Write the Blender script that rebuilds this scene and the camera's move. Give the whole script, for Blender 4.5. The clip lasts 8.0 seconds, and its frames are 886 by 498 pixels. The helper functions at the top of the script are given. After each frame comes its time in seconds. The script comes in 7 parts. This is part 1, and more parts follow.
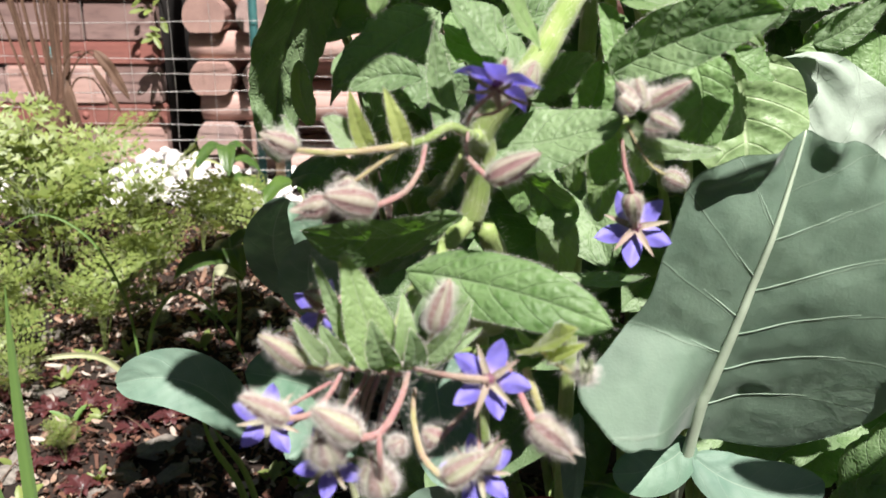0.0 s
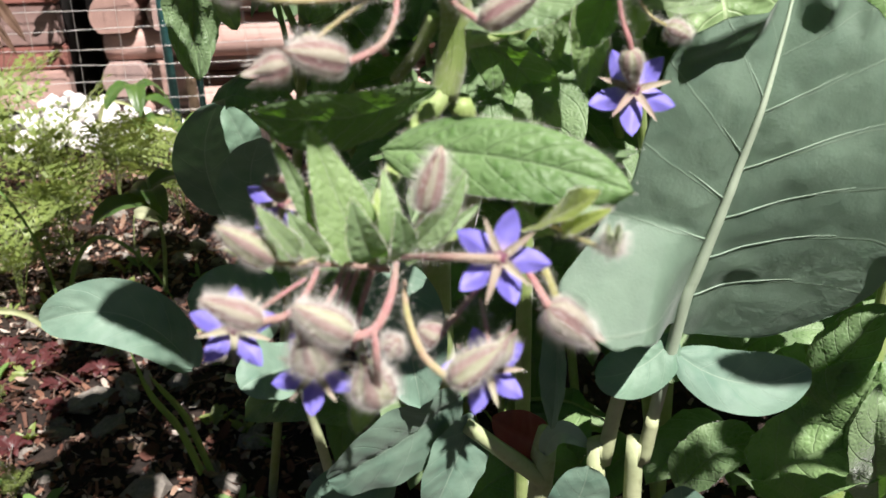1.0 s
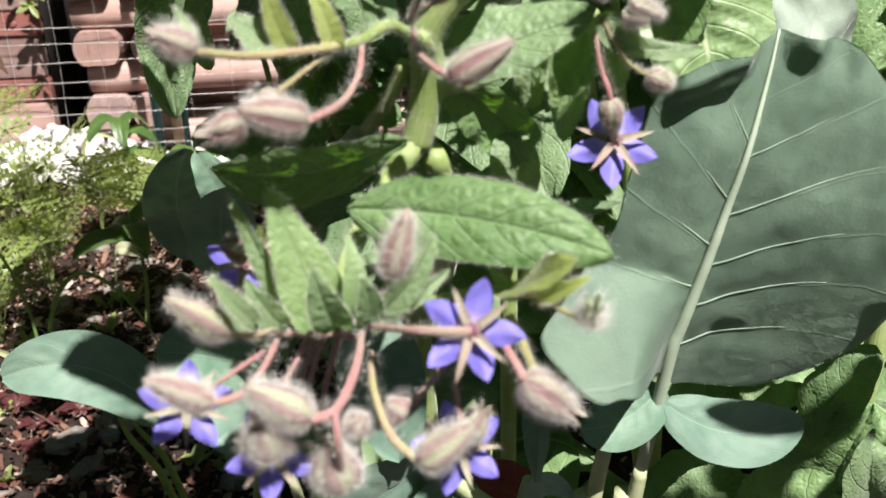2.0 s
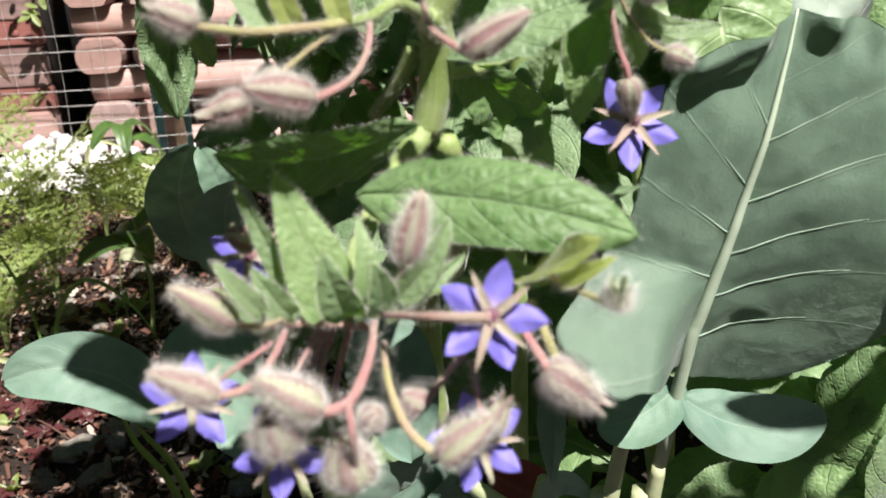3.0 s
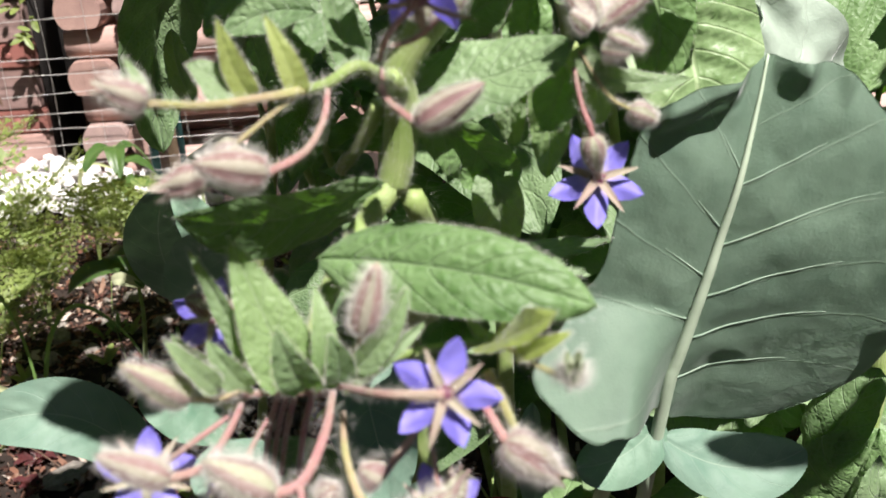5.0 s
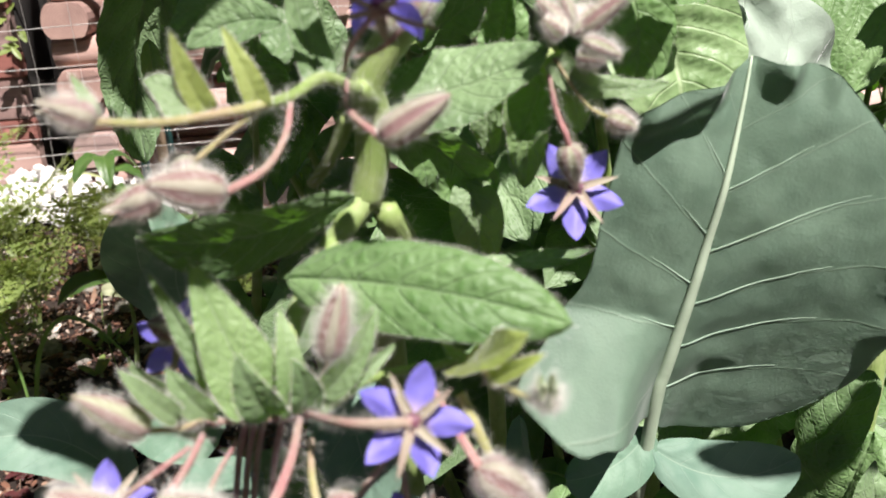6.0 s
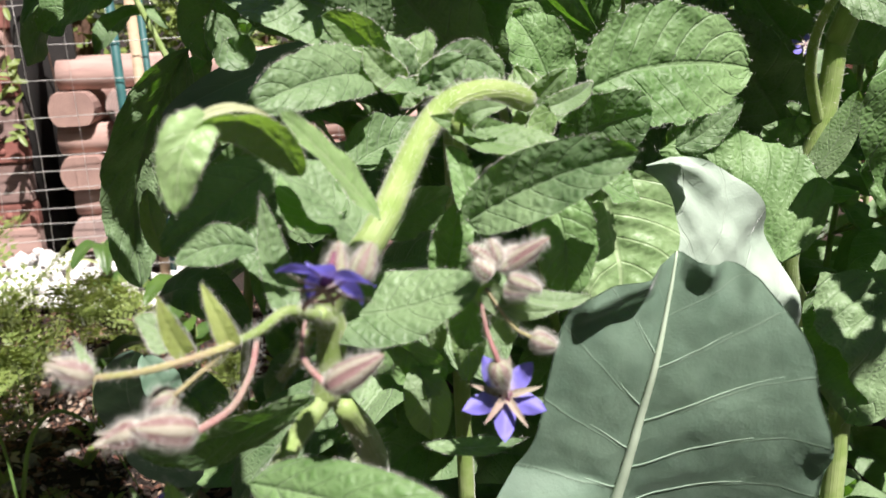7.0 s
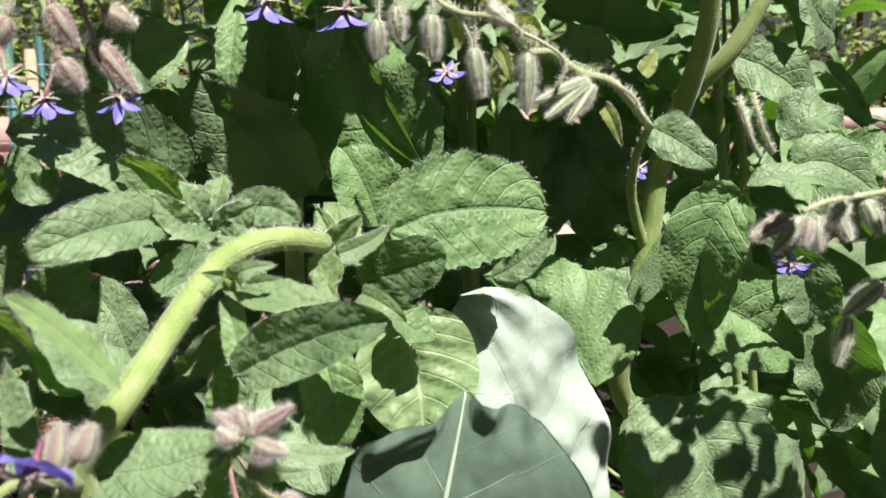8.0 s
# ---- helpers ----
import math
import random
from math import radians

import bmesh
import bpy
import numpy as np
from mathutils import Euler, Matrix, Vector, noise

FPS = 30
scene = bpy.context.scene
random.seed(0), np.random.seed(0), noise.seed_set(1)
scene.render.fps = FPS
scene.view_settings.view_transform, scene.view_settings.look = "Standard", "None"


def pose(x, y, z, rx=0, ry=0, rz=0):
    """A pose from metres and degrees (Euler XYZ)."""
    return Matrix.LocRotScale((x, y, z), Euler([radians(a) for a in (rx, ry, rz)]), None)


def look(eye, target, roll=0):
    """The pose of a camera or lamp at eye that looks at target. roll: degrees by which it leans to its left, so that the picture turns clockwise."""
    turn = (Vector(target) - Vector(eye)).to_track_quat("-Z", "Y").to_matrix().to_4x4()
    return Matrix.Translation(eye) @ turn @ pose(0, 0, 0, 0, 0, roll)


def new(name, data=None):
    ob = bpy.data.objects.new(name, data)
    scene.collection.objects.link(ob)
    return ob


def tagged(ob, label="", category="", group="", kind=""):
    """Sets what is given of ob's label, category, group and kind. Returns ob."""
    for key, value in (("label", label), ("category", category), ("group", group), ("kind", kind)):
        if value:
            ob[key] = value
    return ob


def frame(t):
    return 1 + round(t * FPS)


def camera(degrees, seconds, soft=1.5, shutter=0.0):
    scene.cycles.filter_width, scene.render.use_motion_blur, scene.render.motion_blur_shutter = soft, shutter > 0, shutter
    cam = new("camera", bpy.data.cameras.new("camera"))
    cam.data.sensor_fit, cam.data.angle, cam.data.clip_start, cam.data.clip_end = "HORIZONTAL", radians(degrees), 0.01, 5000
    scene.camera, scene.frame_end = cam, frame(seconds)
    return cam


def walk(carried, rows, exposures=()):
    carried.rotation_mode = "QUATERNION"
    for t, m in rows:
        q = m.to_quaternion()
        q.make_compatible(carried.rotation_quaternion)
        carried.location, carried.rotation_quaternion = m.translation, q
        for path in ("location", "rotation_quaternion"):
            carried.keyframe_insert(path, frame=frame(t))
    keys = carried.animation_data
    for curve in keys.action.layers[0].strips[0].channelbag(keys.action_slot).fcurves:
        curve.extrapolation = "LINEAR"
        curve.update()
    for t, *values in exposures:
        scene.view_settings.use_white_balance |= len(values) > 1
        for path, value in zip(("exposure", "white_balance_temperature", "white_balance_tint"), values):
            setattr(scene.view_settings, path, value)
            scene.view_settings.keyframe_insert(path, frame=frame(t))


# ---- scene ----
cam = camera(53.4, 8.0, soft=1.6)
cam.data.dof.use_dof, cam.data.dof.focus_distance, cam.data.dof.aperture_fstop = True, 0.46, 26.0
PATH = [
    (0, (0.007, -0.004, 0.609), (0.021, 1.884, -0.051), 0.2),
    (0.5, (-0.004, 0.008, 0.596), (0.083, 1.866, -0.137), -1.4),
    (1, (-0.007, 0.023, 0.584), (0.174, 1.849, -0.212), -1.4),
    (1.5, (-0.001, 0.035, 0.587), (0.208, 1.87, -0.181), -1.5),
    (1.7, (-0.001, 0.036, 0.588), (0.213, 1.879, -0.158), -1.4),
    (2.8, (-0.004, 0.04, 0.58), (0.197, 1.89, -0.154), -2.3),
    (3, (-0.003, 0.043, 0.58), (0.199, 1.894, -0.15), -2.5),
    (3.5, (-0.001, 0.045, 0.586), (0.203, 1.905, -0.121), -2.8),
    (4, (-0.001, 0.043, 0.589), (0.207, 1.91, -0.098), -3.0),
    (4.5, (0.002, 0.044, 0.589), (0.217, 1.908, -0.105), -2.6),
    (5.8, (0.01, 0.052, 0.589), (0.223, 1.912, -0.114), -3.9),
    (6, (0.011, 0.053, 0.589), (0.234, 1.915, -0.105), -3.8),
    (6.5, (0.01, 0.036, 0.597), (0.216, 1.92, -0.043), -3.7),
    (6.7, (0.014, 0.027, 0.61), (0.219, 1.934, 0.044), -3.6),
    (7, (0.023, 0.03, 0.63), (0.269, 1.943, 0.101), -2.7),
    (7.3, (0.033, 0.029, 0.646), (0.355, 1.947, 0.18), -1.8),
    (7.5, (0.039, 0.022, 0.653), (0.399, 1.945, 0.235), -1.5),
    (8, (0.067, 0.019, 0.657), (0.498, 1.933, 0.267), -0.3),
]
walk(cam, [(t, look(eye, target, roll)) for t, eye, target, roll in PATH])

# ---- light ----
SUN_EL, SUN_AZ = 58.0, 160.0     # the sun stands behind the camera, a little to its right
world = bpy.data.worlds.new("world")
scene.world = world
world.use_nodes = True
sky = world.node_tree.nodes.new("ShaderNodeTexSky")
sky.sky_type, sky.sun_disc = "NISHITA", False
sky.sun_elevation, sky.sun_rotation = radians(SUN_EL), radians(SUN_AZ)
world.node_tree.links.new(sky.outputs[0], world.node_tree.nodes["Background"].inputs[0])
world.node_tree.nodes["Background"].inputs[1].default_value = 0.0095
sun_data = bpy.data.lights.new("sun", "SUN")
scene.view_settings.exposure = 1.18
sun_data.energy, sun_data.angle, sun_data.color = 5.2, radians(0.5), (1.0, 0.945, 0.915)
sun = new("sun", sun_data)
sun_way = Vector((math.sin(radians(SUN_AZ)) * math.cos(radians(SUN_EL)), math.cos(radians(SUN_AZ)) * math.cos(radians(SUN_EL)), math.sin(radians(SUN_EL))))
sun.matrix_world = look(sun_way * 8, (0, 0, 0))


# ---- materials ----
class Nodes:
    """Short calls for building a node tree."""

    def __init__(self, name):
        self.mat = bpy.data.materials.new(name)
        self.mat.use_nodes = True
        self.tree = self.mat.node_tree
        self.tree.nodes.clear()
        self.out = self.tree.nodes.new("ShaderNodeOutputMaterial")

    def node(self, kind, **sets):
        n = self.tree.nodes.new(kind)
        for key, value in sets.items():
            setattr(n, key, value)
        return n

    def put(self, socket, value):
        if isinstance(value, bpy.types.NodeSocket):
            self.tree.links.new(value, socket)
        elif isinstance(value, (tuple, list)) and len(value) == 3 and socket.type == "RGBA":
            socket.default_value = (*value, 1)
        else:
            socket.default_value = value

    def math(self, op, a, b=0.0, c=0.0):
        n = self.node("ShaderNodeMath", operation=op)
        for socket, value in zip(n.inputs, (a, b, c)):
            self.put(socket, value)
        return n.outputs[0]

    def step(self, x, lo, hi):
        n = self.node("ShaderNodeMapRange", interpolation_type="SMOOTHSTEP")
        for i, value in enumerate((x, lo, hi, 0.0, 1.0)):
            self.put(n.inputs[i], value)
        return n.outputs[0]

    def mix(self, fac, a, b, blend="MIX"):
        n = self.node("ShaderNodeMix", data_type="RGBA", blend_type=blend)
        self.put(n.inputs[0], fac), self.put(n.inputs[6], a), self.put(n.inputs[7], b)
        return n.outputs[2]

    def noise(self, scale, detail=3.0, rough=0.55, vector=None, kind="ShaderNodeTexNoise"):
        n = self.node(kind)
        self.put(n.inputs["Scale"], scale)
        if kind == "ShaderNodeTexNoise":
            self.put(n.inputs["Detail"], detail), self.put(n.inputs["Roughness"], rough)
        self.put(n.inputs["Vector"], vector or self.coords())
        return n

    def coords(self):
        return self.node("ShaderNodeTexCoord").outputs["Object"]

    def bump(self, height, strength, distance, normal=None):
        n = self.node("ShaderNodeBump")
        self.put(n.inputs["Strength"], strength), self.put(n.inputs["Distance"], distance), self.put(n.inputs["Height"], height)
        if normal:
            self.put(n.inputs["Normal"], normal)
        return n.outputs[0]

    def principled(self, colour, rough, normal=None, spec=0.5, metal=0.0):
        n = self.node("ShaderNodeBsdfPrincipled")
        self.put(n.inputs["Base Color"], colour), self.put(n.inputs["Roughness"], rough)
        self.put(n.inputs["Specular IOR Level"], spec), self.put(n.inputs["Metallic"], metal)
        if normal:
            self.put(n.inputs["Normal"], normal)
        return n.outputs[0]

    def close(self, shader):
        self.put(self.out.inputs[0], shader)
        return self.mat

    def leafy(self, colour, glow, share, rough, normal, spec=0.4):
        """A leaf's surface: gloss and colour above, light let through from the other side."""
        body = self.principled(colour, rough, normal, spec)
        body.node.inputs["Sheen Weight"].default_value, body.node.inputs["Sheen Roughness"].default_value = 0.25, 0.35
        thin = self.node("ShaderNodeBsdfTranslucent")
        self.put(thin.inputs[0], glow)
        if normal:
            self.put(thin.inputs["Normal"], normal)
        both = self.node("ShaderNodeMixShader")
        self.put(both.inputs[0], share), self.put(both.inputs[1], body), self.put(both.inputs[2], thin.outputs[0])
        return self.close(both.outputs[0])


def leaf_material(name, dark, light, vein, glow, share=0.3, rough=0.55, veins=9.0, slant=2.2, relief=1.0, net=300.0, vein_fac=0.6, spec=0.4, fine=0.07):
    """Leaf with a midrib and paired side veins along its own lengthwise and crosswise coordinates."""
    k = Nodes(name)
    uv = k.node("ShaderNodeUVMap").outputs[0]
    sep = k.node("ShaderNodeSeparateXYZ")
    k.put(sep.inputs[0], uv)
    along, across = sep.outputs[0], k.math("ABSOLUTE", k.math("MULTIPLY_ADD", sep.outputs[1], 2.0, -1.0))
    wob = k.noise(60.0, 2.0).outputs[0]
    p = k.math("ADD", k.math("MULTIPLY", along, veins), k.math("MULTIPLY", k.math("POWER", across, 1.3), -slant))
    p = k.math("ADD", p, k.math("MULTIPLY", wob, 0.12))
    tri = k.math("ABSOLUTE", k.math("MULTIPLY_ADD", k.math("FRACT", p), 2.0, -1.0))
    side = k.step(tri, 1.0 - fine * 2.2, 1.0)
    mid = k.math("SUBTRACT", 1.0, k.step(across, 0.015, fine))
    line = k.math("MAXIMUM", mid, k.math("MULTIPLY", side, 0.7))
    cell = k.noise(net, kind="ShaderNodeTexVoronoi")
    cell.feature = "DISTANCE_TO_EDGE"
    ridge = k.step(cell.outputs[0], 0.0, 0.5)
    info = k.node("ShaderNodeObjectInfo").outputs["Random"]
    broad = k.noise(28.0, 4.0).outputs[0]
    colour = k.mix(k.step(broad, 0.3, 0.72), dark, light)
    colour = k.mix(k.math("MULTIPLY", info, 0.35), colour, light)
    age = k.math("FRACT", k.math("MULTIPLY", info, 7.31))
    colour = k.mix(k.math("MULTIPLY", k.step(age, 0.55, 1.0), 0.16), colour, glow)
    colour = k.mix(k.math("MULTIPLY", k.math("SUBTRACT", 1.0, ridge), 0.25 * relief), colour, vein)
    colour = k.mix(k.math("MULTIPLY", line, vein_fac), colour, vein)
    fuzz = k.noise(900.0, 2.0).outputs[0]
    high = k.math("ADD", k.math("MULTIPLY", ridge, 0.42), k.math("MULTIPLY", k.math("SUBTRACT", 1.0, line), 0.8))
    normal = k.bump(high, 0.6 * relief, 0.0016)
    normal = k.bump(fuzz, 0.25, 0.0004, normal)
    glow_c = k.mix(k.math("MULTIPLY", line, 0.5), glow, vein)
    return k.leafy(colour, glow_c, share, rough, normal, spec)


def plain_leaf(name, a, b, glow, share=0.35, rough=0.5, scale=60.0):
    k = Nodes(name)
    rnd = k.node("ShaderNodeObjectInfo").outputs["Random"]
    isl = k.node("ShaderNodeNewGeometry").outputs["Random Per Island"]
    n = k.noise(scale, 3.0).outputs[0]
    colour = k.mix(k.math("MULTIPLY_ADD", isl, 0.5, k.math("MULTIPLY", n, 0.5)), a, b)
    colour = k.mix(k.math("MULTIPLY", rnd, 0.3), colour, b)
    return k.leafy(colour, glow, share, rough, k.bump(n, 0.3, 0.001))


def grain_material(name, a, b, c, scale, rough=0.9, relief=0.4, depth=0.003, spec=0.3, stretch=None, metal=0.0):
    """Two scales of noise between three colours, with relief; stretch squeezes the grain along an axis."""
    k = Nodes(name)
    vec = None
    if stretch:
        m = k.node("ShaderNodeMapping")
        k.put(m.inputs[0], k.coords())
        m.inputs["Scale"].default_value = stretch
        vec = m.outputs[0]
    fine, broad = k.noise(scale, 6.0, 0.65, vec).outputs[0], k.noise(scale * 0.13, 3.0, 0.5, vec).outputs[0]
    rnd = k.node("ShaderNodeObjectInfo").outputs["Random"]
    colour = k.mix(k.step(broad, 0.3, 0.7), a, b)
    colour = k.mix(k.step(fine, 0.45, 0.8), colour, c)
    colour = k.mix(k.math("MULTIPLY", rnd, 0.3), colour, c)
    return k.close(k.principled(colour, rough, k.bump(fine, relief, depth), spec, metal))


M_BORAGE = leaf_material("borage_leaf_green", (0.034, 0.080, 0.026), (0.19, 0.280, 0.135), (0.28, 0.36, 0.21), (0.19, 0.47, 0.02), share=0.24, rough=0.53, veins=7.0, slant=1.6, relief=0.85, net=330.0, vein_fac=0.16, spec=0.4)
M_BRACT = leaf_material("bract_green", (0.105, 0.175, 0.075), (0.23, 0.31, 0.17), (0.32, 0.40, 0.24), (0.32, 0.56, 0.05), share=0.36, rough=0.55, veins=5.0, slant=1.4, relief=0.6, net=420.0, vein_fac=0.35)
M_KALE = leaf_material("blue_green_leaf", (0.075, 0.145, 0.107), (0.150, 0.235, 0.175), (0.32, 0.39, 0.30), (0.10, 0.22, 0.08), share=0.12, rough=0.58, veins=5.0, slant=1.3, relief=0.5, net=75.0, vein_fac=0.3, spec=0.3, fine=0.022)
# paler copy of the blue-green leaf: full sun is put into its colour
M_KALE_SUN = leaf_material("sunlit_collard_leaf", (0.21, 0.275, 0.215), (0.34, 0.41, 0.335), (0.40, 0.46, 0.38), (0.2, 0.3, 0.15), share=0.10, rough=0.5, veins=5.0, slant=1.3, relief=0.6, net=90.0, vein_fac=0.3, spec=0.4, fine=0.022)
M_DEAD = leaf_material("yellowing_leaf", (0.31, 0.35, 0.16), (0.50, 0.53, 0.34), (0.48, 0.46, 0.28), (0.5, 0.55, 0.2), share=0.35, rough=0.6, veins=6.0, relief=0.6)
M_RIB = grain_material("pale_midrib", (0.38, 0.46, 0.34), (0.44, 0.51, 0.39), (0.31, 0.38, 0.27), 160.0, 0.45, 0.2, 0.0005)
M_KSTEM = grain_material("pale_green_stalk", (0.36, 0.42, 0.22), (0.46, 0.48, 0.30), (0.27, 0.29, 0.16), 120.0, 0.55, 0.35, 0.001)


def stem_material(name, a, b, glow):
    k = Nodes(name)
    m = k.node("ShaderNodeMapping")
    k.put(m.inputs[0], k.node("ShaderNodeUVMap").outputs[0])
    m.inputs["Scale"].default_value = (3.0, 40.0, 1.0)
    ribs = k.noise(1.0, 3.0, 0.5, m.outputs[0]).outputs[0]
    n = k.noise(90.0, 3.0).outputs[0]
    colour = k.mix(k.step(n, 0.3, 0.7), a, b)
    return k.leafy(colour, glow, 0.18, 0.5, k.bump(ribs, 0.6, 0.001))


M_STEM = stem_material("hairy_green_stem", (0.22, 0.315, 0.085), (0.335, 0.41, 0.165), (0.42, 0.55, 0.12))
M_PINK = stem_material("pink_flower_stalk", (0.46, 0.21, 0.21), (0.42, 0.34, 0.26), (0.6, 0.35, 0.3))
M_YSTALK = stem_material("yellow_green_stalk", (0.42, 0.42, 0.17), (0.48, 0.34, 0.24), (0.6, 0.5, 0.2))
M_PALEG = leaf_material("pale_green_leaf", (0.15, 0.24, 0.095), (0.25, 0.35, 0.165), (0.40, 0.48, 0.28), (0.30, 0.52, 0.10), share=0.22, rough=0.45, veins=6.0, slant=1.4, relief=0.6, net=200.0, vein_fac=0.5)
M_LIME = leaf_material("lime_bract", (0.24, 0.31, 0.08), (0.38, 0.44, 0.16), (0.45, 0.5, 0.22), (0.6, 0.72, 0.12), share=0.45, rough=0.5, veins=5.0, slant=1.4, relief=0.4, net=420.0, vein_fac=0.3)


def bud_material(name, ridge, furrow):
    """Five lengthwise ridges, by the crosswise coordinate."""
    k = Nodes(name)
    sep = k.node("ShaderNodeSeparateXYZ")
    k.put(sep.inputs[0], k.node("ShaderNodeUVMap").outputs[0])
    wave = k.math("ABSOLUTE", k.math("MULTIPLY_ADD", k.math("FRACT", k.math("MULTIPLY", sep.outputs[1], 5.0)), 2.0, -1.0))
    n = k.noise(260.0, 3.0).outputs[0]
    fac = k.step(k.math("ADD", wave, k.math("MULTIPLY_ADD", n, 0.5, -0.25)), 0.25, 0.75)
    colour = k.mix(fac, ridge, furrow)
    return k.leafy(colour, colour, 0.25, 0.65, k.bump(n, 0.4, 0.0006))


M_BUD = bud_material("bud_pink_brown", (0.235, 0.135, 0.13), (0.34, 0.31, 0.24))
M_BUDP = bud_material("bud_pale_pink", (0.36, 0.22, 0.20), (0.42, 0.40, 0.30))
M_BUDW = bud_material("bud_silvery_green", (0.52, 0.57, 0.40), (0.24, 0.30, 0.16))
M_TWIG = stem_material("pale_green_flower_stalk", (0.34, 0.42, 0.18), (0.44, 0.46, 0.28), (0.5, 0.6, 0.2))
M_BUDG = bud_material("bud_pale_green", (0.33, 0.335, 0.225), (0.26, 0.18, 0.165))


def hair_material():
    k = Nodes("white_hair")
    return k.leafy((0.9, 0.87, 0.83), (0.95, 0.92, 0.88), 0.55, 0.5, None, 0.3)


M_HAIR = hair_material()


def petal_material():
    k = Nodes("violet_petal")
    sep = k.node("ShaderNodeSeparateXYZ")
    k.put(sep.inputs[0], k.node("ShaderNodeUVMap").outputs[0])
    n = k.noise(180.0, 2.0).outputs[0]
    colour = k.mix(n, (0.19, 0.16, 0.66), (0.33, 0.29, 0.82))
    colour = k.mix(k.math("SUBTRACT", 1.0, k.step(sep.outputs[0], 0.03, 0.35)), colour, (0.66, 0.52, 0.72))
    return k.leafy(colour, (0.24, 0.20, 0.92), 0.40, 0.5, k.bump(n, 0.3, 0.0005), 0.3)


M_PETAL = petal_material()
M_SEPAL = grain_material("sepal_purple_green", (0.26, 0.20, 0.16), (0.29, 0.29, 0.20), (0.25, 0.155, 0.15), 300.0, 0.6, 0.3, 0.0005)
M_CONE = grain_material("dark_purple_cone", (0.05, 0.015, 0.05), (0.12, 0.03, 0.06), (0.3, 0.12, 0.16), 400.0, 0.55, 0.3, 0.0004)

M_SOIL = grain_material("dark_soil_mulch", (0.009, 0.007, 0.006), (0.024, 0.016, 0.012), (0.05, 0.034, 0.026), 70.0, 0.95, 0.9, 0.012)
def chip_material():
    k = Nodes("bark_chips")
    isl = k.node("ShaderNodeNewGeometry").outputs["Random Per Island"]
    n = k.noise(90.0, 4.0).outputs[0]
    colour = k.mix(k.step(isl, 0.1, 0.9), (0.035, 0.016, 0.012), (0.17, 0.085, 0.06))
    colour = k.mix(k.step(isl, 0.84, 0.90), colour, (0.42, 0.33, 0.27))
    colour = k.mix(k.math("MULTIPLY", n, 0.5), colour, (0.03, 0.02, 0.016))
    return k.close(k.principled(colour, 0.9, k.bump(n, 0.5, 0.002), 0.2))


def litter_material():
    k = Nodes("dead_leaf_scraps")
    isl = k.node("ShaderNodeNewGeometry").outputs["Random Per Island"]
    n = k.noise(120.0, 4.0).outputs[0]
    colour = k.mix(k.step(isl, 0.0, 0.5), (0.07, 0.022, 0.018), (0.20, 0.095, 0.06))
    colour = k.mix(k.step(isl, 0.45, 0.75), colour, (0.40, 0.28, 0.20))
    colour = k.mix(k.step(isl, 0.82, 0.92), colour, (0.62, 0.55, 0.48))
    colour = k.mix(k.math("MULTIPLY", n, 0.6), colour, (0.12, 0.06, 0.04))
    return k.leafy(colour, (0.30, 0.16, 0.08), 0.15, 0.8, k.bump(n, 0.5, 0.002), 0.25)


M_LITTER = litter_material()
M_CHIPS = chip_material()
M_CHIP = grain_material("bark_chip", (0.05, 0.025, 0.016), (0.12, 0.062, 0.042), (0.20, 0.125, 0.085), 60.0, 0.85, 0.5, 0.003, stretch=(1, 6, 1))
M_STONE = grain_material("grey_garden_stone", (0.20, 0.18, 0.155), (0.33, 0.30, 0.26), (0.10, 0.085, 0.075), 55.0, 0.9, 0.6, 0.005)
M_WHITE = grain_material("white_gravel_stone", (0.70, 0.68, 0.65), (0.80, 0.78, 0.76), (0.58, 0.55, 0.53), 18.0, 0.8, 0.4, 0.004)
M_WOOD = grain_material("weathered_pink_timber", (0.38, 0.235, 0.20), (0.55, 0.39, 0.34), (0.25, 0.155, 0.14), 26.0, 0.85, 0.5, 0.003, stretch=(0.35, 3, 3))
M_WOODG = grain_material("weathered_grey_timber", (0.20, 0.125, 0.11), (0.38, 0.27, 0.245), (0.10, 0.065, 0.06), 24.0, 0.85, 0.5, 0.003, stretch=(0.5, 3, 2))
M_RUST = grain_material("dark_red_beam", (0.23, 0.085, 0.07), (0.30, 0.135, 0.11), (0.14, 0.055, 0.045), 20.0, 0.75, 0.4, 0.003, stretch=(0.4, 3, 3))


def log_end_material():
    k = Nodes("cut_log_end")
    m = k.coords()
    sep = k.node("ShaderNodeSeparateXYZ")
    k.put(sep.inputs[0], m)
    wob = k.noise(25.0, 3.0).outputs[0]
    r = k.math("SQRT", k.math("ADD", k.math("POWER", sep.outputs[0], 2.0), k.math("POWER", sep.outputs[2], 2.0)))
    ring = k.math("SINE", k.math("MULTIPLY", k.math("MULTIPLY_ADD", wob, 0.012, r), 900.0))
    rnd = k.node("ShaderNodeObjectInfo").outputs["Random"]
    n = k.noise(14.0, 4.0).outputs[0]
    colour = k.mix(k.step(n, 0.3, 0.75), (0.42, 0.30, 0.265), (0.25, 0.185, 0.175))
    colour = k.mix(k.math("MULTIPLY", k.step(ring, 0.0, 1.0), 0.35), colour, (0.15, 0.10, 0.09))
    colour = k.mix(k.math("MULTIPLY", rnd, 0.4), colour, (0.26, 0.12, 0.08))
    return k.close(k.principled(colour, 0.9, k.bump(ring, 0.2, 0.001), 0.2))


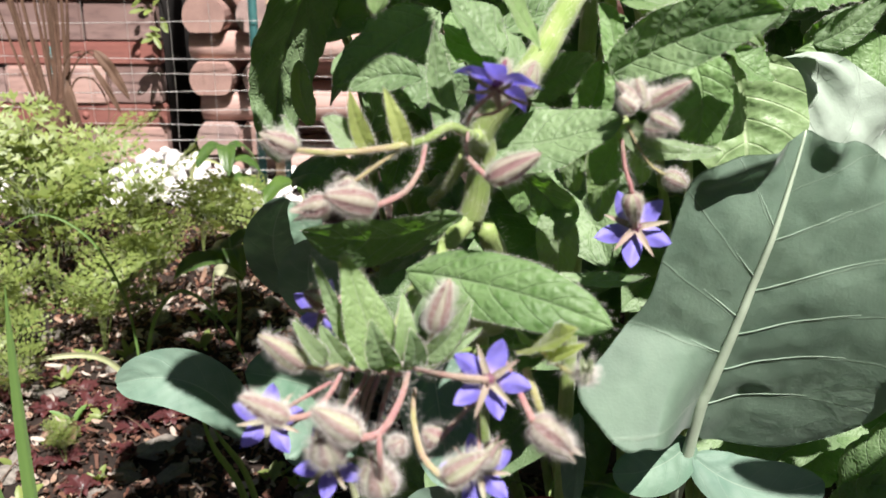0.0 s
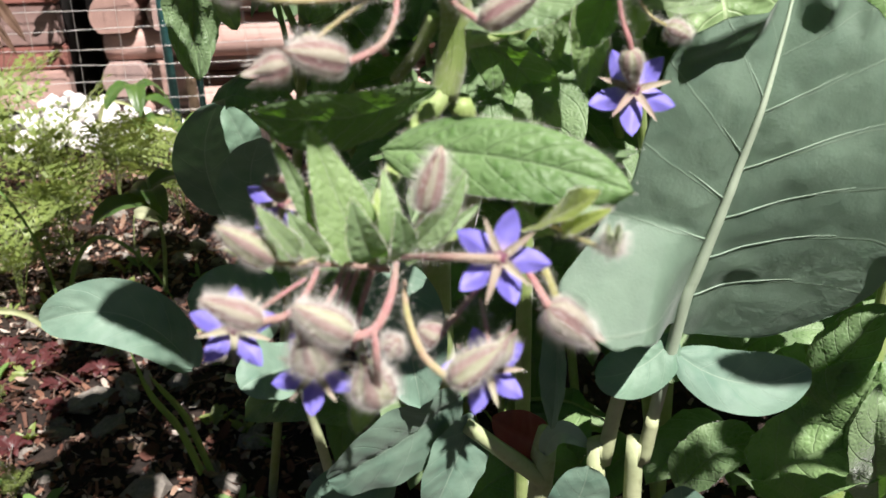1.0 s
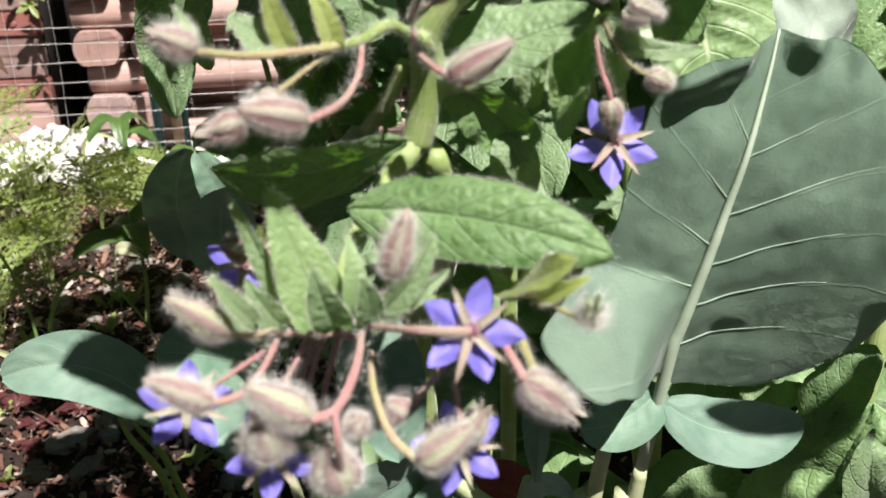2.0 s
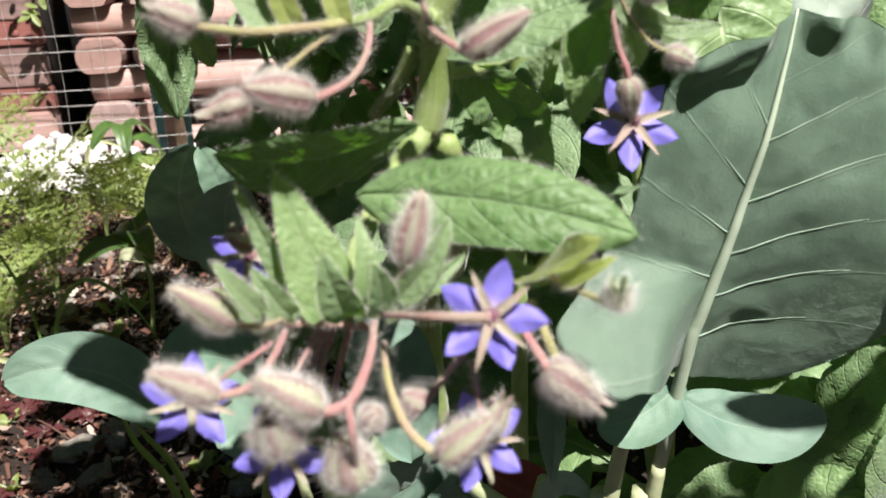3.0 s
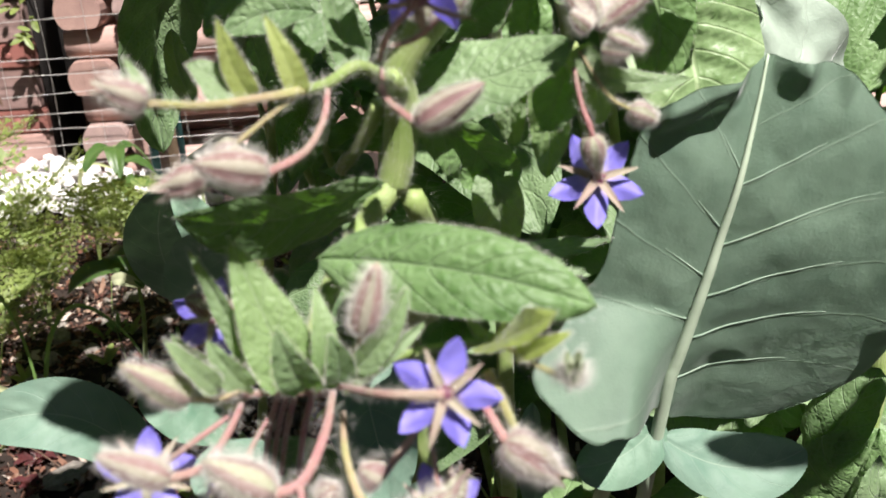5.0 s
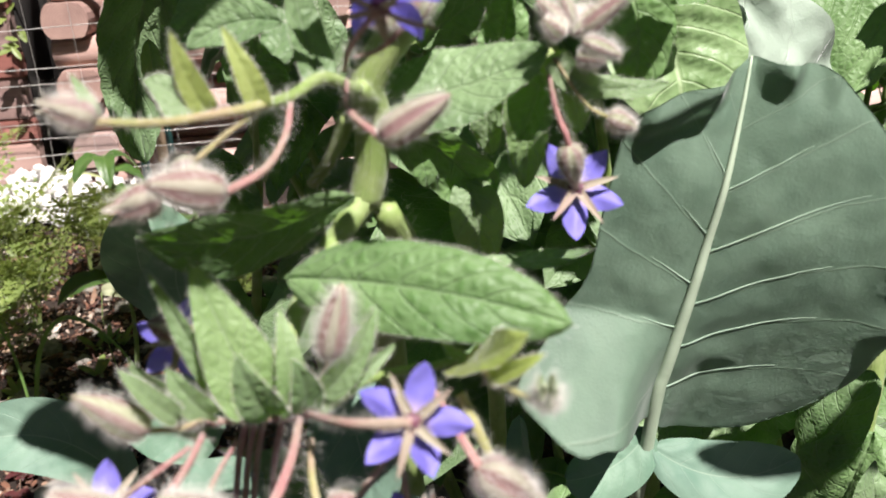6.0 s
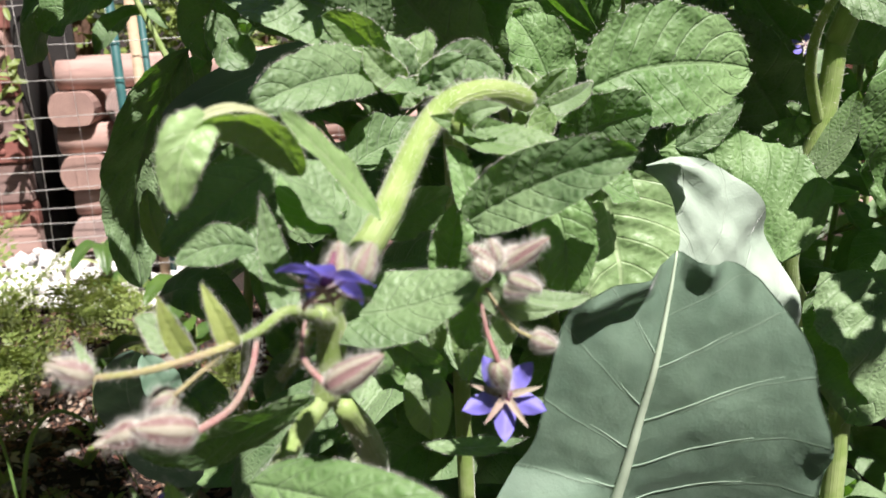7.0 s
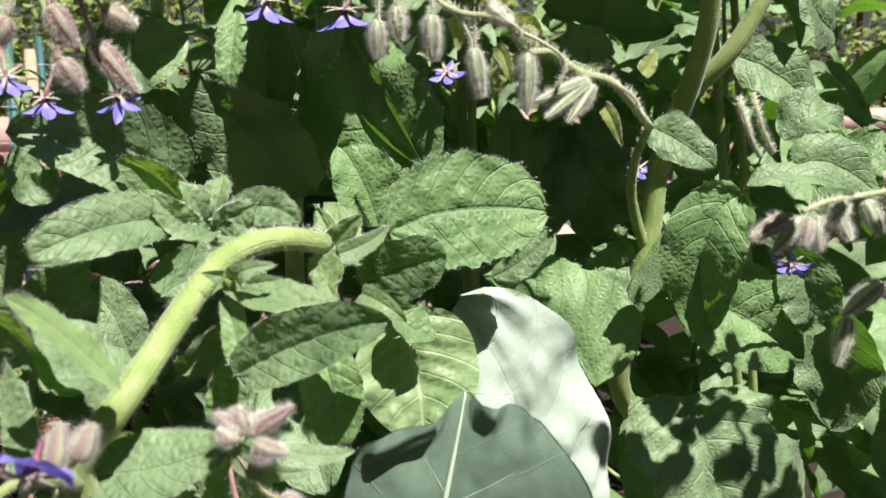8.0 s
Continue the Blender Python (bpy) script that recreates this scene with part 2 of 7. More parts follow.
M_LOGEND = log_end_material()
M_TEAL = grain_material("teal_painted_post", (0.03, 0.10, 0.10), (0.045, 0.14, 0.135), (0.02, 0.06, 0.06), 40.0, 0.5, 0.2, 0.001)
M_TAN = grain_material("tan_stake", (0.42, 0.30, 0.20), (0.5, 0.37, 0.26), (0.3, 0.2, 0.13), 50.0, 0.8, 0.3, 0.001)
M_WIRE = grain_material("galvanised_wire", (0.5, 0.49, 0.47), (0.6, 0.58, 0.56), (0.36, 0.33, 0.30), 80.0, 0.5, 0.2, 0.0005, 0.5, None, 0.6)
M_DRY = plain_leaf("dry_brown_leaf", (0.03, 0.015, 0.01), (0.17, 0.10, 0.065), (0.3, 0.18, 0.1), 0.12, 0.7)
M_FERN = plain_leaf("feathery_green", (0.052, 0.100, 0.022), (0.29, 0.345, 0.10), (0.36, 0.45, 0.07), 0.30, 0.45)
M_GRASS = plain_leaf("onion_green", (0.10, 0.20, 0.05), (0.17, 0.28, 0.08), (0.25, 0.42, 0.08), 0.3, 0.45)
M_RED = plain_leaf("dark_red_lettuce", (0.03, 0.010, 0.012), (0.13, 0.038, 0.038), (0.35, 0.07, 0.06), 0.3, 0.45)
M_PEPPER = leaf_material("glossy_green_leaf", (0.03, 0.08, 0.02), (0.07, 0.13, 0.03), (0.14, 0.2, 0.07), (0.25, 0.4, 0.03), 0.3, 0.35, 6.0, 1.5, 0.3, 120.0, 0.3)
# near-black colour that stands for the shade inside the wall's gap
M_GAP_SHADE = grain_material("gap_shade_black", (0.012, 0.011, 0.011), (0.02, 0.018, 0.017), (0.03, 0.026, 0.024), 20.0, 0.95, 0.4, 0.003)


# ---- shaping ----
def empty(name, at, label, category, group="", kind=""):
    ob = new(name)
    ob.location, ob.empty_display_size = at, 0.02
    return tagged(ob, label, category, group, kind)


def finish(bm, name, material, smooth=True):
    me = bpy.data.meshes.new(name)
    bm.to_mesh(me)
    bm.free()
    for p in me.polygons:
        p.use_smooth = smooth
    me.materials.append(material)
    return me


def hang(ob, parent):
    """Put ob under parent without moving it."""
    if parent:
        ob.parent = parent
        ob.matrix_parent_inverse = Matrix.Translation(-parent.location)
    return ob


def part(name, bm, material, parent=None, label="", smooth=True, kind=""):
    me = bm if isinstance(bm, bpy.types.Mesh) else finish(bm, name, material, smooth)
    ob = hang(new(name, me), parent)
    return tagged(ob, label, kind=kind)


def spline(points, steps):
    """A smooth line through the points (Catmull-Rom)."""
    pts = [Vector(p) for p in points]
    if len(pts) == 2:
        return [pts[0].lerp(pts[1], i / steps) for i in range(steps + 1)]
    ext = [pts[0] * 2 - pts[1], *pts, pts[-1] * 2 - pts[-2]]
    out = []
    for i in range(steps + 1):
        x = i / steps * (len(pts) - 1)
        j = min(int(x), len(pts) - 2)
        f = x - j
        a, b, c, d = ext[j:j + 4]
        out.append(0.5 * ((2 * b) + (c - a) * f + (2 * a - 5 * b + 4 * c - d) * f * f + (3 * b - a - 3 * c + d) * f ** 3))
    return out


def frames(line):
    """A steady pair of cross directions along a line."""
    out, n = [], None
    for i, p in enumerate(line):
        t = (line[min(i + 1, len(line) - 1)] - line[max(i - 1, 0)]).normalized()
        if n is None:
            n = t.orthogonal().normalized()
        n = (n - t * n.dot(t)).normalized()
        out.append((t, n, t.cross(n)))
    return out


def tube(bm, points, radius, tip=None, steps=14, sides=8, bulge=0.0, seed=0):
    """A tapered round stalk along a smooth line, closed at both ends."""
    line = spline(points, steps)
    tip = radius if tip is None else tip
    uv = bm.loops.layers.uv.verify()
    rings = []
    for i, (p, (t, a, b)) in enumerate(zip(line, frames(line))):
        f = i / steps
        r = radius + (tip - radius) * f
        r *= 1 + bulge * noise.noise(p * 90 + Vector((seed, 0, 0)))
        rings.append([bm.verts.new(p + (a * math.cos(q) + b * math.sin(q)) * r) for q in (2 * math.pi * k / sides for k in range(sides))])
    for i in range(steps):
        for k in range(sides):
            f = bm.faces.new((rings[i][k], rings[i][(k + 1) % sides], rings[i + 1][(k + 1) % sides], rings[i + 1][k]))
            for loop, c in zip(f.loops, ((i, k), (i, k + 1), (i + 1, k + 1), (i + 1, k))):
                loop[uv].uv = (c[0] / steps, c[1] / sides)
    bm.faces.new(rings[0][::-1]), bm.faces.new(rings[-1])
    return line


def bristles(bm, rng, line, radius, count, length, thick=0.00003):
    """Fine straight hairs standing off a stalk."""
    cross = frames(line)
    for _ in range(count * 3):
        i = rng.randrange(len(line) - 1)
        f = rng.random()
        p = line[i].lerp(line[i + 1], f)
        t, a, b = cross[i]
        q = rng.uniform(0, 6.283)
        way = (a * math.cos(q) + b * math.sin(q) + t * rng.uniform(-0.3, 0.3)).normalized()
        hair(bm, p + way * radius * 0.9, way, length * rng.uniform(0.25, 1.1), thick)


def hair(bm, root, way, length, thick):
    thick *= 1 + 14 * max(0.0, root.y - 0.24)
    side = way.orthogonal().normalized() * thick
    other = way.cross(side)
    a, b, c = bm.verts.new(root + side), bm.verts.new(root - side * 0.5 + other), bm.verts.new(root - side * 0.5 - other)
    d = bm.verts.new(root + way * length)
    bm.faces.new((a, b, d)), bm.faces.new((b, c, d)), bm.faces.new((c, a, d))


def raw_outline(shape, s):
    if shape == "lance":
        return s ** 0.75 * (1 - s) ** 0.85 * (1 + 0.12 * s)
    if shape == "ovate":
        return s ** 0.5 * (1 - s) ** 0.62
    if shape == "bract":
        return (s + 0.08) ** 0.35 * (1 - s) ** 0.8
    if shape == "round":
        return math.sqrt(max(0.0, 1 - (1.99 * s - 0.995) ** 2)) + 0.01
    if shape == "cordate":
        return (1 - s ** 3.2) ** 0.6 * (0.80 + 0.24 * min(1, s * 3))
    return (s + 0.02) ** 0.62 * (1 - s) ** 0.85


PEAK = {shape: max(raw_outline(shape, i / 60) for i in range(61)) for shape in ("lance", "ovate", "bract", "round", "cordate", "petal")}


def outline(shape, s):
    """Half-width along a leaf, one where it is widest."""
    return raw_outline(shape, s) / PEAK[shape]


def leaf(parent, base, mid, tip, width, face, material=None, shape="ovate", fold=12.0, curl=0.0, wave=0.06, crinkle=0.02, lobe=0.0, twist=0.0,
         seed=0, name="leaf", label="", fringe=0, rows=26, cols=14, saw=0.0, flip=0.0, lean=1.0, wide=1.0, quilt=0.05, veins=(7.0, 1.6), other=0.15):
    """One leaf blade: a midrib from base over mid to tip, as wide as said, its upper side turned to face. fold: degrees by which the halves rise,
    curl: how far the margins bend back, wave: ruffled margins, crinkle: puckers between the veins, lobe: how far the base reaches back."""
    rng = random.Random(seed * 7 + 3)
    base, mid, tip, face = Vector(base), Vector(mid), Vector(tip), Vector(face).normalized()
    ctrl = mid * 2 - (base + tip) / 2
    bm = bmesh.new()
    uv = bm.loops.layers.uv.verify()
    grid, rim = [], []
    half = width / 2
    off = Vector((seed * 1.37, seed * 0.61, 0))
    length = (mid - base).length + (tip - mid).length
    for i in range(rows + 1):
        s = i / rows
        c = base * (1 - s) ** 2 + ctrl * 2 * s * (1 - s) + tip * s * s
        t = ((ctrl - base) * (1 - s) + (tip - ctrl) * s).normalized()
        n = (face - t * face.dot(t)).normalized()
        n = Matrix.Rotation(radians(twist * (s - 0.5)), 3, t) @ n
        b = t.cross(n).normalized()
        hw = half * max(outline(shape, s), 0.004)
        row = []
        for j in range(cols + 1):
            v = 2 * j / cols - 1
            a = abs(v)
            edge = 1.0
            if saw and a > 0.99:
                edge += saw * (rng.random() - 0.4)
            w = hw * v * edge * (wide if v * lean < 0 else 1.0)
            rise = math.sin(radians(fold)) * abs(w) - curl * half * a ** 2.6 * (1 - 0.4 * s)
            ruff = wave * half * a ** 2 * (math.sin(s * 11 + seed * 1.7 + (2.2 if v > 0 else 0)) + 0.6 * math.sin(s * 23 + seed))
            puck = crinkle * half * (noise.noise(Vector((s * length / max(width, 1e-4) * 5.5, v * 3.6, 0)) + off) + 0.6 * noise.noise(Vector((s * length / max(width, 1e-4) * 12, v * 8, 3)) + off))
            groove = -0.5 * crinkle * half * math.exp(-(v / 0.07) ** 2)
            swell = abs(math.sin(math.pi * (s * veins[0] - veins[1] * a ** 1.3 + 0.06)))
            puck += quilt * half * swell ** 0.7 * min(1, a * 5) * min(1, (1 - a) * 3) * min(1, (1 - s) * 5)
            p = c + b * w * math.cos(radians(fold)) + n * (rise + ruff + puck + groove) - t * (lobe if v * lean > 0 else lobe * other) * half * a ** 1.6 * (1 - s) ** 2
            if flip:
                p += n * flip * half * max(0.0, s - 0.72) ** 2 * 12
            row.append(bm.verts.new(p))
            if a > 0.99:
                rim.append((p, b * (1 if v > 0 else -1), t, n))
        grid.append(row)
    for i in range(rows):
        for j in range(cols):
            f = bm.faces.new((grid[i][j], grid[i][j + 1], grid[i + 1][j + 1], grid[i + 1][j]))
            for loop, q in zip(f.loops, ((i, j), (i, j + 1), (i + 1, j + 1), (i + 1, j))):
                loop[uv].uv = (q[0] / rows, q[1] / cols)
    ob = part(name, bm, material or M_BORAGE, parent, label)
    if fringe:
        hb = bmesh.new()
        for _ in range(fringe * 4):
            p, b, t, n = rng.choice(rim)
            way = (b + t * rng.uniform(-0.4, 0.6) + n * rng.uniform(-0.5, 0.9)).normalized()
            hair(hb, p + t * rng.uniform(-1, 1) * length / rows, way, rng.uniform(0.0003, 0.0012), 0.00002)
        part("leaf_hairs", hb, M_HAIR, ob, "fine white hairs", kind="stuff")
    return ob


def stalk(parent, points, radius, tip=None, material=None, hairs=0, name="stem", seed=0, sides=8, steps=16, hair_len=0.0022, label="", bulge=0.05):
    bm = bmesh.new()
    line = tube(bm, points, radius, tip, steps, sides, bulge, seed)
    ob = part(name, bm, material or M_STEM, parent, label)
    if hairs:
        hb = bmesh.new()
        bristles(hb, random.Random(seed + 11), line, (radius + (tip or radius)) / 2, hairs, hair_len)
        part("stem_hairs", hb, M_HAIR, ob, "fine white hairs", kind="stuff")
    return ob


def bud(parent, base, tip, width, material=None, hairs=130, seed=0, gape=0.0, stem=None, stem_r=0.0009, stem_m=None, hair_len=0.0022, label=""):
    """A closed or gaping calyx of five ribbed sepals, with its stalk and hairs."""
    base, tip = Vector(base), Vector(tip)
    t = (tip - base).normalized()
    a = t.orthogonal().normalized()
    b = t.cross(a)
    length = (tip - base).length
    bm = bmesh.new()
    uv = bm.loops.layers.uv.verify()
    rows, cols = 12, 30
    rng = random.Random(seed + 5)
    grid = []

    def spot(s, k):
        q = 2 * math.pi * k / cols
        prof = (math.sin(math.pi * min(1, s ** 0.74)) ** 0.62) * (1 - 0.15 * s) + 0.12 * (1 - s)
        if gape:
            prof = max(prof, gape * s ** 1.3)
        ridge = 1 - 0.16 * (1 - abs(math.cos(2.5 * q))) ** 2
        r = width / 2 * prof * ridge * (1 + 0.05 * noise.noise(Vector((s * 4, math.cos(q) * 2, math.sin(q) * 2 + seed))))
        reach = s * length * (1 + gape * 0.25 * (abs(math.cos(2.5 * q)) - 0.6) * s * 2)
        return base + t * reach + (a * math.cos(q) + b * math.sin(q)) * max(r, width * 0.02)

    for i in range(rows + 1):
        grid.append([bm.verts.new(spot(i / rows, k)) for k in range(cols)])
    for i in range(rows):
        for k in range(cols):
            f = bm.faces.new((grid[i][k], grid[i][(k + 1) % cols], grid[i + 1][(k + 1) % cols], grid[i + 1][k]))
            for loop, c in zip(f.loops, ((i, k), (i, k + 1), (i + 1, k + 1), (i + 1, k))):
                loop[uv].uv = (c[0] / rows, c[1] / cols)
    bm.faces.new(grid[0][::-1])
    if not gape:
        bm.faces.new(grid[-1])
    ob = part("bud", bm, material or M_BUD, parent, label)
    hb = bmesh.new()
    for _ in range(hairs * 8):
        s, k = rng.uniform(0, 0.95), rng.uniform(0, cols)
        p = spot(s, k)
        way = (p - (base + t * s * length)).normalized() + t * rng.uniform(-0.1, 0.7) + a * rng.uniform(-0.3, 0.3)
        hair(hb, p, way.normalized(), hair_len * rng.uniform(0.25, 1.2), 0.000018)
    part("bud_hairs", hb, M_HAIR, ob, "fine white hairs", kind="stuff")
    if stem:
        pts = [*stem, base + t * length * 0.04]
        sb = bmesh.new()
        line = tube(sb, pts, stem_r * 0.48, stem_r * 0.66, 12, 7, 0.05, seed)
        part("flower_stalk", sb, stem_m or M_PINK, ob, "hairy pinkish stalk")
        hb = bmesh.new()
        bristles(hb, rng, line, stem_r, 70, hair_len * 0.9)
        part("stalk_hairs", hb, M_HAIR, ob, "fine white hairs", kind="stuff")
    return ob


def blade(bm, base, tip, width, face, shape="petal", fold=8.0, bow=0.0, rows=8, cols=6, seed=0):
    """A small petal or sepal, added to bm."""
    base, tip, face = Vector(base), Vector(tip), Vector(face).normalized()
    uv = bm.loops.layers.uv.verify()
    t = (tip - base).normalized()
    n = (face - t * face.dot(t)).normalized()
    b = t.cross(n)
    length = (tip - base).length
    grid = []
    for i in range(rows + 1):
        s = i / rows
        hw = width / 2 * max(outline(shape, s), 0.01)
        grid.append([bm.verts.new(base + t * length * s + b * hw * v + n * (math.sin(radians(fold)) * abs(hw * v) + bow * length * 4 * s * (1 - s) + 0.03 * width * math.sin(9 * s + seed + 3 * v)))
                     for v in (2 * j / cols - 1 for j in range(cols + 1))])
    for i in range(rows):
        for j in range(cols):
            f = bm.faces.new((grid[i][j], grid[i][j + 1], grid[i + 1][j + 1], grid[i + 1][j]))
            for loop, q in zip(f.loops, ((i, j), (i, j + 1), (i + 1, j + 1), (i + 1, j))):
                loop[uv].uv = (q[0] / rows, q[1] / cols)


def flower(parent, at, facing, radius, spin=0.0, stem=None, seed=0, droop=0.12, stem_r=0.0009, sepals=True, skip=(), label="violet-blue five-petalled star flower"):
    """A star flower: cone and throat with five petals, five narrow sepals behind and a stalk."""
    at, ax = Vector(at), Vector(facing).normalized()
    rng = random.Random(seed)
    a = (Vector((0, 0, 1)) - ax * ax.z)
    a = a.normalized() if a.length > 0.1 else ax.orthogonal().normalized()
    b = ax.cross(a)
    bm = bmesh.new()
    tube(bm, [at - ax * radius * 0.16, at + ax * radius * 0.12, at + ax * radius * 0.55], radius * 0.17, radius * 0.03, 8, 10)
    core = part("flower", bm, M_CONE, parent, label)
    for k in range(5):
        q = radians(spin + 72 * k + rng.uniform(-5, 5))
        way = a * math.cos(q) + b * math.sin(q)
        if k not in skip:
            pb = bmesh.new()
            blade(pb, at + way * radius * 0.08, at + way * radius * rng.uniform(0.93, 1.05) - ax * radius * droop * rng.uniform(0.3, 1.5), radius * 0.50, ax, "petal", 22.0, 0.06, 10, 8, seed + k)
            part("petal", pb, M_PETAL, core)
        if sepals:
            q += radians(36)
            way = a * math.cos(q) + b * math.sin(q)
            sb = bmesh.new()
            blade(sb, at - ax * radius * 0.1, at + way * radius * rng.uniform(0.8, 0.95) - ax * radius * rng.uniform(0.12, 0.3), radius * 0.17, -ax, "bract", 24.0, 0.05, 8, 4, seed + k)
            sp = part("sepal", sb, M_SEPAL, core, "narrow hairy purple-green sepal")
            hb = bmesh.new()
            for _ in range(64):
                f = rng.uniform(0.05, 0.95)
                hair(hb, at + way * radius * 0.85 * f - ax * radius * 0.16, (b * rng.uniform(-1, 1) + a * rng.uniform(-1, 1) - ax * rng.uniform(0.1, 0.9)).normalized(), rng.uniform(0.0007, 0.0017), 0.00002)
            bmesh_to(core, "sepal_hairs", hb)
    if stem:
        sb = bmesh.new()
        line = tube(sb, [*stem, at - ax * radius * 0.14], stem_r * 0.48, stem_r * 0.7, 12, 7)
        part("flower_stalk", sb, M_PINK, core, "hairy pinkish stalk")
        hb = bmesh.new()
        bristles(hb, rng, line, stem_r, 60, 0.002)
        bmesh_to(core, "stalk_hairs", hb)
    return core


def bmesh_to(parent, name, bm):
    return part(name, bm, M_HAIR, parent, "fine white hairs", kind="stuff")


M_VEIN = grain_material("pale_vein", (0.24, 0.33, 0.25), (0.29, 0.38, 0.29), (0.20, 0.27, 0.19), 160.0, 0.5, 0.2, 0.0005)
M_BROAD = leaf_material("broad_collard_green", (0.140, 0.218, 0.160), (0.262, 0.37, 0.277), (0.34, 0.42, 0.32), (0.12, 0.25, 0.10), share=0.08, rough=0.55, veins=7.0, slant=0.0, relief=0.4, net=90.0, vein_fac=0.45, spec=0.35, fine=0.022)
MARGIN_RIGHT = [(-0.01, 0.02), (-0.125, 0.06), (-0.12, 0.21), (-0.065, 0.39), (0.12, 0.52), (0.335, 0.555), (0.575, 0.52), (0.71, 0.455), (0.83, 0.395), (0.945, 0.28), (1.017, 0.16), (1.0, 0.0)]
MARGIN_LEFT = [(-0.02, 0.05), (-0.093, 0.044), (-0.034, -0.073), (0.0, -0.16), (-0.02, -0.24), (0.0, -0.33), (0.085, -0.428), (0.20, -0.365), (0.35, -0.30), (0.56, -0.29), (0.80, -0.275), (0.90, -0.19), (0.95, -0.06), (1.0, 0.0)]
VEINS_RIGHT, VEINS_LEFT = (-0.12, 0.03, 0.18, 0.32, 0.48, 0.66, 0.82, 1.0), (-0.12, 0.08, 0.245, 0.385, 0.53, 0.70, 0.85, 1.0)


def vein_run(foot, w):
    """How far along the midrib a side vein lies at a given distance w beside it."""
    if w >= 0:
        return foot + (0.6 + 0.7 * foot) * w - 0.65 * w * w
    return foot + (-0.35 + 2.3 * foot) * -w - 0.2 * w * w


def smooth(x):
    x = max(0.0, min(1.0, x))
    return x * x * (3 - 2 * x)


def vein_count(along, w, side):
    """Which side vein a spot lies at, counted from the base, with the fraction to the next."""
    feet = VEINS_RIGHT if side >= 0 else VEINS_LEFT
    foot = along
    for _ in range(20):
        foot += 0.45 * (along - vein_run(foot, w))
    k = 0
    while k < len(feet) - 2 and foot > feet[k + 1]:
        k += 1
    return k + max(0.0, min(1.0, (foot - feet[k]) / (feet[k + 1] - feet[k])))


def broad_height(along, w):
    """Relief of the collard leaf: swellings between the veins, a rolling margin, a rim that curls forward beside the midrib."""
    phase = vein_count(along, w, w) % 1.0
    h = 0.006 * math.sin(math.pi * phase) ** 1.4 * min(1, abs(w) * 9) * smooth((0.36 - abs(w)) / 0.2)
    h += 0.013 * noise.noise(Vector((along * 5, w * 5, 2.0))) + 0.003 * noise.noise(Vector((along * 15, w * 17, 5.0)))
    h -= 0.012 * math.exp(-(w / 0.03) ** 2)
    if w < 0:
        rim, high = 0.985 + 0.62 * w, 0.085 * smooth((-0.035 - w) / 0.05) * smooth((0.30 + w) / 0.08)
        h += 1.0 * smooth(-w / 0.16) * max(0.0, 0.27 - along) + 0.25 * smooth((0.05 + w) / 0.1) * max(0.0, -along)
    else:
        rim = 1.01
        high = 0.06 * smooth((w - 0.012) / 0.035) * smooth((0.125 - w) / 0.05) + 0.03 * math.exp(-((w - 0.19) / 0.02) ** 2)
        h += 0.095 * smooth(w / 0.12) * (along - 0.5) + 0.06 * w - 0.25 * w * max(0.0, 0.45 - along) + 0.06 * smooth((w - 0.40) / 0.18) * smooth((along - 0.15) / 0.3) * (0.3 + 0.7 * math.sin(along * 14) ** 2)
    h += high * smooth((along - rim + 0.10) / 0.10) - 0.38 * max(0.0, along - 0.55) ** 2
    return h


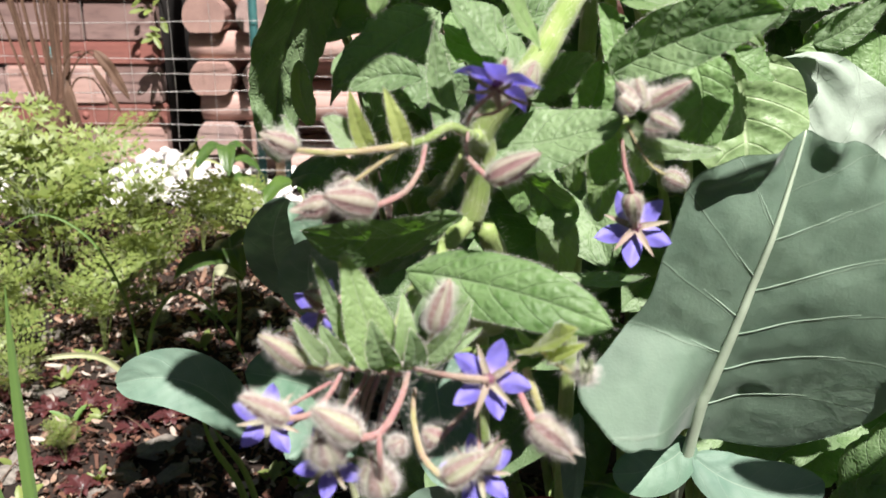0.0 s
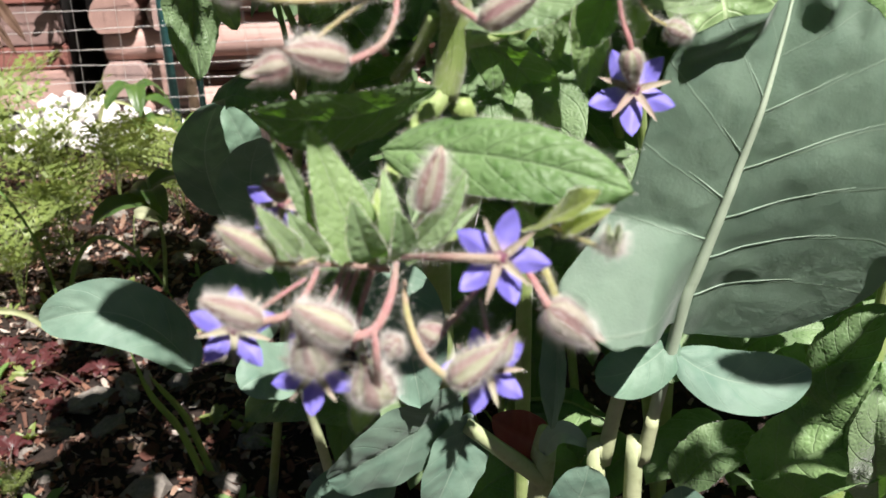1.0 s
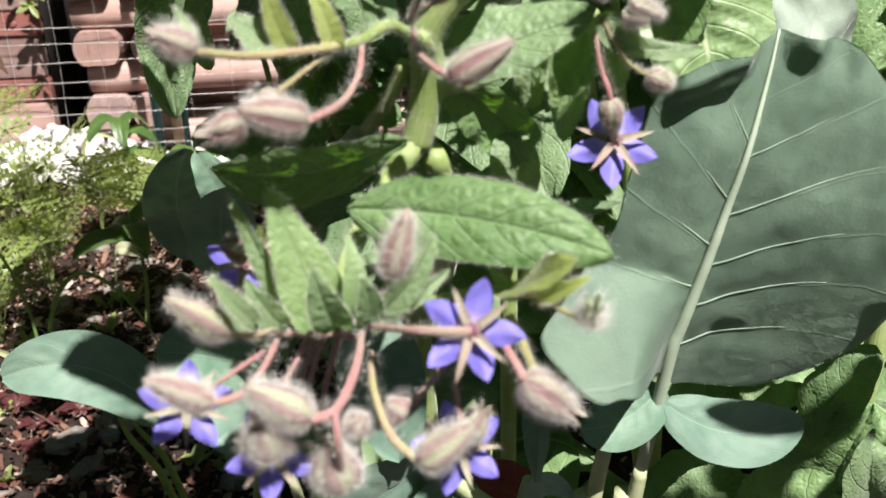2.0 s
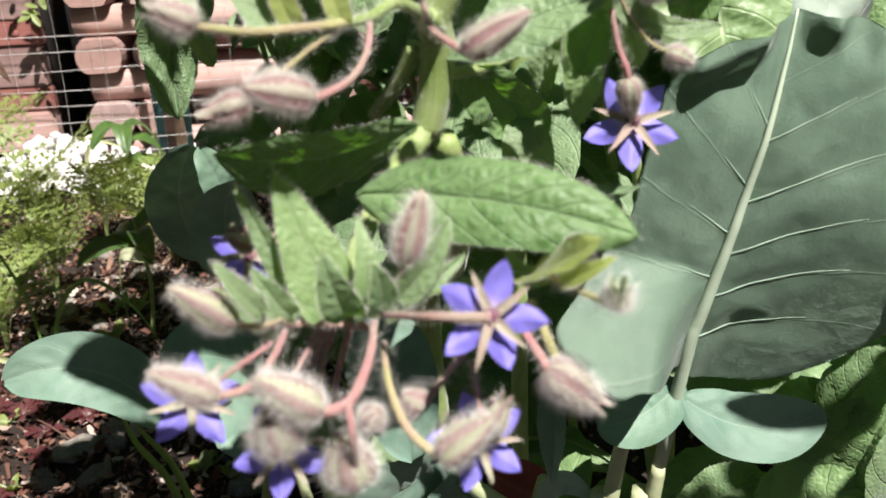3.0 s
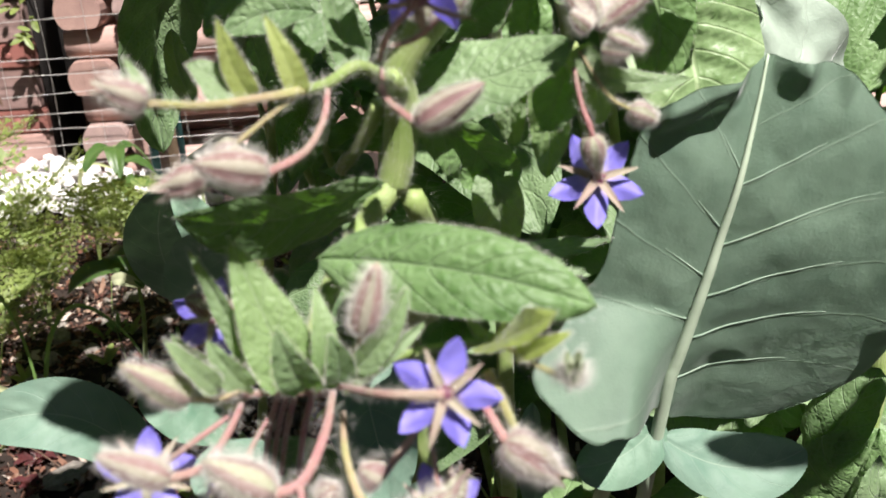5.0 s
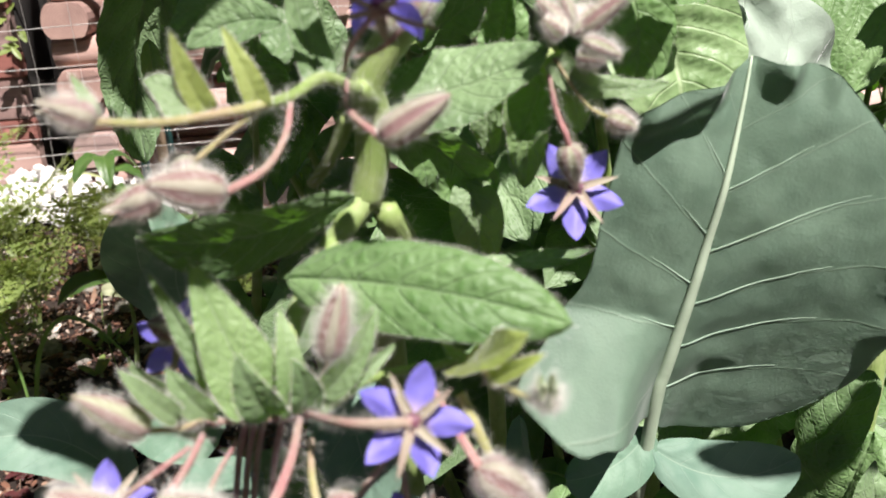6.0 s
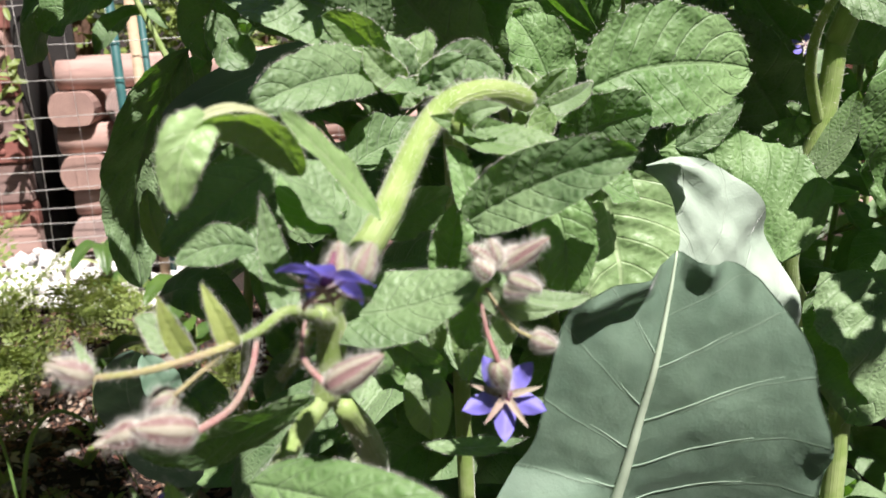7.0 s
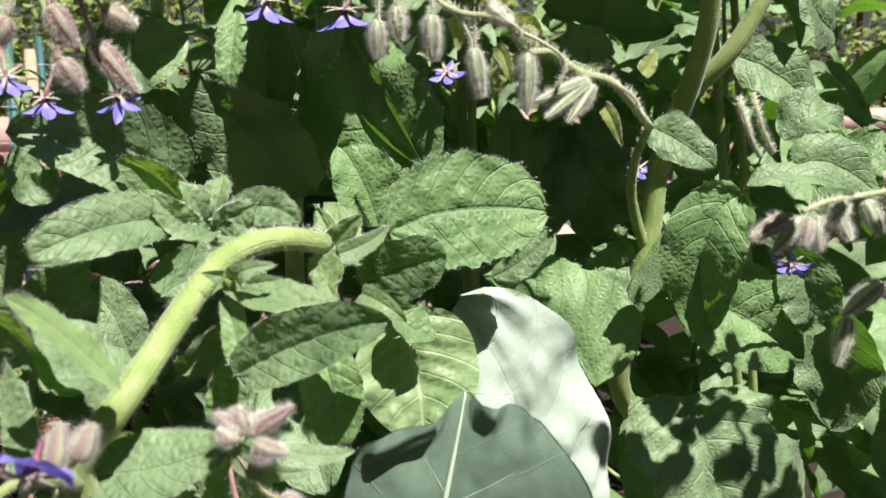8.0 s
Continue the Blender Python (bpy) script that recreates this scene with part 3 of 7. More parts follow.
def broad_leaf(parent, base, mid, tip, face, seed=0, rows=120, cols=90):
    """The big collard leaf: one side wider than the other, its base lobed, its tip bent towards the light."""
    base, mid, tip = Vector(base), Vector(mid), Vector(tip)
    size = (tip - base).length
    t = (tip - base) / size
    n = Vector(face)
    n = (n - t * n.dot(t)).normalized()
    b = t.cross(n).normalized()
    if b.x < 0:
        b = -b
    bow = (mid - (base + tip) / 2)

    def place(along, w, lift=0.0):
        return base + (t * along + b * w + n * broad_height(along, w)) * size + bow * (1 - (2 * along - 1) ** 2) + n * lift

    sides = {-1: spline([Vector((a, w, 0)) for a, w in MARGIN_LEFT], rows), 1: spline([Vector((a, w, 0)) for a, w in MARGIN_RIGHT], rows)}
    bm = bmesh.new()
    uv = bm.loops.layers.uv.verify()
    grid, spots = [], []
    for i in range(rows + 1):
        s = i / rows
        row = []
        for j in range(cols + 1):
            v = 2 * j / cols - 1
            edge = sides[1 if v >= 0 else -1]
            e = edge[min(len(edge) - 1, round(s * (len(edge) - 1)))]
            a = abs(v)
            q = a * (1.0 + 0.035 * a ** 8 * noise.noise(Vector((s * 9, v, 1))))
            spots.append((s + (e.x - s) * q ** 1.25, e.y * q))
            row.append(bm.verts.new(place(*spots[-1])))
        grid.append(row)
    for i in range(rows):
        for j in range(cols):
            f = bm.faces.new((grid[i][j], grid[i][j + 1], grid[i + 1][j + 1], grid[i + 1][j]))
            for loop, q in zip(f.loops, ((i, j), (i, j + 1), (i + 1, j + 1), (i + 1, j))):
                along, w = spots[q[0] * (cols + 1) + q[1]]
                loop[uv].uv = (vein_count(along, w, j - cols / 2 + 0.5) / 7, q[1] / cols)
    bmesh.ops.solidify(bm, geom=bm.faces[:], thickness=0.0004)
    ob = part("leaf", bm, M_BROAD, parent, "broad blue-green leaf with pale veins")
    bm = bmesh.new()
    tube(bm, [Vector((0.1124, 0.3300, 0.3659)), Vector((0.1146, 0.3235, 0.4000)), *(place(0.03 + k / 20 * 0.97, 0.0, 0.0005) for k in range(21))], 0.0028, 0.0004, 40, 8)
    part("midrib", bm, M_RIB, ob, "pale raised midrib")
    r = random.Random(seed)
    for feet, side, reach in ((VEINS_RIGHT[1:6], 1, 0.40), (VEINS_LEFT[2:6], -1, 0.20)):
        for foot in feet:
            far = reach * (1.0 if foot < 0.5 else 0.5) * r.uniform(0.7, 1.0)
            bm = bmesh.new()
            tube(bm, [place(vein_run(foot, side * far * k / 24), side * far * k / 24, 0.0001) for k in range(25)], 0.00040, 0.00008, 48, 6)
            part("side_vein", bm, M_VEIN, ob, "pale thin vein")
    return ob


# ---- ground ----
GROUND = -0.03


def ground_height(x, y):
    near = math.exp(-((x + 0.2) ** 2 + (y - 1.2) ** 2) / 6)
    return GROUND - 0.012 + near * (0.012 * noise.noise(Vector((x * 6, y * 6, 0))) + 0.008 * noise.noise(Vector((x * 22, y * 22, 4))))


def make_ground():
    xs = sorted({*(round(-2.2 + 0.035 * i, 4) for i in range(110)), -60, -20, -8, -4, 4, 8, 20, 60})
    ys = sorted({*(round(-0.9 + 0.035 * i, 4) for i in range(104)), -60, -20, -8, -3, 4, 8, 20, 60})
    verts = [(x, y, ground_height(x, y)) for y in ys for x in xs]
    w = len(xs)
    faces = [(j * w + i, j * w + i + 1, (j + 1) * w + i + 1, (j + 1) * w + i) for j in range(len(ys) - 1) for i in range(w - 1)]
    me = bpy.data.meshes.new("ground")
    me.from_pydata(verts, [], faces)
    for p in me.polygons:
        p.use_smooth = True
    me.materials.append(M_SOIL)
    tagged(new("ground", me), "dark soil strewn with bark mulch", "ground", kind="structure")


make_ground()


def box(bm, x0, x1, y0, y1, z0, z1, bevel=0.006):
    made = bmesh.ops.create_cube(bm, size=1)["verts"]
    bmesh.ops.transform(bm, matrix=Matrix.Translation(((x0 + x1) / 2, (y0 + y1) / 2, (z0 + z1) / 2)) @ Matrix.Diagonal((x1 - x0, y1 - y0, z1 - z0, 1)), verts=made)
    edges = list({e for v in made for e in v.link_edges})
    bmesh.ops.bevel(bm, geom=edges, offset=bevel, segments=2, affect="EDGES")


# ---- timber wall ----
def round_log(bm, a, b, radius, flat=0.0, seed=0, sides=18):
    """A peeled log from a to b, a little uneven, flattened above and below where flat is given."""
    a, b = Vector(a), Vector(b)
    t = (b - a).normalized()
    side = t.cross(Vector((0, 0, 1))).normalized()
    up = side.cross(t)
    rings = []
    steps = max(2, int((b - a).length / 0.06))
    for i in range(steps + 1):
        p = a.lerp(b, i / steps)
        ease = 0.95 if i in (0, steps) else 1.0
        ring = []
        for k in range(sides):
            q = 2 * math.pi * k / sides
            r = radius * ease * (1 + 0.045 * noise.noise(Vector((math.cos(q) * 1.5, math.sin(q) * 1.5, seed * 3.1 + i * 0.12))))
            h = max(-radius * (1 - flat), min(radius * (1 - flat), math.sin(q) * r))
            ring.append(bm.verts.new(p + side * math.cos(q) * r + up * h))
        rings.append(ring)
    for i in range(steps):
        for k in range(sides):
            bm.faces.new((rings[i][k], rings[i][(k + 1) % sides], rings[i + 1][(k + 1) % sides], rings[i + 1][k]))
    bm.faces.new(rings[0][::-1]), bm.faces.new(rings[-1])


ROW = 0.088
wall = empty("wall_back", (-0.6, 2.65, GROUND), "weathered log crib wall of stacked round timbers", "wall", kind="structure")
# crossing logs: rows with cut ends towards the garden, rows lying lengthwise
for k in range(7):
    z = 0.056 + ROW * (k - 1)
    if k % 2 == 1:
        for n, (x, r) in enumerate(((-0.638, 0.064), (-0.505, 0.062), (-0.10, 0.063), (0.03, 0.062), (0.62, 0.064), (0.75, 0.063), (1.4, 0.063))):
            bm = bmesh.new()
            round_log(bm, (0, -0.05, 0), (0, 0.5, 0), r, 0.29, k * 5 + n, 24)
            ob = part("log_end", bm, M_LOGEND, None, smooth=False)
            ob.location = (x + 0.006 * ((k * 7 + n * 3) % 5 - 2), 2.6, z)
            hang(ob, wall)
    else:
        bm = bmesh.new()
        round_log(bm, (-0.705 + 0.02 * (k % 4 == 2), 2.62, z), (2.2, 2.62, z), 0.046, 0.1, k)
        part("long_log", bm, M_WOOD, wall)
    bm = bmesh.new()
    round_log(bm, (-0.69, 2.86, z), (2.2, 2.86, z), 0.047, 0.1, k + 40)
    part("long_log", bm, M_WOOD, wall)

panel = empty("wall_left", (-1.3, 2.6, GROUND), "retaining wall of broad greyish timbers and dark red beams", "wall", kind="structure")
for k in range(6):
    z = -0.02 + 0.178 * k
    for n, (x0, x1) in enumerate(((-2.6, -1.62), (-1.61, -1.24), (-1.234, -1.0 + 0.05 * (k % 2)), (-0.994 + 0.05 * (k % 2), -0.79 - 0.004 * (k % 2)))):
        bm = bmesh.new()
        box(bm, x0, x1, 2.56 + 0.006 * ((k + n) % 3), 2.8, z, z + 0.110, 0.005)
        part("timber", bm, M_WOODG if (k + n) % 3 else M_WOOD, panel, smooth=False)
    bm = bmesh.new()
    box(bm, -2.6, -0.785, 2.564, 2.8, z + 0.112, z + 0.176, 0.005)
    beam = part("red_beam", bm, M_RUST, panel, "dark red beam with bolt heads", smooth=False)
    for x in (-1.5, -1.27, -1.02, -0.86):
        bm = bmesh.new()
        bmesh.ops.create_uvsphere(bm, u_segments=8, v_segments=5, radius=0.011, matrix=Matrix.Translation((x + 0.01 * (k % 3), 2.564, z + 0.145)) @ Matrix.Diagonal((1, 0.5, 1, 1)))
        part("bolt_head", bm, M_RUST, beam)
# added dark sheets, across the gap and over the timber ends, for its shade
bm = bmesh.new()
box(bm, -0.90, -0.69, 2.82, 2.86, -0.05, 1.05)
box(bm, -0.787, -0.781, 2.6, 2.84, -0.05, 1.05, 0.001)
tagged(part("gap_board", bm, M_GAP_SHADE), "near-black sheets put in for the shade in the wall's gap", "board", kind="structure")

# ---- wire fence ----
fence = empty("wire_fence", (-0.9, 2.3, GROUND), "galvanised wire mesh on teal stakes before the wall", "fence")
for k, z in enumerate((0.03, 0.062, 0.106, 0.149, 0.193, 0.236, 0.28, 0.324, 0.413, 0.5, 0.59, 0.68)):
    bm = bmesh.new()
    tube(bm, [(x, 2.3 + 0.004 * math.sin(x * 9 + k), z + 0.004 * math.sin(x * 5 + k * 2)) for x in (-2.2, -1.8, -1.4, -1.1, -0.8, -0.6, -0.4, -0.1, 0.3)], 0.0010, None, 40, 5)
    part("wire", bm, M_WIRE, fence)
for k in range(24):
    x = -2.15 + 0.105 * k
    bm = bmesh.new()
    tube(bm, [(x, 2.303, 0.0), (x + 0.008 * math.sin(k), 2.303, 0.3), (x, 2.303, 0.7)], 0.0006, None, 10, 5)
    part("wire", bm, M_WIRE, fence)
for x, y, top, r, m, name in ((-0.462, 2.31, 0.8, 0.011, M_TEAL, "stake"), (-0.418, 2.33, 0.72, 0.012, M_TAN, "stake"), (-0.396, 2.33, 0.75, 0.008, M_TEAL, "stake"), (-0.99, 2.31, 0.35, 0.011, M_TEAL, "stake"), (-0.694, 2.66, 0.29, 0.007, M_TEAL, "stake")):
    bm = bmesh.new()
    box(bm, x - r, x + r, y - r * 0.6, y + r * 0.6, GROUND - 0.03, top, 0.002)
    part(name, bm, m, fence)


# ---- stones and mulch ----
def stone_mesh(name, seed, material, squash=0.65, fine=2):
    bm = bmesh.new()
    bmesh.ops.create_icosphere(bm, subdivisions=fine, radius=0.5)
    for v in bm.verts:
        p = v.co.copy()
        v.co *= 1 + 0.35 * noise.noise(p * 1.8 + Vector((seed * 2.3, 0, 0))) + 0.12 * noise.noise(p * 5 + Vector((seed, 3, 0)))
        v.co.z *= squash
    return finish(bm, name, material, fine > 1)


rng = random.Random(4)
gravel = empty("gravel_bed", (-0.9, 2.35, GROUND), "heap of white crushed stones along the wall", "gravel", kind="structure")
white = [stone_mesh("stone", k, M_WHITE, 0.75, 1) for k in range(6)]
for k in range(300):
    x, y = rng.uniform(-1.6, -0.30) if k % 3 else rng.gauss(-0.72, 0.09), rng.uniform(2.12, 2.5)
    heap = 0.10 * math.exp(-((x + 0.74) / 0.11) ** 2) + 0.04 * math.exp(-((x + 1.2) / 0.15) ** 2)
    heap *= max(0.0, 1 - abs(y - 2.36) / 0.3)
    size = rng.uniform(0.022, 0.058)
    ob = part("stone", white[k % 6], None, gravel)
    ob.matrix_basis = Matrix.Translation((x, y, GROUND + heap * rng.random() ** 0.5 + size * 0.15)) @ Euler((rng.uniform(-.5, .5), rng.uniform(-.5, .5), rng.uniform(0, 6))).to_matrix().to_4x4() @ Matrix.Diagonal((size, size * rng.uniform(.7, 1), size, 1))
grey = [stone_mesh("garden_stone", k + 20, M_STONE, 0.55, 1) for k in range(5)]
for k in range(210):
    x, y = rng.uniform(-1.0, 0.1), rng.uniform(0.72, 1.9)
    size = rng.uniform(0.012, 0.05) * (1.0 if k % 3 else 1.25)
    ob = tagged(new("garden_stone", grey[k % 5]), "pale rough stone lying on the soil", "stone", "stones on the soil")
    ob.matrix_basis = Matrix.Translation((x, y, ground_height(x, y) + size * 0.12)) @ Euler((rng.uniform(-.3, .3), rng.uniform(-.3, .3), rng.uniform(0, 6))).to_matrix().to_4x4() @ Matrix.Diagonal((size, size * rng.uniform(.6, 1), size, 1))

for x, y, size, turn in ((-0.365, 1.03, 0.075, 0.4), (-0.325, 1.06, 0.060, 1.9), (-0.395, 0.98, 0.050, 2.7), (-0.33, 0.97, 0.055, 0.9), (-0.52, 1.07, 0.045, 1.3), (-0.56, 1.16, 0.05, 0.2), (-0.30, 1.12, 0.06, 2.2)):
    ob = tagged(new("garden_stone", grey[int(size * 1000) % 5]), "broad flat pale stone lying on the soil", "stone", "stones on the soil")
    ob.matrix_basis = Matrix.Translation((x, y, ground_height(x, y) + size * 0.10)) @ Euler((0.1, -0.08, turn)).to_matrix().to_4x4() @ Matrix.Diagonal((size, size * 0.62, size * 0.6, 1))


def chips():
    r = random.Random(9)
    verts, faces = [], []
    for _ in range(20000):
        x, y = r.uniform(-1.5, 0.7), r.uniform(0.35, 2.2)
        z = ground_height(x, y) + r.uniform(0.001, 0.010)
        turn = Euler((r.uniform(-.9, .9), r.uniform(-.7, .7), r.uniform(0, 6.3))).to_matrix()
        l, w, h = r.uniform(0.0015, 0.006) * (2.2 if r.random() < 0.05 else 1), r.uniform(0.0008, 0.0032), r.uniform(0.0006, 0.002)
        n = len(verts)
        for a, b, c in ((-1, -1, -1), (1, -.6, -1), (1, .7, -1), (-1, 1, -1), (-.9, -.8, 1), (.9, -.5, 1), (.8, .6, 1), (-.9, .9, 1)):
            verts.append(Vector((x, y, z)) + turn @ Vector((a * l, b * w, c * h)))
        faces += [tuple(n + i for i in f) for f in ((4, 5, 6, 7), (0, 1, 5, 4), (1, 2, 6, 5), (2, 3, 7, 6), (3, 0, 4, 7))]
    me = bpy.data.meshes.new("bark_mulch")
    me.from_pydata(verts, [], faces)
    me.materials.append(M_CHIPS)
    tagged(new("bark_mulch", me), "scattered reddish bark chips on the soil", "mulch", kind="stuff")



chips()


def litter_flakes():
    """Curled scraps of dead leaf and bark lying about on the soil."""
    r = random.Random(31)
    verts, faces = [], []
    for _ in range(9000):
        x, y = r.uniform(-1.1, 0.05), 0.62 + 1.4 * r.random() ** 1.3
        size = r.uniform(0.005, 0.018) * (1.9 if r.random() < 0.08 else 1.0)
        turn = Euler((r.gauss(0, 0.45), r.gauss(0, 0.45), r.uniform(0, 6.3))).to_matrix()
        spot = Vector((x, y, ground_height(x, y) + size * 0.22 + r.uniform(0.0, 0.008)))
        thin, bend = r.uniform(0.18, 0.5), r.uniform(-0.5, 0.8)
        n = len(verts)
        for i in range(4):
            s = i / 3
            for v in (-1, 0, 1):
                w = thin * (0.35 + math.sin(math.pi * (0.12 + 0.76 * s))) * r.uniform(0.75, 1.15)
                verts.append(spot + turn @ (Vector((s - 0.5, v * w * 0.5, bend * ((s - 0.5) ** 2 + 0.35 * thin * v * v * 0.5))) * size))
        faces += [(n + 3 * i + j, n + 3 * i + j + 1, n + 3 * i + j + 4, n + 3 * i + j + 3) for i in range(3) for j in range(2)]
    me = bpy.data.meshes.new("leaf_litter")
    me.from_pydata(verts, [], faces)
    me.materials.append(M_LITTER)
    tagged(new("leaf_litter", me), "dry curled scraps of dead leaves on the soil", "leaf litter", kind="stuff")


litter_flakes()


# ---- feathery carrots ----
def frond_mesh(seed, length, arch, lean):
    """A twice-divided feathery leaf on a thin stalk, growing along +x from the origin."""
    r = random.Random(seed)
    bm = bmesh.new()
    top = Vector((length * lean, 0, length * math.sqrt(max(0.05, 1 - lean * lean)) * (1 - arch * 0.4)))
    line = spline([Vector((0, 0, 0)), top * 0.45 + Vector((-0.02, 0, 0.03)), top * 0.8, top + Vector((arch * 0.06, 0, -arch * 0.05))], 22)
    tube(bm, line[::3] + [line[-1]], 0.0016, 0.0005, 14, 5)
    up = Vector((0, 0, 1))
    for i in range(7, 23, 3):
        t = (line[min(i + 1, 22)] - line[i - 1]).normalized()
        size = length * 0.36 * (1 - (i - 6) / 19) ** 0.8 + 0.010
        for sgn in (-1, 1):
            side = (t.cross(up).normalized() * sgn + t * r.uniform(0.3, 0.8) + Vector((r.uniform(-.2, .2), 0, r.uniform(-0.25, 0.35)))).normalized()
            flat = side.cross(t).normalized() * sgn
            tube(bm, [line[i], line[i] + side * size * 0.95], 0.0006, 0.0003, 2, 3)
            n = max(2, int(size / 0.016))
            for j in range(n + 1):
                q = line[i] + side * size * (j + 0.6) / (n + 0.6) + Vector((0, 0, -0.18 * size * (j / n) ** 2))
                for turn in ((-1, 1) if j < n else (0,)):
                    across = (flat.cross(side) * turn + side * r.uniform(0.5, 0.9) + flat * r.uniform(-0.35, 0.35)).normalized()
                    reach = r.uniform(0.014, 0.024) * (1.25 - 0.5 * j / n)
                    for lobe in (-0.75, 0.0, 0.75):
                        way = (across + flat.cross(across) * lobe + flat * r.uniform(-0.2, 0.2)).normalized()
                        l = reach * (1.0 if lobe == 0 else 0.66)
                        root = q + across * reach * (0.0 if lobe == 0 else 0.25)
                        wide = way.cross(flat).normalized() * l * 0.16
                        a, b, c, d = (bm.verts.new(v) for v in (root, root + way * l * 0.55 + wide, root + way * l, root + way * l * 0.55 - wide))
                        bm.faces.new((a, b, c, d))
    return finish(bm, "frond", M_FERN)


FRONDS = [frond_mesh(k, 0.26 + 0.02 * (k % 4), 0.25 + 0.2 * (k % 3), 0.10 + 0.09 * (k % 5)) for k in range(8)]


def carrot(x, y, scale, seed, count=11):
    r = random.Random(seed)
    z = ground_height(x, y)
    plant = empty("carrot_plant", (x, y, z), "carrot with feathery bright green leaves", "carrot plant", "carrot plants")
    for k in range(count):
        ob = part("frond", FRONDS[r.randrange(8)], None, None)
        ob.matrix_basis = Matrix.Translation((x, y, z)) @ Euler((0, r.uniform(-0.25, 0.2), 6.283 * (k + r.random() * 0.6) / count)).to_matrix().to_4x4() @ Matrix.Scale(scale * r.uniform(0.75, 1.1), 4)
        hang(ob, plant)


for k, (x, y, s) in enumerate(((-0.88, 1.62, 1.45), (-0.70, 1.52, 1.25), (-0.98, 1.44, 1.3), (-0.62, 1.68, 1.0), (-0.52, 1.52, 0.7), (-1.10, 1.75, 1.5), (-1.2, 1.98, 1.3),
                               (-0.18, 1.5, 0.5), (-0.48, 1.00, 0.24), (-0.40, 0.84, 0.22), (-0.36, 1.12, 0.26), (-0.80, 1.82, 1.3), (-0.66, 1.26, 0.9), (-0.55, 1.34, 0.75), (-0.60, 1.12, 0.5), (-0.68, 1.04, 0.45), (-0.33, 1.62, 0.7), (-0.50, 1.80, 0.7), (-0.43, 1.84, 0.75))):
    carrot(x, y, s, k, 6)


# ---- other small plants on the left ----
def strap(parent, points, width, material, name="leaf", fold=35.0, seed=0, label=""):
    """A long narrow leaf along a smooth line, folded like a gutter."""
    line = spline(points, 24)
    bm = bmesh.new()
    uv = bm.loops.layers.uv.verify()
    rows = []
    for i, p in enumerate(line):
        s = i / 24
        t = (line[min(i + 1, 24)] - line[max(i - 1, 0)]).normalized()
        b = t.cross(Vector((0.1, -0.9, 0.4))).normalized()
        n = b.cross(t)
        hw = width / 2 * (1 - s ** 3 * 0.95)
        rows.append([bm.verts.new(p + b * hw * v * math.cos(radians(fold)) + n * abs(v) * hw * math.sin(radians(fold))) for v in (-1, -0.5, 0, 0.5, 1)])
    for i in range(24):
        for j in range(4):
            bm.faces.new((rows[i][j], rows[i][j + 1], rows[i + 1][j + 1], rows[i + 1][j]))
    return part(name, bm, material, parent, label)


onion = empty("onion_plant", (-0.36, 0.66, GROUND), "onion with long narrow green leaves", "onion plant", "onion plants")
strap(onion, [(-0.352, 0.66, GROUND), (-0.350, 0.66, 0.12), (-0.347, 0.66, 0.24), (-0.342, 0.66, 0.345)], 0.016, M_GRASS)
strap(onion, [(-0.358, 0.65, GROUND), (-0.362, 0.65, 0.07), (-0.372, 0.65, 0.15), (-0.388, 0.65, 0.24)], 0.015, M_GRASS)
strap(onion, [(-0.37, 0.67, GROUND), (-0.40, 0.68, 0.1), (-0.43, 0.69, 0.2), (-0.47, 0.69, 0.29)], 0.008, M_GRASS)
strap(onion, [(-0.35, 0.67, GROUND), (-0.39, 0.70, 0.05), (-0.44, 0.72, 0.13), (-0.50, 0.74, 0.16)], 0.012, M_GRASS)
onion = empty("onion_plant", (-0.44, 1.2, GROUND), "onion with arching bent pale green leaves", "onion plant", "onion plants")
strap(onion, [(-0.44, 1.2, GROUND), (-0.45, 1.2, 0.1), (-0.49, 1.2, 0.2), (-0.56, 1.2, 0.24), (-0.64, 1.2, 0.2)], 0.005, M_GRASS)
strap(onion, [(-0.44, 1.2, GROUND), (-0.41, 1.2, 0.08), (-0.36, 1.18, 0.13), (-0.30, 1.15, 0.10), (-0.25, 1.12, 0.02)], 0.008, M_GRASS)
strap(onion, [(-0.45, 1.2, GROUND), (-0.50, 1.19, 0.02), (-0.58, 1.17, 0.025), (-0.66, 1.15, 0.0)], 0.011, M_DEAD, label="yellowed flopped leaf")
onion = empty("onion_plant", (-0.20, 0.85, GROUND), "onion with thin upright green leaves", "onion plant", "onion plants")
strap(onion, [(-0.20, 0.85, GROUND), (-0.215, 0.84, 0.04), (-0.235, 0.83, 0.09), (-0.245, 0.82, 0.15)], 0.010, M_GRASS)
strap(onion, [(-0.19, 0.85, GROUND), (-0.205, 0.84, 0.05), (-0.22, 0.82, 0.10), (-0.225, 0.80, 0.13)], 0.009, M_GRASS)
onion = empty("onion_plant", (-0.60, 2.12, GROUND), "onion with yellowed arching leaves", "onion plant", "onion plants")
strap(onion, [(-0.60, 2.12, GROUND), (-0.60, 2.12, 0.06), (-0.57, 2.11, 0.10), (-0.52, 2.1, 0.09), (-0.47, 2.1, 0.05)], 0.012, M_DEAD)


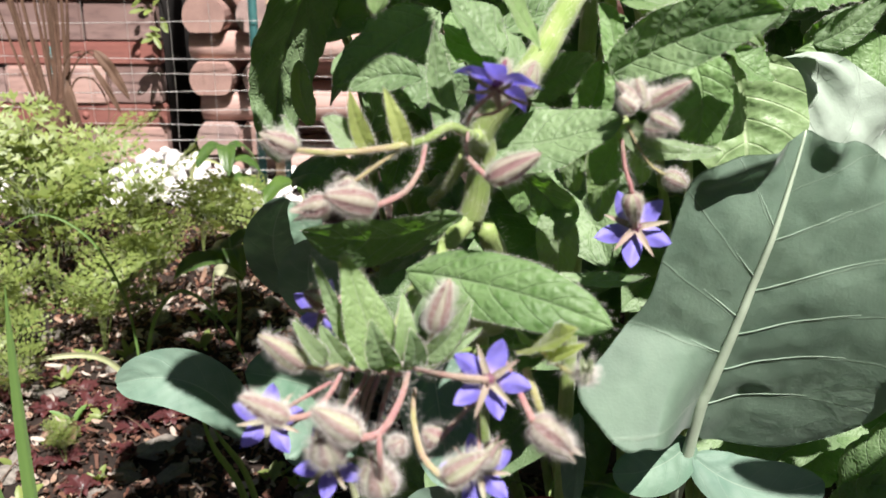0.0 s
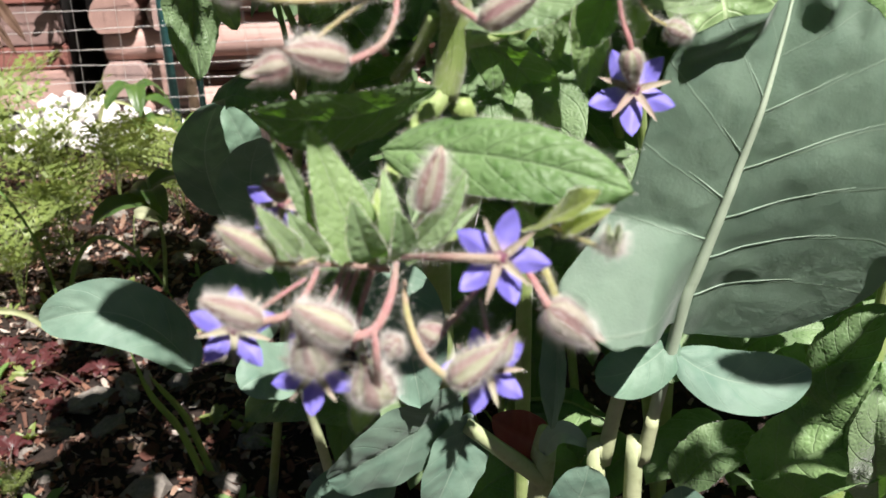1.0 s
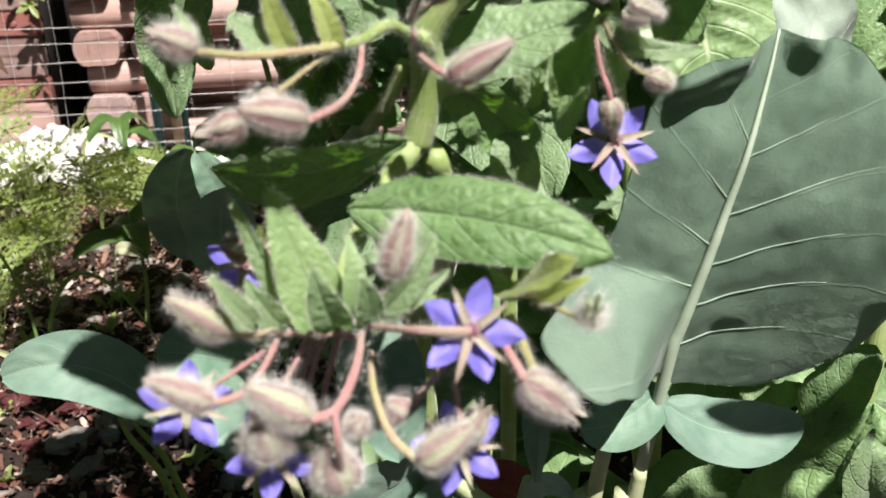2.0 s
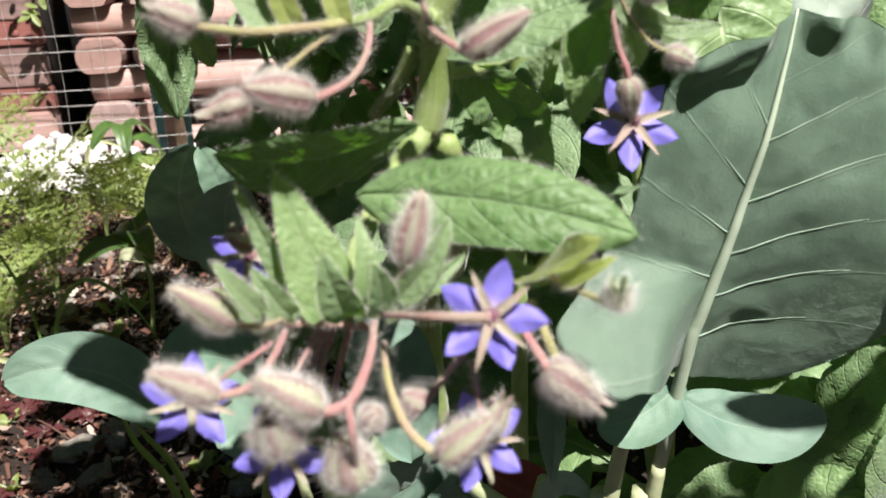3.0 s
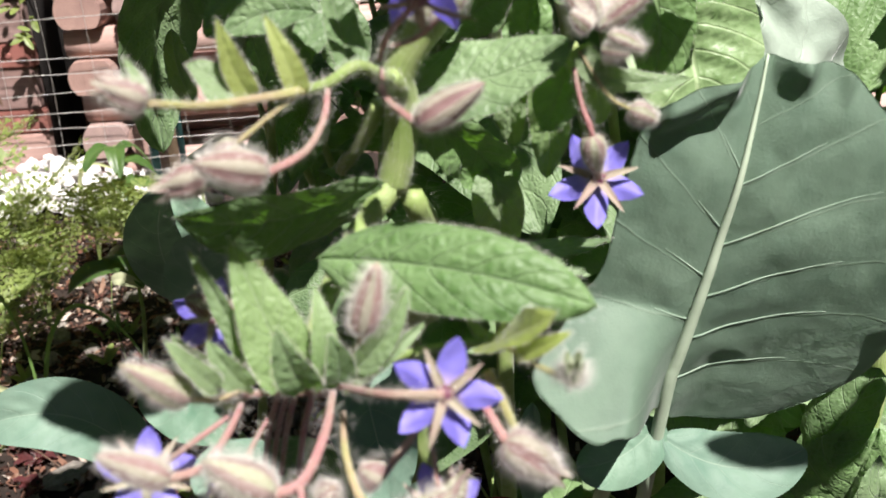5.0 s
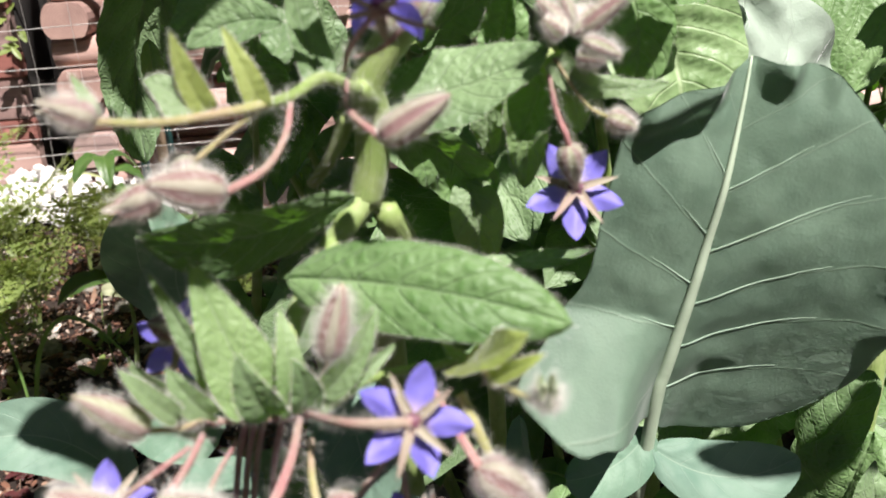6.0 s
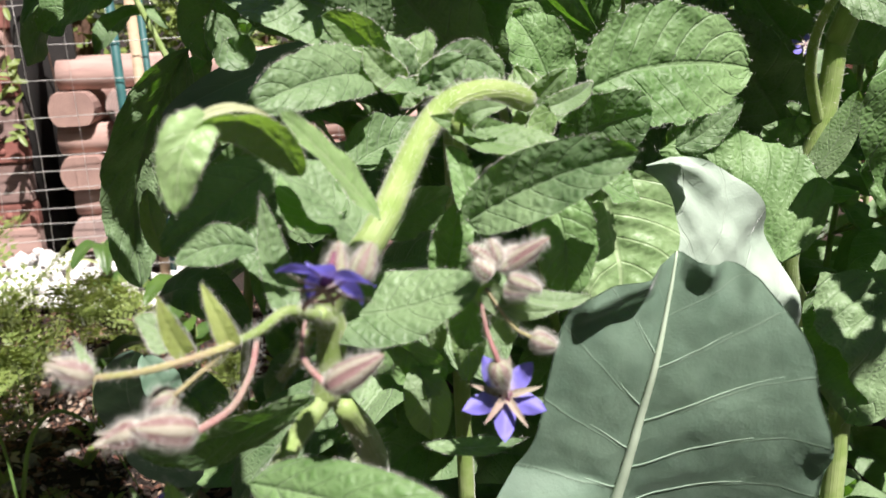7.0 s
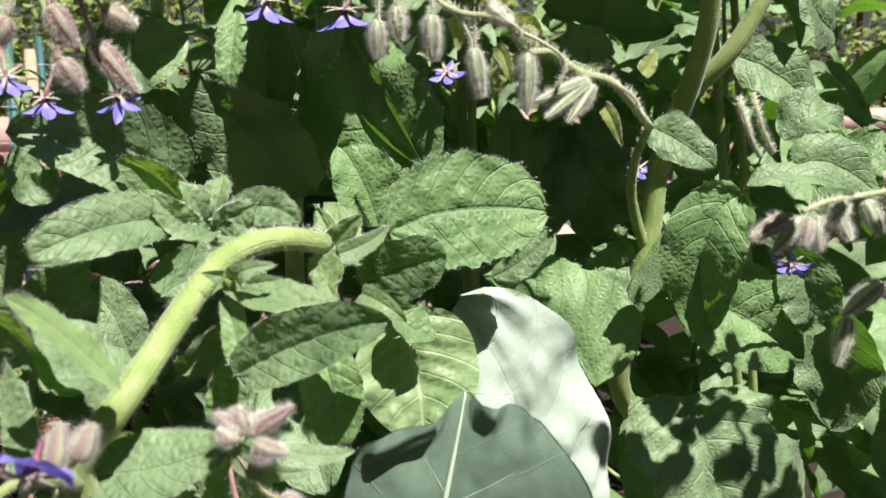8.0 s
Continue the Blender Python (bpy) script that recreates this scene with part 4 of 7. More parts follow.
def lettuce(x, y, seed, material, label, size=0.026, count=13):
    r = random.Random(seed)
    z = ground_height(x, y)
    plant = empty("lettuce", (x, y, z), label, "lettuce", "lettuces")
    for k in range(count):
        q = 6.283 * k / count + r.uniform(-0.3, 0.3)
        l = size * r.uniform(0.6, 1.2)
        way = Vector((math.cos(q), math.sin(q), 0))
        b = Vector((x, y, z))
        leaf(plant, b, b + way * l * 0.5 + Vector((0, 0, l * 0.45)), b + way * l + Vector((0, 0, l * r.uniform(0.2, 0.6))), l * 0.45, (-way.x * 0.5, -way.y * 0.5, 1), material, "ovate", 10, wave=0.25, crinkle=0.1, seed=seed * 20 + k, rows=10, cols=8)


for k, (x, y) in enumerate(((-0.55, 1.12), (-0.50, 1.06), (-0.58, 1.05), (-0.46, 1.13), (-0.62, 1.16), (-0.53, 1.19), (-0.48, 1.00), (-0.58, 1.22), (-0.42, 1.08), (-0.40, 1.02), (-0.45, 1.18), (-0.52, 0.98), (-0.37, 1.10), (-0.44, 0.95), (-0.60, 1.00), (-0.50, 1.14))):
    lettuce(x, y, k, M_RED, "small dark red leaf lettuce on the soil")


def pepper(x, y, height, seed, count=9):
    r = random.Random(seed)
    z = ground_height(x, y)
    plant = empty("pepper_plant", (x, y, z), "young pepper plant with smooth dark green leaves", "pepper plant", "pepper plants")
    stalk(plant, [(x, y, z), (x + 0.01, y, z + height * 0.5), (x, y, z + height)], 0.004, 0.002, M_STEM, seed=seed)
    for k in range(count):
        q = 2.4 * k + r.random()
        b = Vector((x, y, z + height * r.uniform(0.45, 1.0)))
        way = Vector((math.cos(q), math.sin(q), 0))
        l = r.uniform(0.06, 0.1)
        leaf(plant, b, b + way * l * 0.5 + Vector((0, 0, l * 0.15)), b + way * l + Vector((0, 0, -l * r.uniform(0, 0.5))), l * 0.5, (0, -0.3, 1), M_PEPPER, "ovate", 14, wave=0.06, crinkle=0.02, seed=seed * 9 + k, rows=12, cols=8)


pepper(-0.48, 2.0, 0.2, 3)
pepper(-0.33, 1.35, 0.2, 6, 5)
pepper(-0.24, 1.55, 0.24, 7)
yellow = empty("fallen_leaf", (-0.33, 1.3, GROUND), "small bright yellow leaf among the stems", "leaf")
leaf(yellow, (-0.345, 1.3, 0.115), (-0.325, 1.29, 0.12), (-0.30, 1.29, 0.105), 0.02, (0, -0.8, 0.5), M_DEAD, "ovate", seed=5, rows=10, cols=8)
stalk(yellow, [(-0.35, 1.32, GROUND), (-0.355, 1.31, 0.05), (-0.345, 1.3, 0.115)], 0.001, 0.0008, M_STEM)

# dried plant against the wall
dry = empty("dried_plant", (-0.90, 2.1, GROUND), "dead plant with dry brown stalks and curled leaves", "dead plant")
r_dry = random.Random(2)
for k in range(22):
    x = -0.90 + r_dry.uniform(-0.02, 0.016)
    lean = r_dry.uniform(-0.13, 0.07)
    strap(dry, [(x, 2.1, GROUND), (x + lean * 0.15, 2.1 + r_dry.uniform(-.01, .01), 0.18), (x + lean * 0.5, 2.1, 0.36), (x + lean, 2.09, 0.58 + r_dry.uniform(0, 0.24))], r_dry.uniform(0.006, 0.018), M_DRY if k % 2 else M_CHIP, seed=k)
for a in (((-0.88, 0.14), (-0.86, 0.33), (-0.80, 0.36), (-0.74, 0.29), (-0.72, 0.26)), ((-0.87, 0.12), (-0.85, 0.28), (-0.80, 0.30), (-0.77, 0.24), (-0.78, 0.18)),
          ((-0.86, 0.14), (-0.80, 0.19), (-0.76, 0.14), (-0.73, 0.10)), ((-0.89, 0.12), (-0.87, 0.25), (-0.83, 0.34), (-0.78, 0.36), (-0.75, 0.24)), ((-0.92, 0.2), (-0.98, 0.17), (-1.06, 0.15))):
    strap(dry, [(x, 2.08, z) for x, z in a], 0.008, M_DRY, fold=50)
for a, b, c, w in (((-0.79, 0.37), (-0.755, 0.33), (-0.715, 0.25), 0.035), ((-0.86, 0.30), (-0.85, 0.22), (-0.84, 0.10), 0.035), ((-0.80, 0.34), (-0.765, 0.28), (-0.74, 0.22), 0.02), ((-0.87, 0.26), (-0.89, 0.16), (-0.88, 0.08), 0.045), ((-0.78, 0.20), (-0.80, 0.14), (-0.82, 0.10), 0.02)):
    leaf(dry, (a[0], 2.075, a[1]), (b[0], 2.07, b[1]), (c[0], 2.075, c[1]), w, (0.2, -0.9, 0.3), M_DRY, "lance", 40, curl=0.5, wave=0.3, crinkle=0.15, seed=int(w * 1000), rows=14, cols=8)


# small weeds between the stones
def weed(x, y, seed):
    r = random.Random(seed)
    z = ground_height(x, y)
    plant = empty("weed", (x, y, z), "tiny green weed growing between the stones", "weed", "weeds")
    for k in range(6):
        q = 6.283 * k / 6 + r.random()
        l = r.uniform(0.015, 0.04)
        way = Vector((math.cos(q), math.sin(q), r.uniform(0.3, 1.2))).normalized()
        b = Vector((x, y, z))
        leaf(plant, b, b + way * l * 0.5 + Vector((0, 0, l * 0.1)), b + way * l, l * r.uniform(0.2, 0.4), (0, -0.4, 1), M_FERN if seed % 3 else M_GRASS, "ovate", 14, seed=seed + k, rows=6, cols=4, quilt=0.0)


r_w = random.Random(21)
for k in range(64):
    weed(r_w.uniform(-0.85, -0.02), r_w.uniform(0.75, 1.7), k)
litter = empty("dry_stalk_litter", (-0.4, 1.2, GROUND), "dry straw stalks lying on the soil", "plant litter", kind="stuff")
for k in range(70):
    x, y = r_w.uniform(-0.9, 0.0), r_w.uniform(0.75, 1.9)
    q, l = r_w.uniform(0, 6.28), r_w.uniform(0.03, 0.12)
    z = ground_height(x, y) + 0.006
    bm = bmesh.new()
    tube(bm, [(x, y, z), (x + math.cos(q) * l * 0.5, y + math.sin(q) * l * 0.5, z + r_w.uniform(0, 0.02)), (x + math.cos(q) * l, y + math.sin(q) * l, z)], 0.0012, 0.0008, 6, 5)
    part("straw", bm, M_DRY, litter)


# ---- the borage plant in front ----
borage = empty("borage_plant", (0.06, 0.46, GROUND), "flowering borage with hairy stems, violet star flowers and drooping buds", "borage plant", "borage plants")
stalk(borage, [(0.0600, 0.4600, -0.0300), (0.0272, 0.4000, 0.3861), (0.0322, 0.3400, 0.4560), (0.0279, 0.2750, 0.5051), (0.0219, 0.2570, 0.5253)], 0.0078, 0.0033, seed=1, hairs=160, hair_len=0.003)
stalk(borage, [(0.0172, 0.2560, 0.5274), (0.0197, 0.2550, 0.5375), (0.0208, 0.2530, 0.5488), (0.0209, 0.2500, 0.5584), (0.0343, 0.2500, 0.5751), (0.0440, 0.2720, 0.5857), (0.0517, 0.2900, 0.5934), (0.0595, 0.3020, 0.5997), (0.0699, 0.3100, 0.6029), (0.0813, 0.3180, 0.6024), (0.0932, 0.3300, 0.5976)], 0.0042, 0.0040, seed=2, hairs=700, hair_len=0.003, sides=12, steps=44)
stalk(borage, [(0.0206, 0.2530, 0.5501), (0.0194, 0.2460, 0.5545), (0.0179, 0.2430, 0.5570)], 0.0027, 0.0021, seed=3, hairs=60)
stalk(borage, [(0.0177, 0.2560, 0.5288), (0.0112, 0.2500, 0.5231), (0.0055, 0.2400, 0.5184), (-0.0023, 0.2220, 0.5103), (-0.0056, 0.2050, 0.5030)], 0.0035, 0.0019, seed=4, hairs=200, hair_len=0.003)
stalk(borage, [(0.0179, 0.2430, 0.5563), (0.0106, 0.2350, 0.5609), (0.0042, 0.2280, 0.5590), (-0.0016, 0.2220, 0.5587)], 0.0015, 0.0010, seed=5, hairs=110, hair_len=0.0026)
stalk(borage, [(0.0156, 0.2560, 0.5486), (0.0111, 0.2620, 0.5387), (0.0051, 0.2700, 0.5292)], 0.0023, 0.0016, seed=6, hairs=60)
leaf(borage, (-0.0013, 0.2220, 0.5235), (0.0240, 0.2000, 0.5270), (0.0495, 0.1890, 0.5216), 0.0180, (-0.43, -0.70, 0.58), seed=7, shape="ovate", fold=8, curl=0.25, wave=0.05, crinkle=0.05, fringe=260, rows=34, cols=18)
leaf(borage, (0.0146, 0.2520, 0.5309), (-0.0102, 0.2420, 0.5260), (-0.0322, 0.2360, 0.5310), 0.0222, (0.27, -0.79, -0.55), seed=8, shape="lance", fold=6, wave=0.06, crinkle=0.05, fringe=160)
leaf(borage, (0.0184, 0.2570, 0.5517), (0.0384, 0.2520, 0.5530), (0.0604, 0.2450, 0.5617), 0.0225, (-0.36, -0.60, 0.71), seed=9, shape="ovate", fold=10, curl=0.1, wave=0.05, crinkle=0.05, fringe=180)
leaf(borage, (0.0098, 0.2450, 0.5577), (0.0072, 0.2500, 0.5712), (0.0060, 0.2500, 0.5869), 0.0094, (0.42, -0.88, 0.21), seed=10, shape="bract", fold=20, crinkle=0.03, fringe=120)
leaf(borage, (0.0029, 0.2620, 0.5701), (-0.0087, 0.2680, 0.5703), (-0.0203, 0.2700, 0.5652), 0.0116, (-0.37, -0.83, 0.41), seed=11, shape="lance", crinkle=0.05, fringe=60)
leaf(borage, (0.0451, 0.2620, 0.5072), (0.0594, 0.2580, 0.5068), (0.0729, 0.2550, 0.5092), 0.0074, (-0.15, -0.32, 0.94), seed=12, shape="lance", fold=5, crinkle=0.05, fringe=90)
leaf(borage, (0.0270, 0.2750, 0.5401), (0.0455, 0.2850, 0.5256), (0.0499, 0.2800, 0.5133), 0.0208, (-0.16, -0.94, -0.31), seed=13, shape="ovate", fold=25, crinkle=0.06, wave=0.12)
leaf(borage, (0.0462, 0.2850, 0.5222), (0.0483, 0.2800, 0.5118), (0.0491, 0.2850, 0.4963), 0.0152, (-0.17, -0.85, 0.45), seed=14, shape="ovate", fold=15, crinkle=0.08, wave=0.1, material=M_BRACT)
stalk(borage, [(-0.0005, 0.2220, 0.5589), (-0.0070, 0.2150, 0.5593), (-0.0178, 0.2070, 0.5600), (-0.0264, 0.2000, 0.5623)], 0.0010, 0.0007, material=M_YSTALK, seed=15, hairs=130, name="flower_stalk")
bud(borage, (-0.0260, 0.2000, 0.5623), (-0.0338, 0.2000, 0.5658), 0.0058, seed=16, gape=0.6, hairs=150, hair_len=0.0028)
leaf(borage, (-0.0263, 0.2000, 0.5630), (-0.0272, 0.2000, 0.5664), (-0.0295, 0.2030, 0.5699), 0.0025, (0.36, -0.79, 0.51), material=M_BRACT, seed=17, shape="bract", name="sepal", fringe=60)
leaf(borage, (-0.0107, 0.2160, 0.5596), (-0.0130, 0.2140, 0.5661), (-0.0145, 0.2130, 0.5743), 0.0054, (0.35, -0.93, -0.10), material=M_LIME, seed=18, shape="bract", name="bract", fold=22, fringe=110)
leaf(borage, (-0.0016, 0.2210, 0.5586), (-0.0034, 0.2200, 0.5653), (-0.0067, 0.2220, 0.5738), 0.0054, (0.22, -0.97, 0.14), material=M_LIME, seed=19, shape="bract", name="bract", fold=22, fringe=110)
leaf(borage, (-0.0152, 0.2250, 0.5571), (-0.0183, 0.2280, 0.5614), (-0.0237, 0.2300, 0.5643), 0.0091, (0.17, -0.70, 0.70), material=M_BRACT, seed=20, shape="bract", name="bract", fringe=150)
bud(borage, (-0.0136, 0.2130, 0.5515), (-0.0201, 0.2150, 0.5472), 0.0064, material=M_BUDG, stem=[(-0.0011, 0.2220, 0.5584), (-0.0068, 0.2160, 0.5559)], stem_m=M_YSTALK, seed=21)
bud(borage, (-0.0073, 0.2000, 0.5484), (-0.0201, 0.1970, 0.5521), 0.0072, stem=[(0.0040, 0.2220, 0.5586), (0.0028, 0.2140, 0.5545), (-0.0010, 0.2050, 0.5507)], seed=22, stem_r=0.0013, hairs=200, hair_len=0.0028)
bud(borage, (-0.0192, 0.2050, 0.5476), (-0.0277, 0.2050, 0.5457), 0.0064, seed=23, gape=0.75, hairs=110)
bud(borage, (0.0190, 0.2010, 0.5548), (0.0316, 0.1990, 0.5620), 0.0063, stem=[(0.0151, 0.2250, 0.5614), (0.0146, 0.2100, 0.5587)], seed=24, hairs=130, stem_r=0.0011)
flower(borage, (0.0214, 0.2030, 0.5776), (0.25, 0.52, 0.72), 0.0114, 8, stem=[(0.0150, 0.2300, 0.5626), (0.0160, 0.2120, 0.5696)], seed=25)
bud(borage, (0.0273, 0.2150, 0.5728), (0.0316, 0.2170, 0.5813), 0.0057, material=M_BUDG, stem=[(0.0170, 0.2260, 0.5656), (0.0222, 0.2200, 0.5679)], seed=26)
bud(borage, (0.0222, 0.2150, 0.5708), (0.0244, 0.2180, 0.5820), 0.0054, material=M_BUDG, seed=27, hairs=150)
stalk(borage, [(0.0185, 0.2620, 0.5399), (0.0383, 0.2780, 0.5393), (0.0579, 0.2750, 0.5497), (0.0621, 0.2520, 0.5596)], 0.0018, 0.0014, seed=28, hairs=60)
flower(borage, (0.0651, 0.2420, 0.5296), (0.10, 0.80, -0.38), 0.0118, 42, stem=[(0.0594, 0.2420, 0.5563), (0.0606, 0.2400, 0.5483), (0.0625, 0.2380, 0.5420)], seed=29, stem_r=0.0012)
bud(borage, (0.0625, 0.2380, 0.5414), (0.0648, 0.2410, 0.5311), 0.0062, material=M_BUDG, seed=30, hairs=110)
bud(borage, (0.0637, 0.2400, 0.5654), (0.0560, 0.2380, 0.5728), 0.0046, material=M_BUD, seed=31, hairs=140, hair_len=0.0026)
bud(borage, (0.0637, 0.2400, 0.5668), (0.0618, 0.2400, 0.5737), 0.0044, material=M_BUDG, seed=32, hairs=140, hair_len=0.0026)
bud(borage, (0.0656, 0.2420, 0.5650), (0.0768, 0.2380, 0.5732), 0.0050, material=M_BUD, seed=33, hairs=140, hair_len=0.0026)
bud(borage, (0.0640, 0.2410, 0.5646), (0.0701, 0.2430, 0.5705), 0.0042, material=M_BUDG, seed=34, hairs=140, hair_len=0.0026)
bud(borage, (0.0659, 0.2380, 0.5636), (0.0748, 0.2380, 0.5595), 0.0043, material=M_BUDG, seed=35, hairs=140, hair_len=0.0026)
bud(borage, (0.0613, 0.2360, 0.5649), (0.0567, 0.2360, 0.5691), 0.0040, material=M_BUDG, seed=36, hairs=140, hair_len=0.0026)
bud(borage, (0.0650, 0.2400, 0.5600), (0.0710, 0.2370, 0.5593), 0.0042, material=M_BUDG, seed=37, hairs=140, hair_len=0.0026)
leaf(borage, (0.0609, 0.2430, 0.5598), (0.0688, 0.2440, 0.5528), (0.0806, 0.2450, 0.5516), 0.0069, (0.12, -0.99, 0.05), material=M_BRACT, seed=38, shape="bract", name="bract", fringe=60)
leaf(borage, (0.0607, 0.2450, 0.5602), (0.0667, 0.2470, 0.5488), (0.0669, 0.2480, 0.5413), 0.0085, (-0.14, -0.97, -0.20), material=M_BRACT, seed=39, shape="bract", name="bract", fringe=60)
leaf(borage, (0.0612, 0.2500, 0.5587), (0.0585, 0.2520, 0.5485), (0.0550, 0.2540, 0.5395), 0.0129, (-0.35, -0.78, 0.50), seed=40, shape="ovate", crinkle=0.05, fringe=60)
bud(borage, (0.0719, 0.2400, 0.5463), (0.0790, 0.2400, 0.5428), 0.0055, material=M_BUDG, stem=[(0.0609, 0.2430, 0.5598), (0.0672, 0.2410, 0.5497)], stem_m=M_YSTALK, seed=41, stem_r=0.0007)
leaf(borage, (0.0560, 0.2620, 0.5541), (0.0591, 0.2640, 0.5405), (0.0586, 0.2660, 0.5240), 0.0109, (-0.20, -0.85, 0.45), material=M_BRACT, seed=42, shape="ovate", fold=15, crinkle=0.1, wave=0.14, saw=0.08, fringe=120)
leaf(borage, (0.0723, 0.2620, 0.5523), (0.0829, 0.2620, 0.5479), (0.0950, 0.2620, 0.5483), 0.0064, (0.12, -0.72, 0.69), material=M_BRACT, seed=43, shape="lance", fold=10, crinkle=0.06, wave=0.1, fringe=60)
leaf(borage, (0.0529, 0.2700, 0.5546), (0.0509, 0.2720, 0.5426), (0.0520, 0.2740, 0.5312), 0.0090, (-0.32, -0.94, -0.15), material=M_BRACT, seed=44, shape="ovate", fold=15, crinkle=0.1, wave=0.14, saw=0.08, fringe=80)
leaf(borage, (-0.0079, 0.2030, 0.5057), (-0.0117, 0.2040, 0.5183), (-0.0169, 0.2080, 0.5338), 0.0135, (0.29, -0.92, 0.27), material=M_BRACT, seed=45, shape="bract", name="bract", fold=10, fringe=200)
leaf(borage, (-0.0158, 0.2070, 0.5073), (-0.0201, 0.2090, 0.5194), (-0.0256, 0.2120, 0.5313), 0.0052, (-0.30, -0.93, 0.22), material=M_BRACT, seed=46, shape="bract", name="bract", fold=20, fringe=120)
# darker leaf green in place of bract green puts this bract in shade
leaf(borage, (-0.0047, 0.1940, 0.5085), (-0.0069, 0.1900, 0.5151), (-0.0085, 0.1880, 0.5239), 0.0078, (0.15, -0.85, -0.50), material=M_BORAGE, seed=47, shape="bract", name="bract", fold=15, fringe=90)
leaf(borage, (-0.0016, 0.1990, 0.5054), (-0.0010, 0.1980, 0.5164), (-0.0018, 0.2030, 0.5249), 0.0062, (0.32, -0.92, 0.22), material=M_BRACT, seed=48, shape="bract", name="bract", fold=20, fringe=90)
bud(borage, (0.0062, 0.1960, 0.5171), (0.0102, 0.1940, 0.5323), 0.0060, stem=[(0.0020, 0.2000, 0.5055), (0.0041, 0.1980, 0.5116)], stem_m=M_YSTALK, seed=49, hairs=230, hair_len=0.0032, material=M_BUDP)
leaf(borage, (0.0045, 0.1960, 0.5102), (0.0108, 0.1950, 0.5176), (0.0153, 0.1970, 0.5255), 0.0061, (-0.01, -1.00, 0.07), material=M_BRACT, seed=50, shape="bract", name="sepal", fold=20, fringe=140)
leaf(borage, (-0.0172, 0.2000, 0.5042), (-0.0231, 0.1990, 0.5116), (-0.0284, 0.1980, 0.5202), 0.0080, (-0.35, -0.80, 0.48), material=M_BRACT, seed=390, shape="bract", name="bract", fold=26, fringe=120)
# shade put into the colour here too, by the darker leaf green
leaf(borage, (0.0007, 0.1960, 0.5077), (0.0017, 0.1940, 0.5130), (0.0004, 0.1920, 0.5196), 0.0060, (0.20, -0.85, -0.50), material=M_BORAGE, seed=391, shape="bract", name="bract", fold=12, fringe=80)
leaf(borage, (0.0016, 0.1980, 0.5058), (0.0112, 0.1960, 0.5130), (0.0190, 0.2000, 0.5170), 0.0041, (-0.05, -0.97, 0.25), material=M_BRACT, seed=51, shape="bract", name="bract", fold=20, fringe=90)
stalk(borage, [(-0.0013, 0.2070, 0.4995), (-0.0102, 0.2040, 0.5027), (-0.0175, 0.1990, 0.5056), (-0.0223, 0.1950, 0.5075)], 0.0009, 0.0006, material=M_PINK, seed=52, hairs=130)
bud(borage, (-0.0251, 0.1900, 0.5105), (-0.0357, 0.1880, 0.5202), 0.0063, material=M_BUDG, stem=[(-0.0170, 0.1960, 0.5084), (-0.0210, 0.1930, 0.5086)], stem_m=M_YSTALK, seed=53, hairs=170, hair_len=0.0026)
leaf(borage, (-0.0203, 0.1900, 0.5125), (-0.0237, 0.1870, 0.5188), (-0.0274, 0.1870, 0.5244), 0.0043, (0.66, -0.72, 0.22), material=M_BRACT, seed=54, shape="bract", name="bract", fold=20, fringe=100)
leaf(borage, (-0.0159, 0.1960, 0.5088), (-0.0189, 0.1950, 0.5138), (-0.0219, 0.1960, 0.5194), 0.0061, (-0.02, -1.00, -0.01), material=M_BRACT, seed=55, shape="bract", name="bract", fold=15, fringe=90)
flower(borage, (-0.0264, 0.2320, 0.5077), (-0.25, 0.75, -0.45), 0.0096, 20, stem=[(-0.0110, 0.2400, 0.4975), (-0.0175, 0.2350, 0.5091)], seed=56)
bud(borage, (-0.0230, 0.2220, 0.5143), (-0.0297, 0.2220, 0.5172), 0.0066, seed=57, hairs=60)
flower(borage, (-0.0347, 0.1880, 0.4971), (-0.20, 0.78, -0.45), 0.0095, 12, stem=[(-0.0190, 0.1900, 0.5065), (-0.0260, 0.1860, 0.5038)], seed=58)
bud(borage, (-0.0263, 0.1720, 0.5063), (-0.0381, 0.1740, 0.5113), 0.0053, stem=[(-0.0165, 0.1900, 0.5086), (-0.0184, 0.1820, 0.5076), (-0.0217, 0.1740, 0.5068)], seed=59, hairs=220, stem_r=0.0013, hair_len=0.0028)
bud(borage, (-0.0098, 0.1680, 0.5037), (-0.0210, 0.1700, 0.5106), 0.0068, material=M_BUDG, stem=[(-0.0001, 0.1950, 0.5064), (-0.0018, 0.1820, 0.5056), (-0.0056, 0.1710, 0.5039)], seed=60, hairs=280, stem_r=0.0016, hair_len=0.003)
stalk(borage, [(-0.0120, 0.2150, 0.4971), (-0.0160, 0.2220, 0.4838), (-0.0191, 0.2260, 0.4696)], 0.0007, 0.0007, material=M_PINK, seed=61, name="flower_stalk", hairs=60)
stalk(borage, [(-0.0084, 0.2150, 0.4967), (-0.0122, 0.2220, 0.4833), (-0.0152, 0.2260, 0.4691)], 0.0007, 0.0007, material=M_PINK, seed=62, name="flower_stalk", hairs=60)
stalk(borage, [(-0.0048, 0.2150, 0.4963), (-0.0084, 0.2220, 0.4829), (-0.0112, 0.2260, 0.4685)], 0.0007, 0.0007, material=M_PINK, seed=63, name="flower_stalk", hairs=60)
stalk(borage, [(-0.0102, 0.2150, 0.4969), (-0.0141, 0.2220, 0.4835), (-0.0171, 0.2260, 0.4693)], 0.0007, 0.0007, material=M_PINK, seed=64, name="flower_stalk", hairs=60)
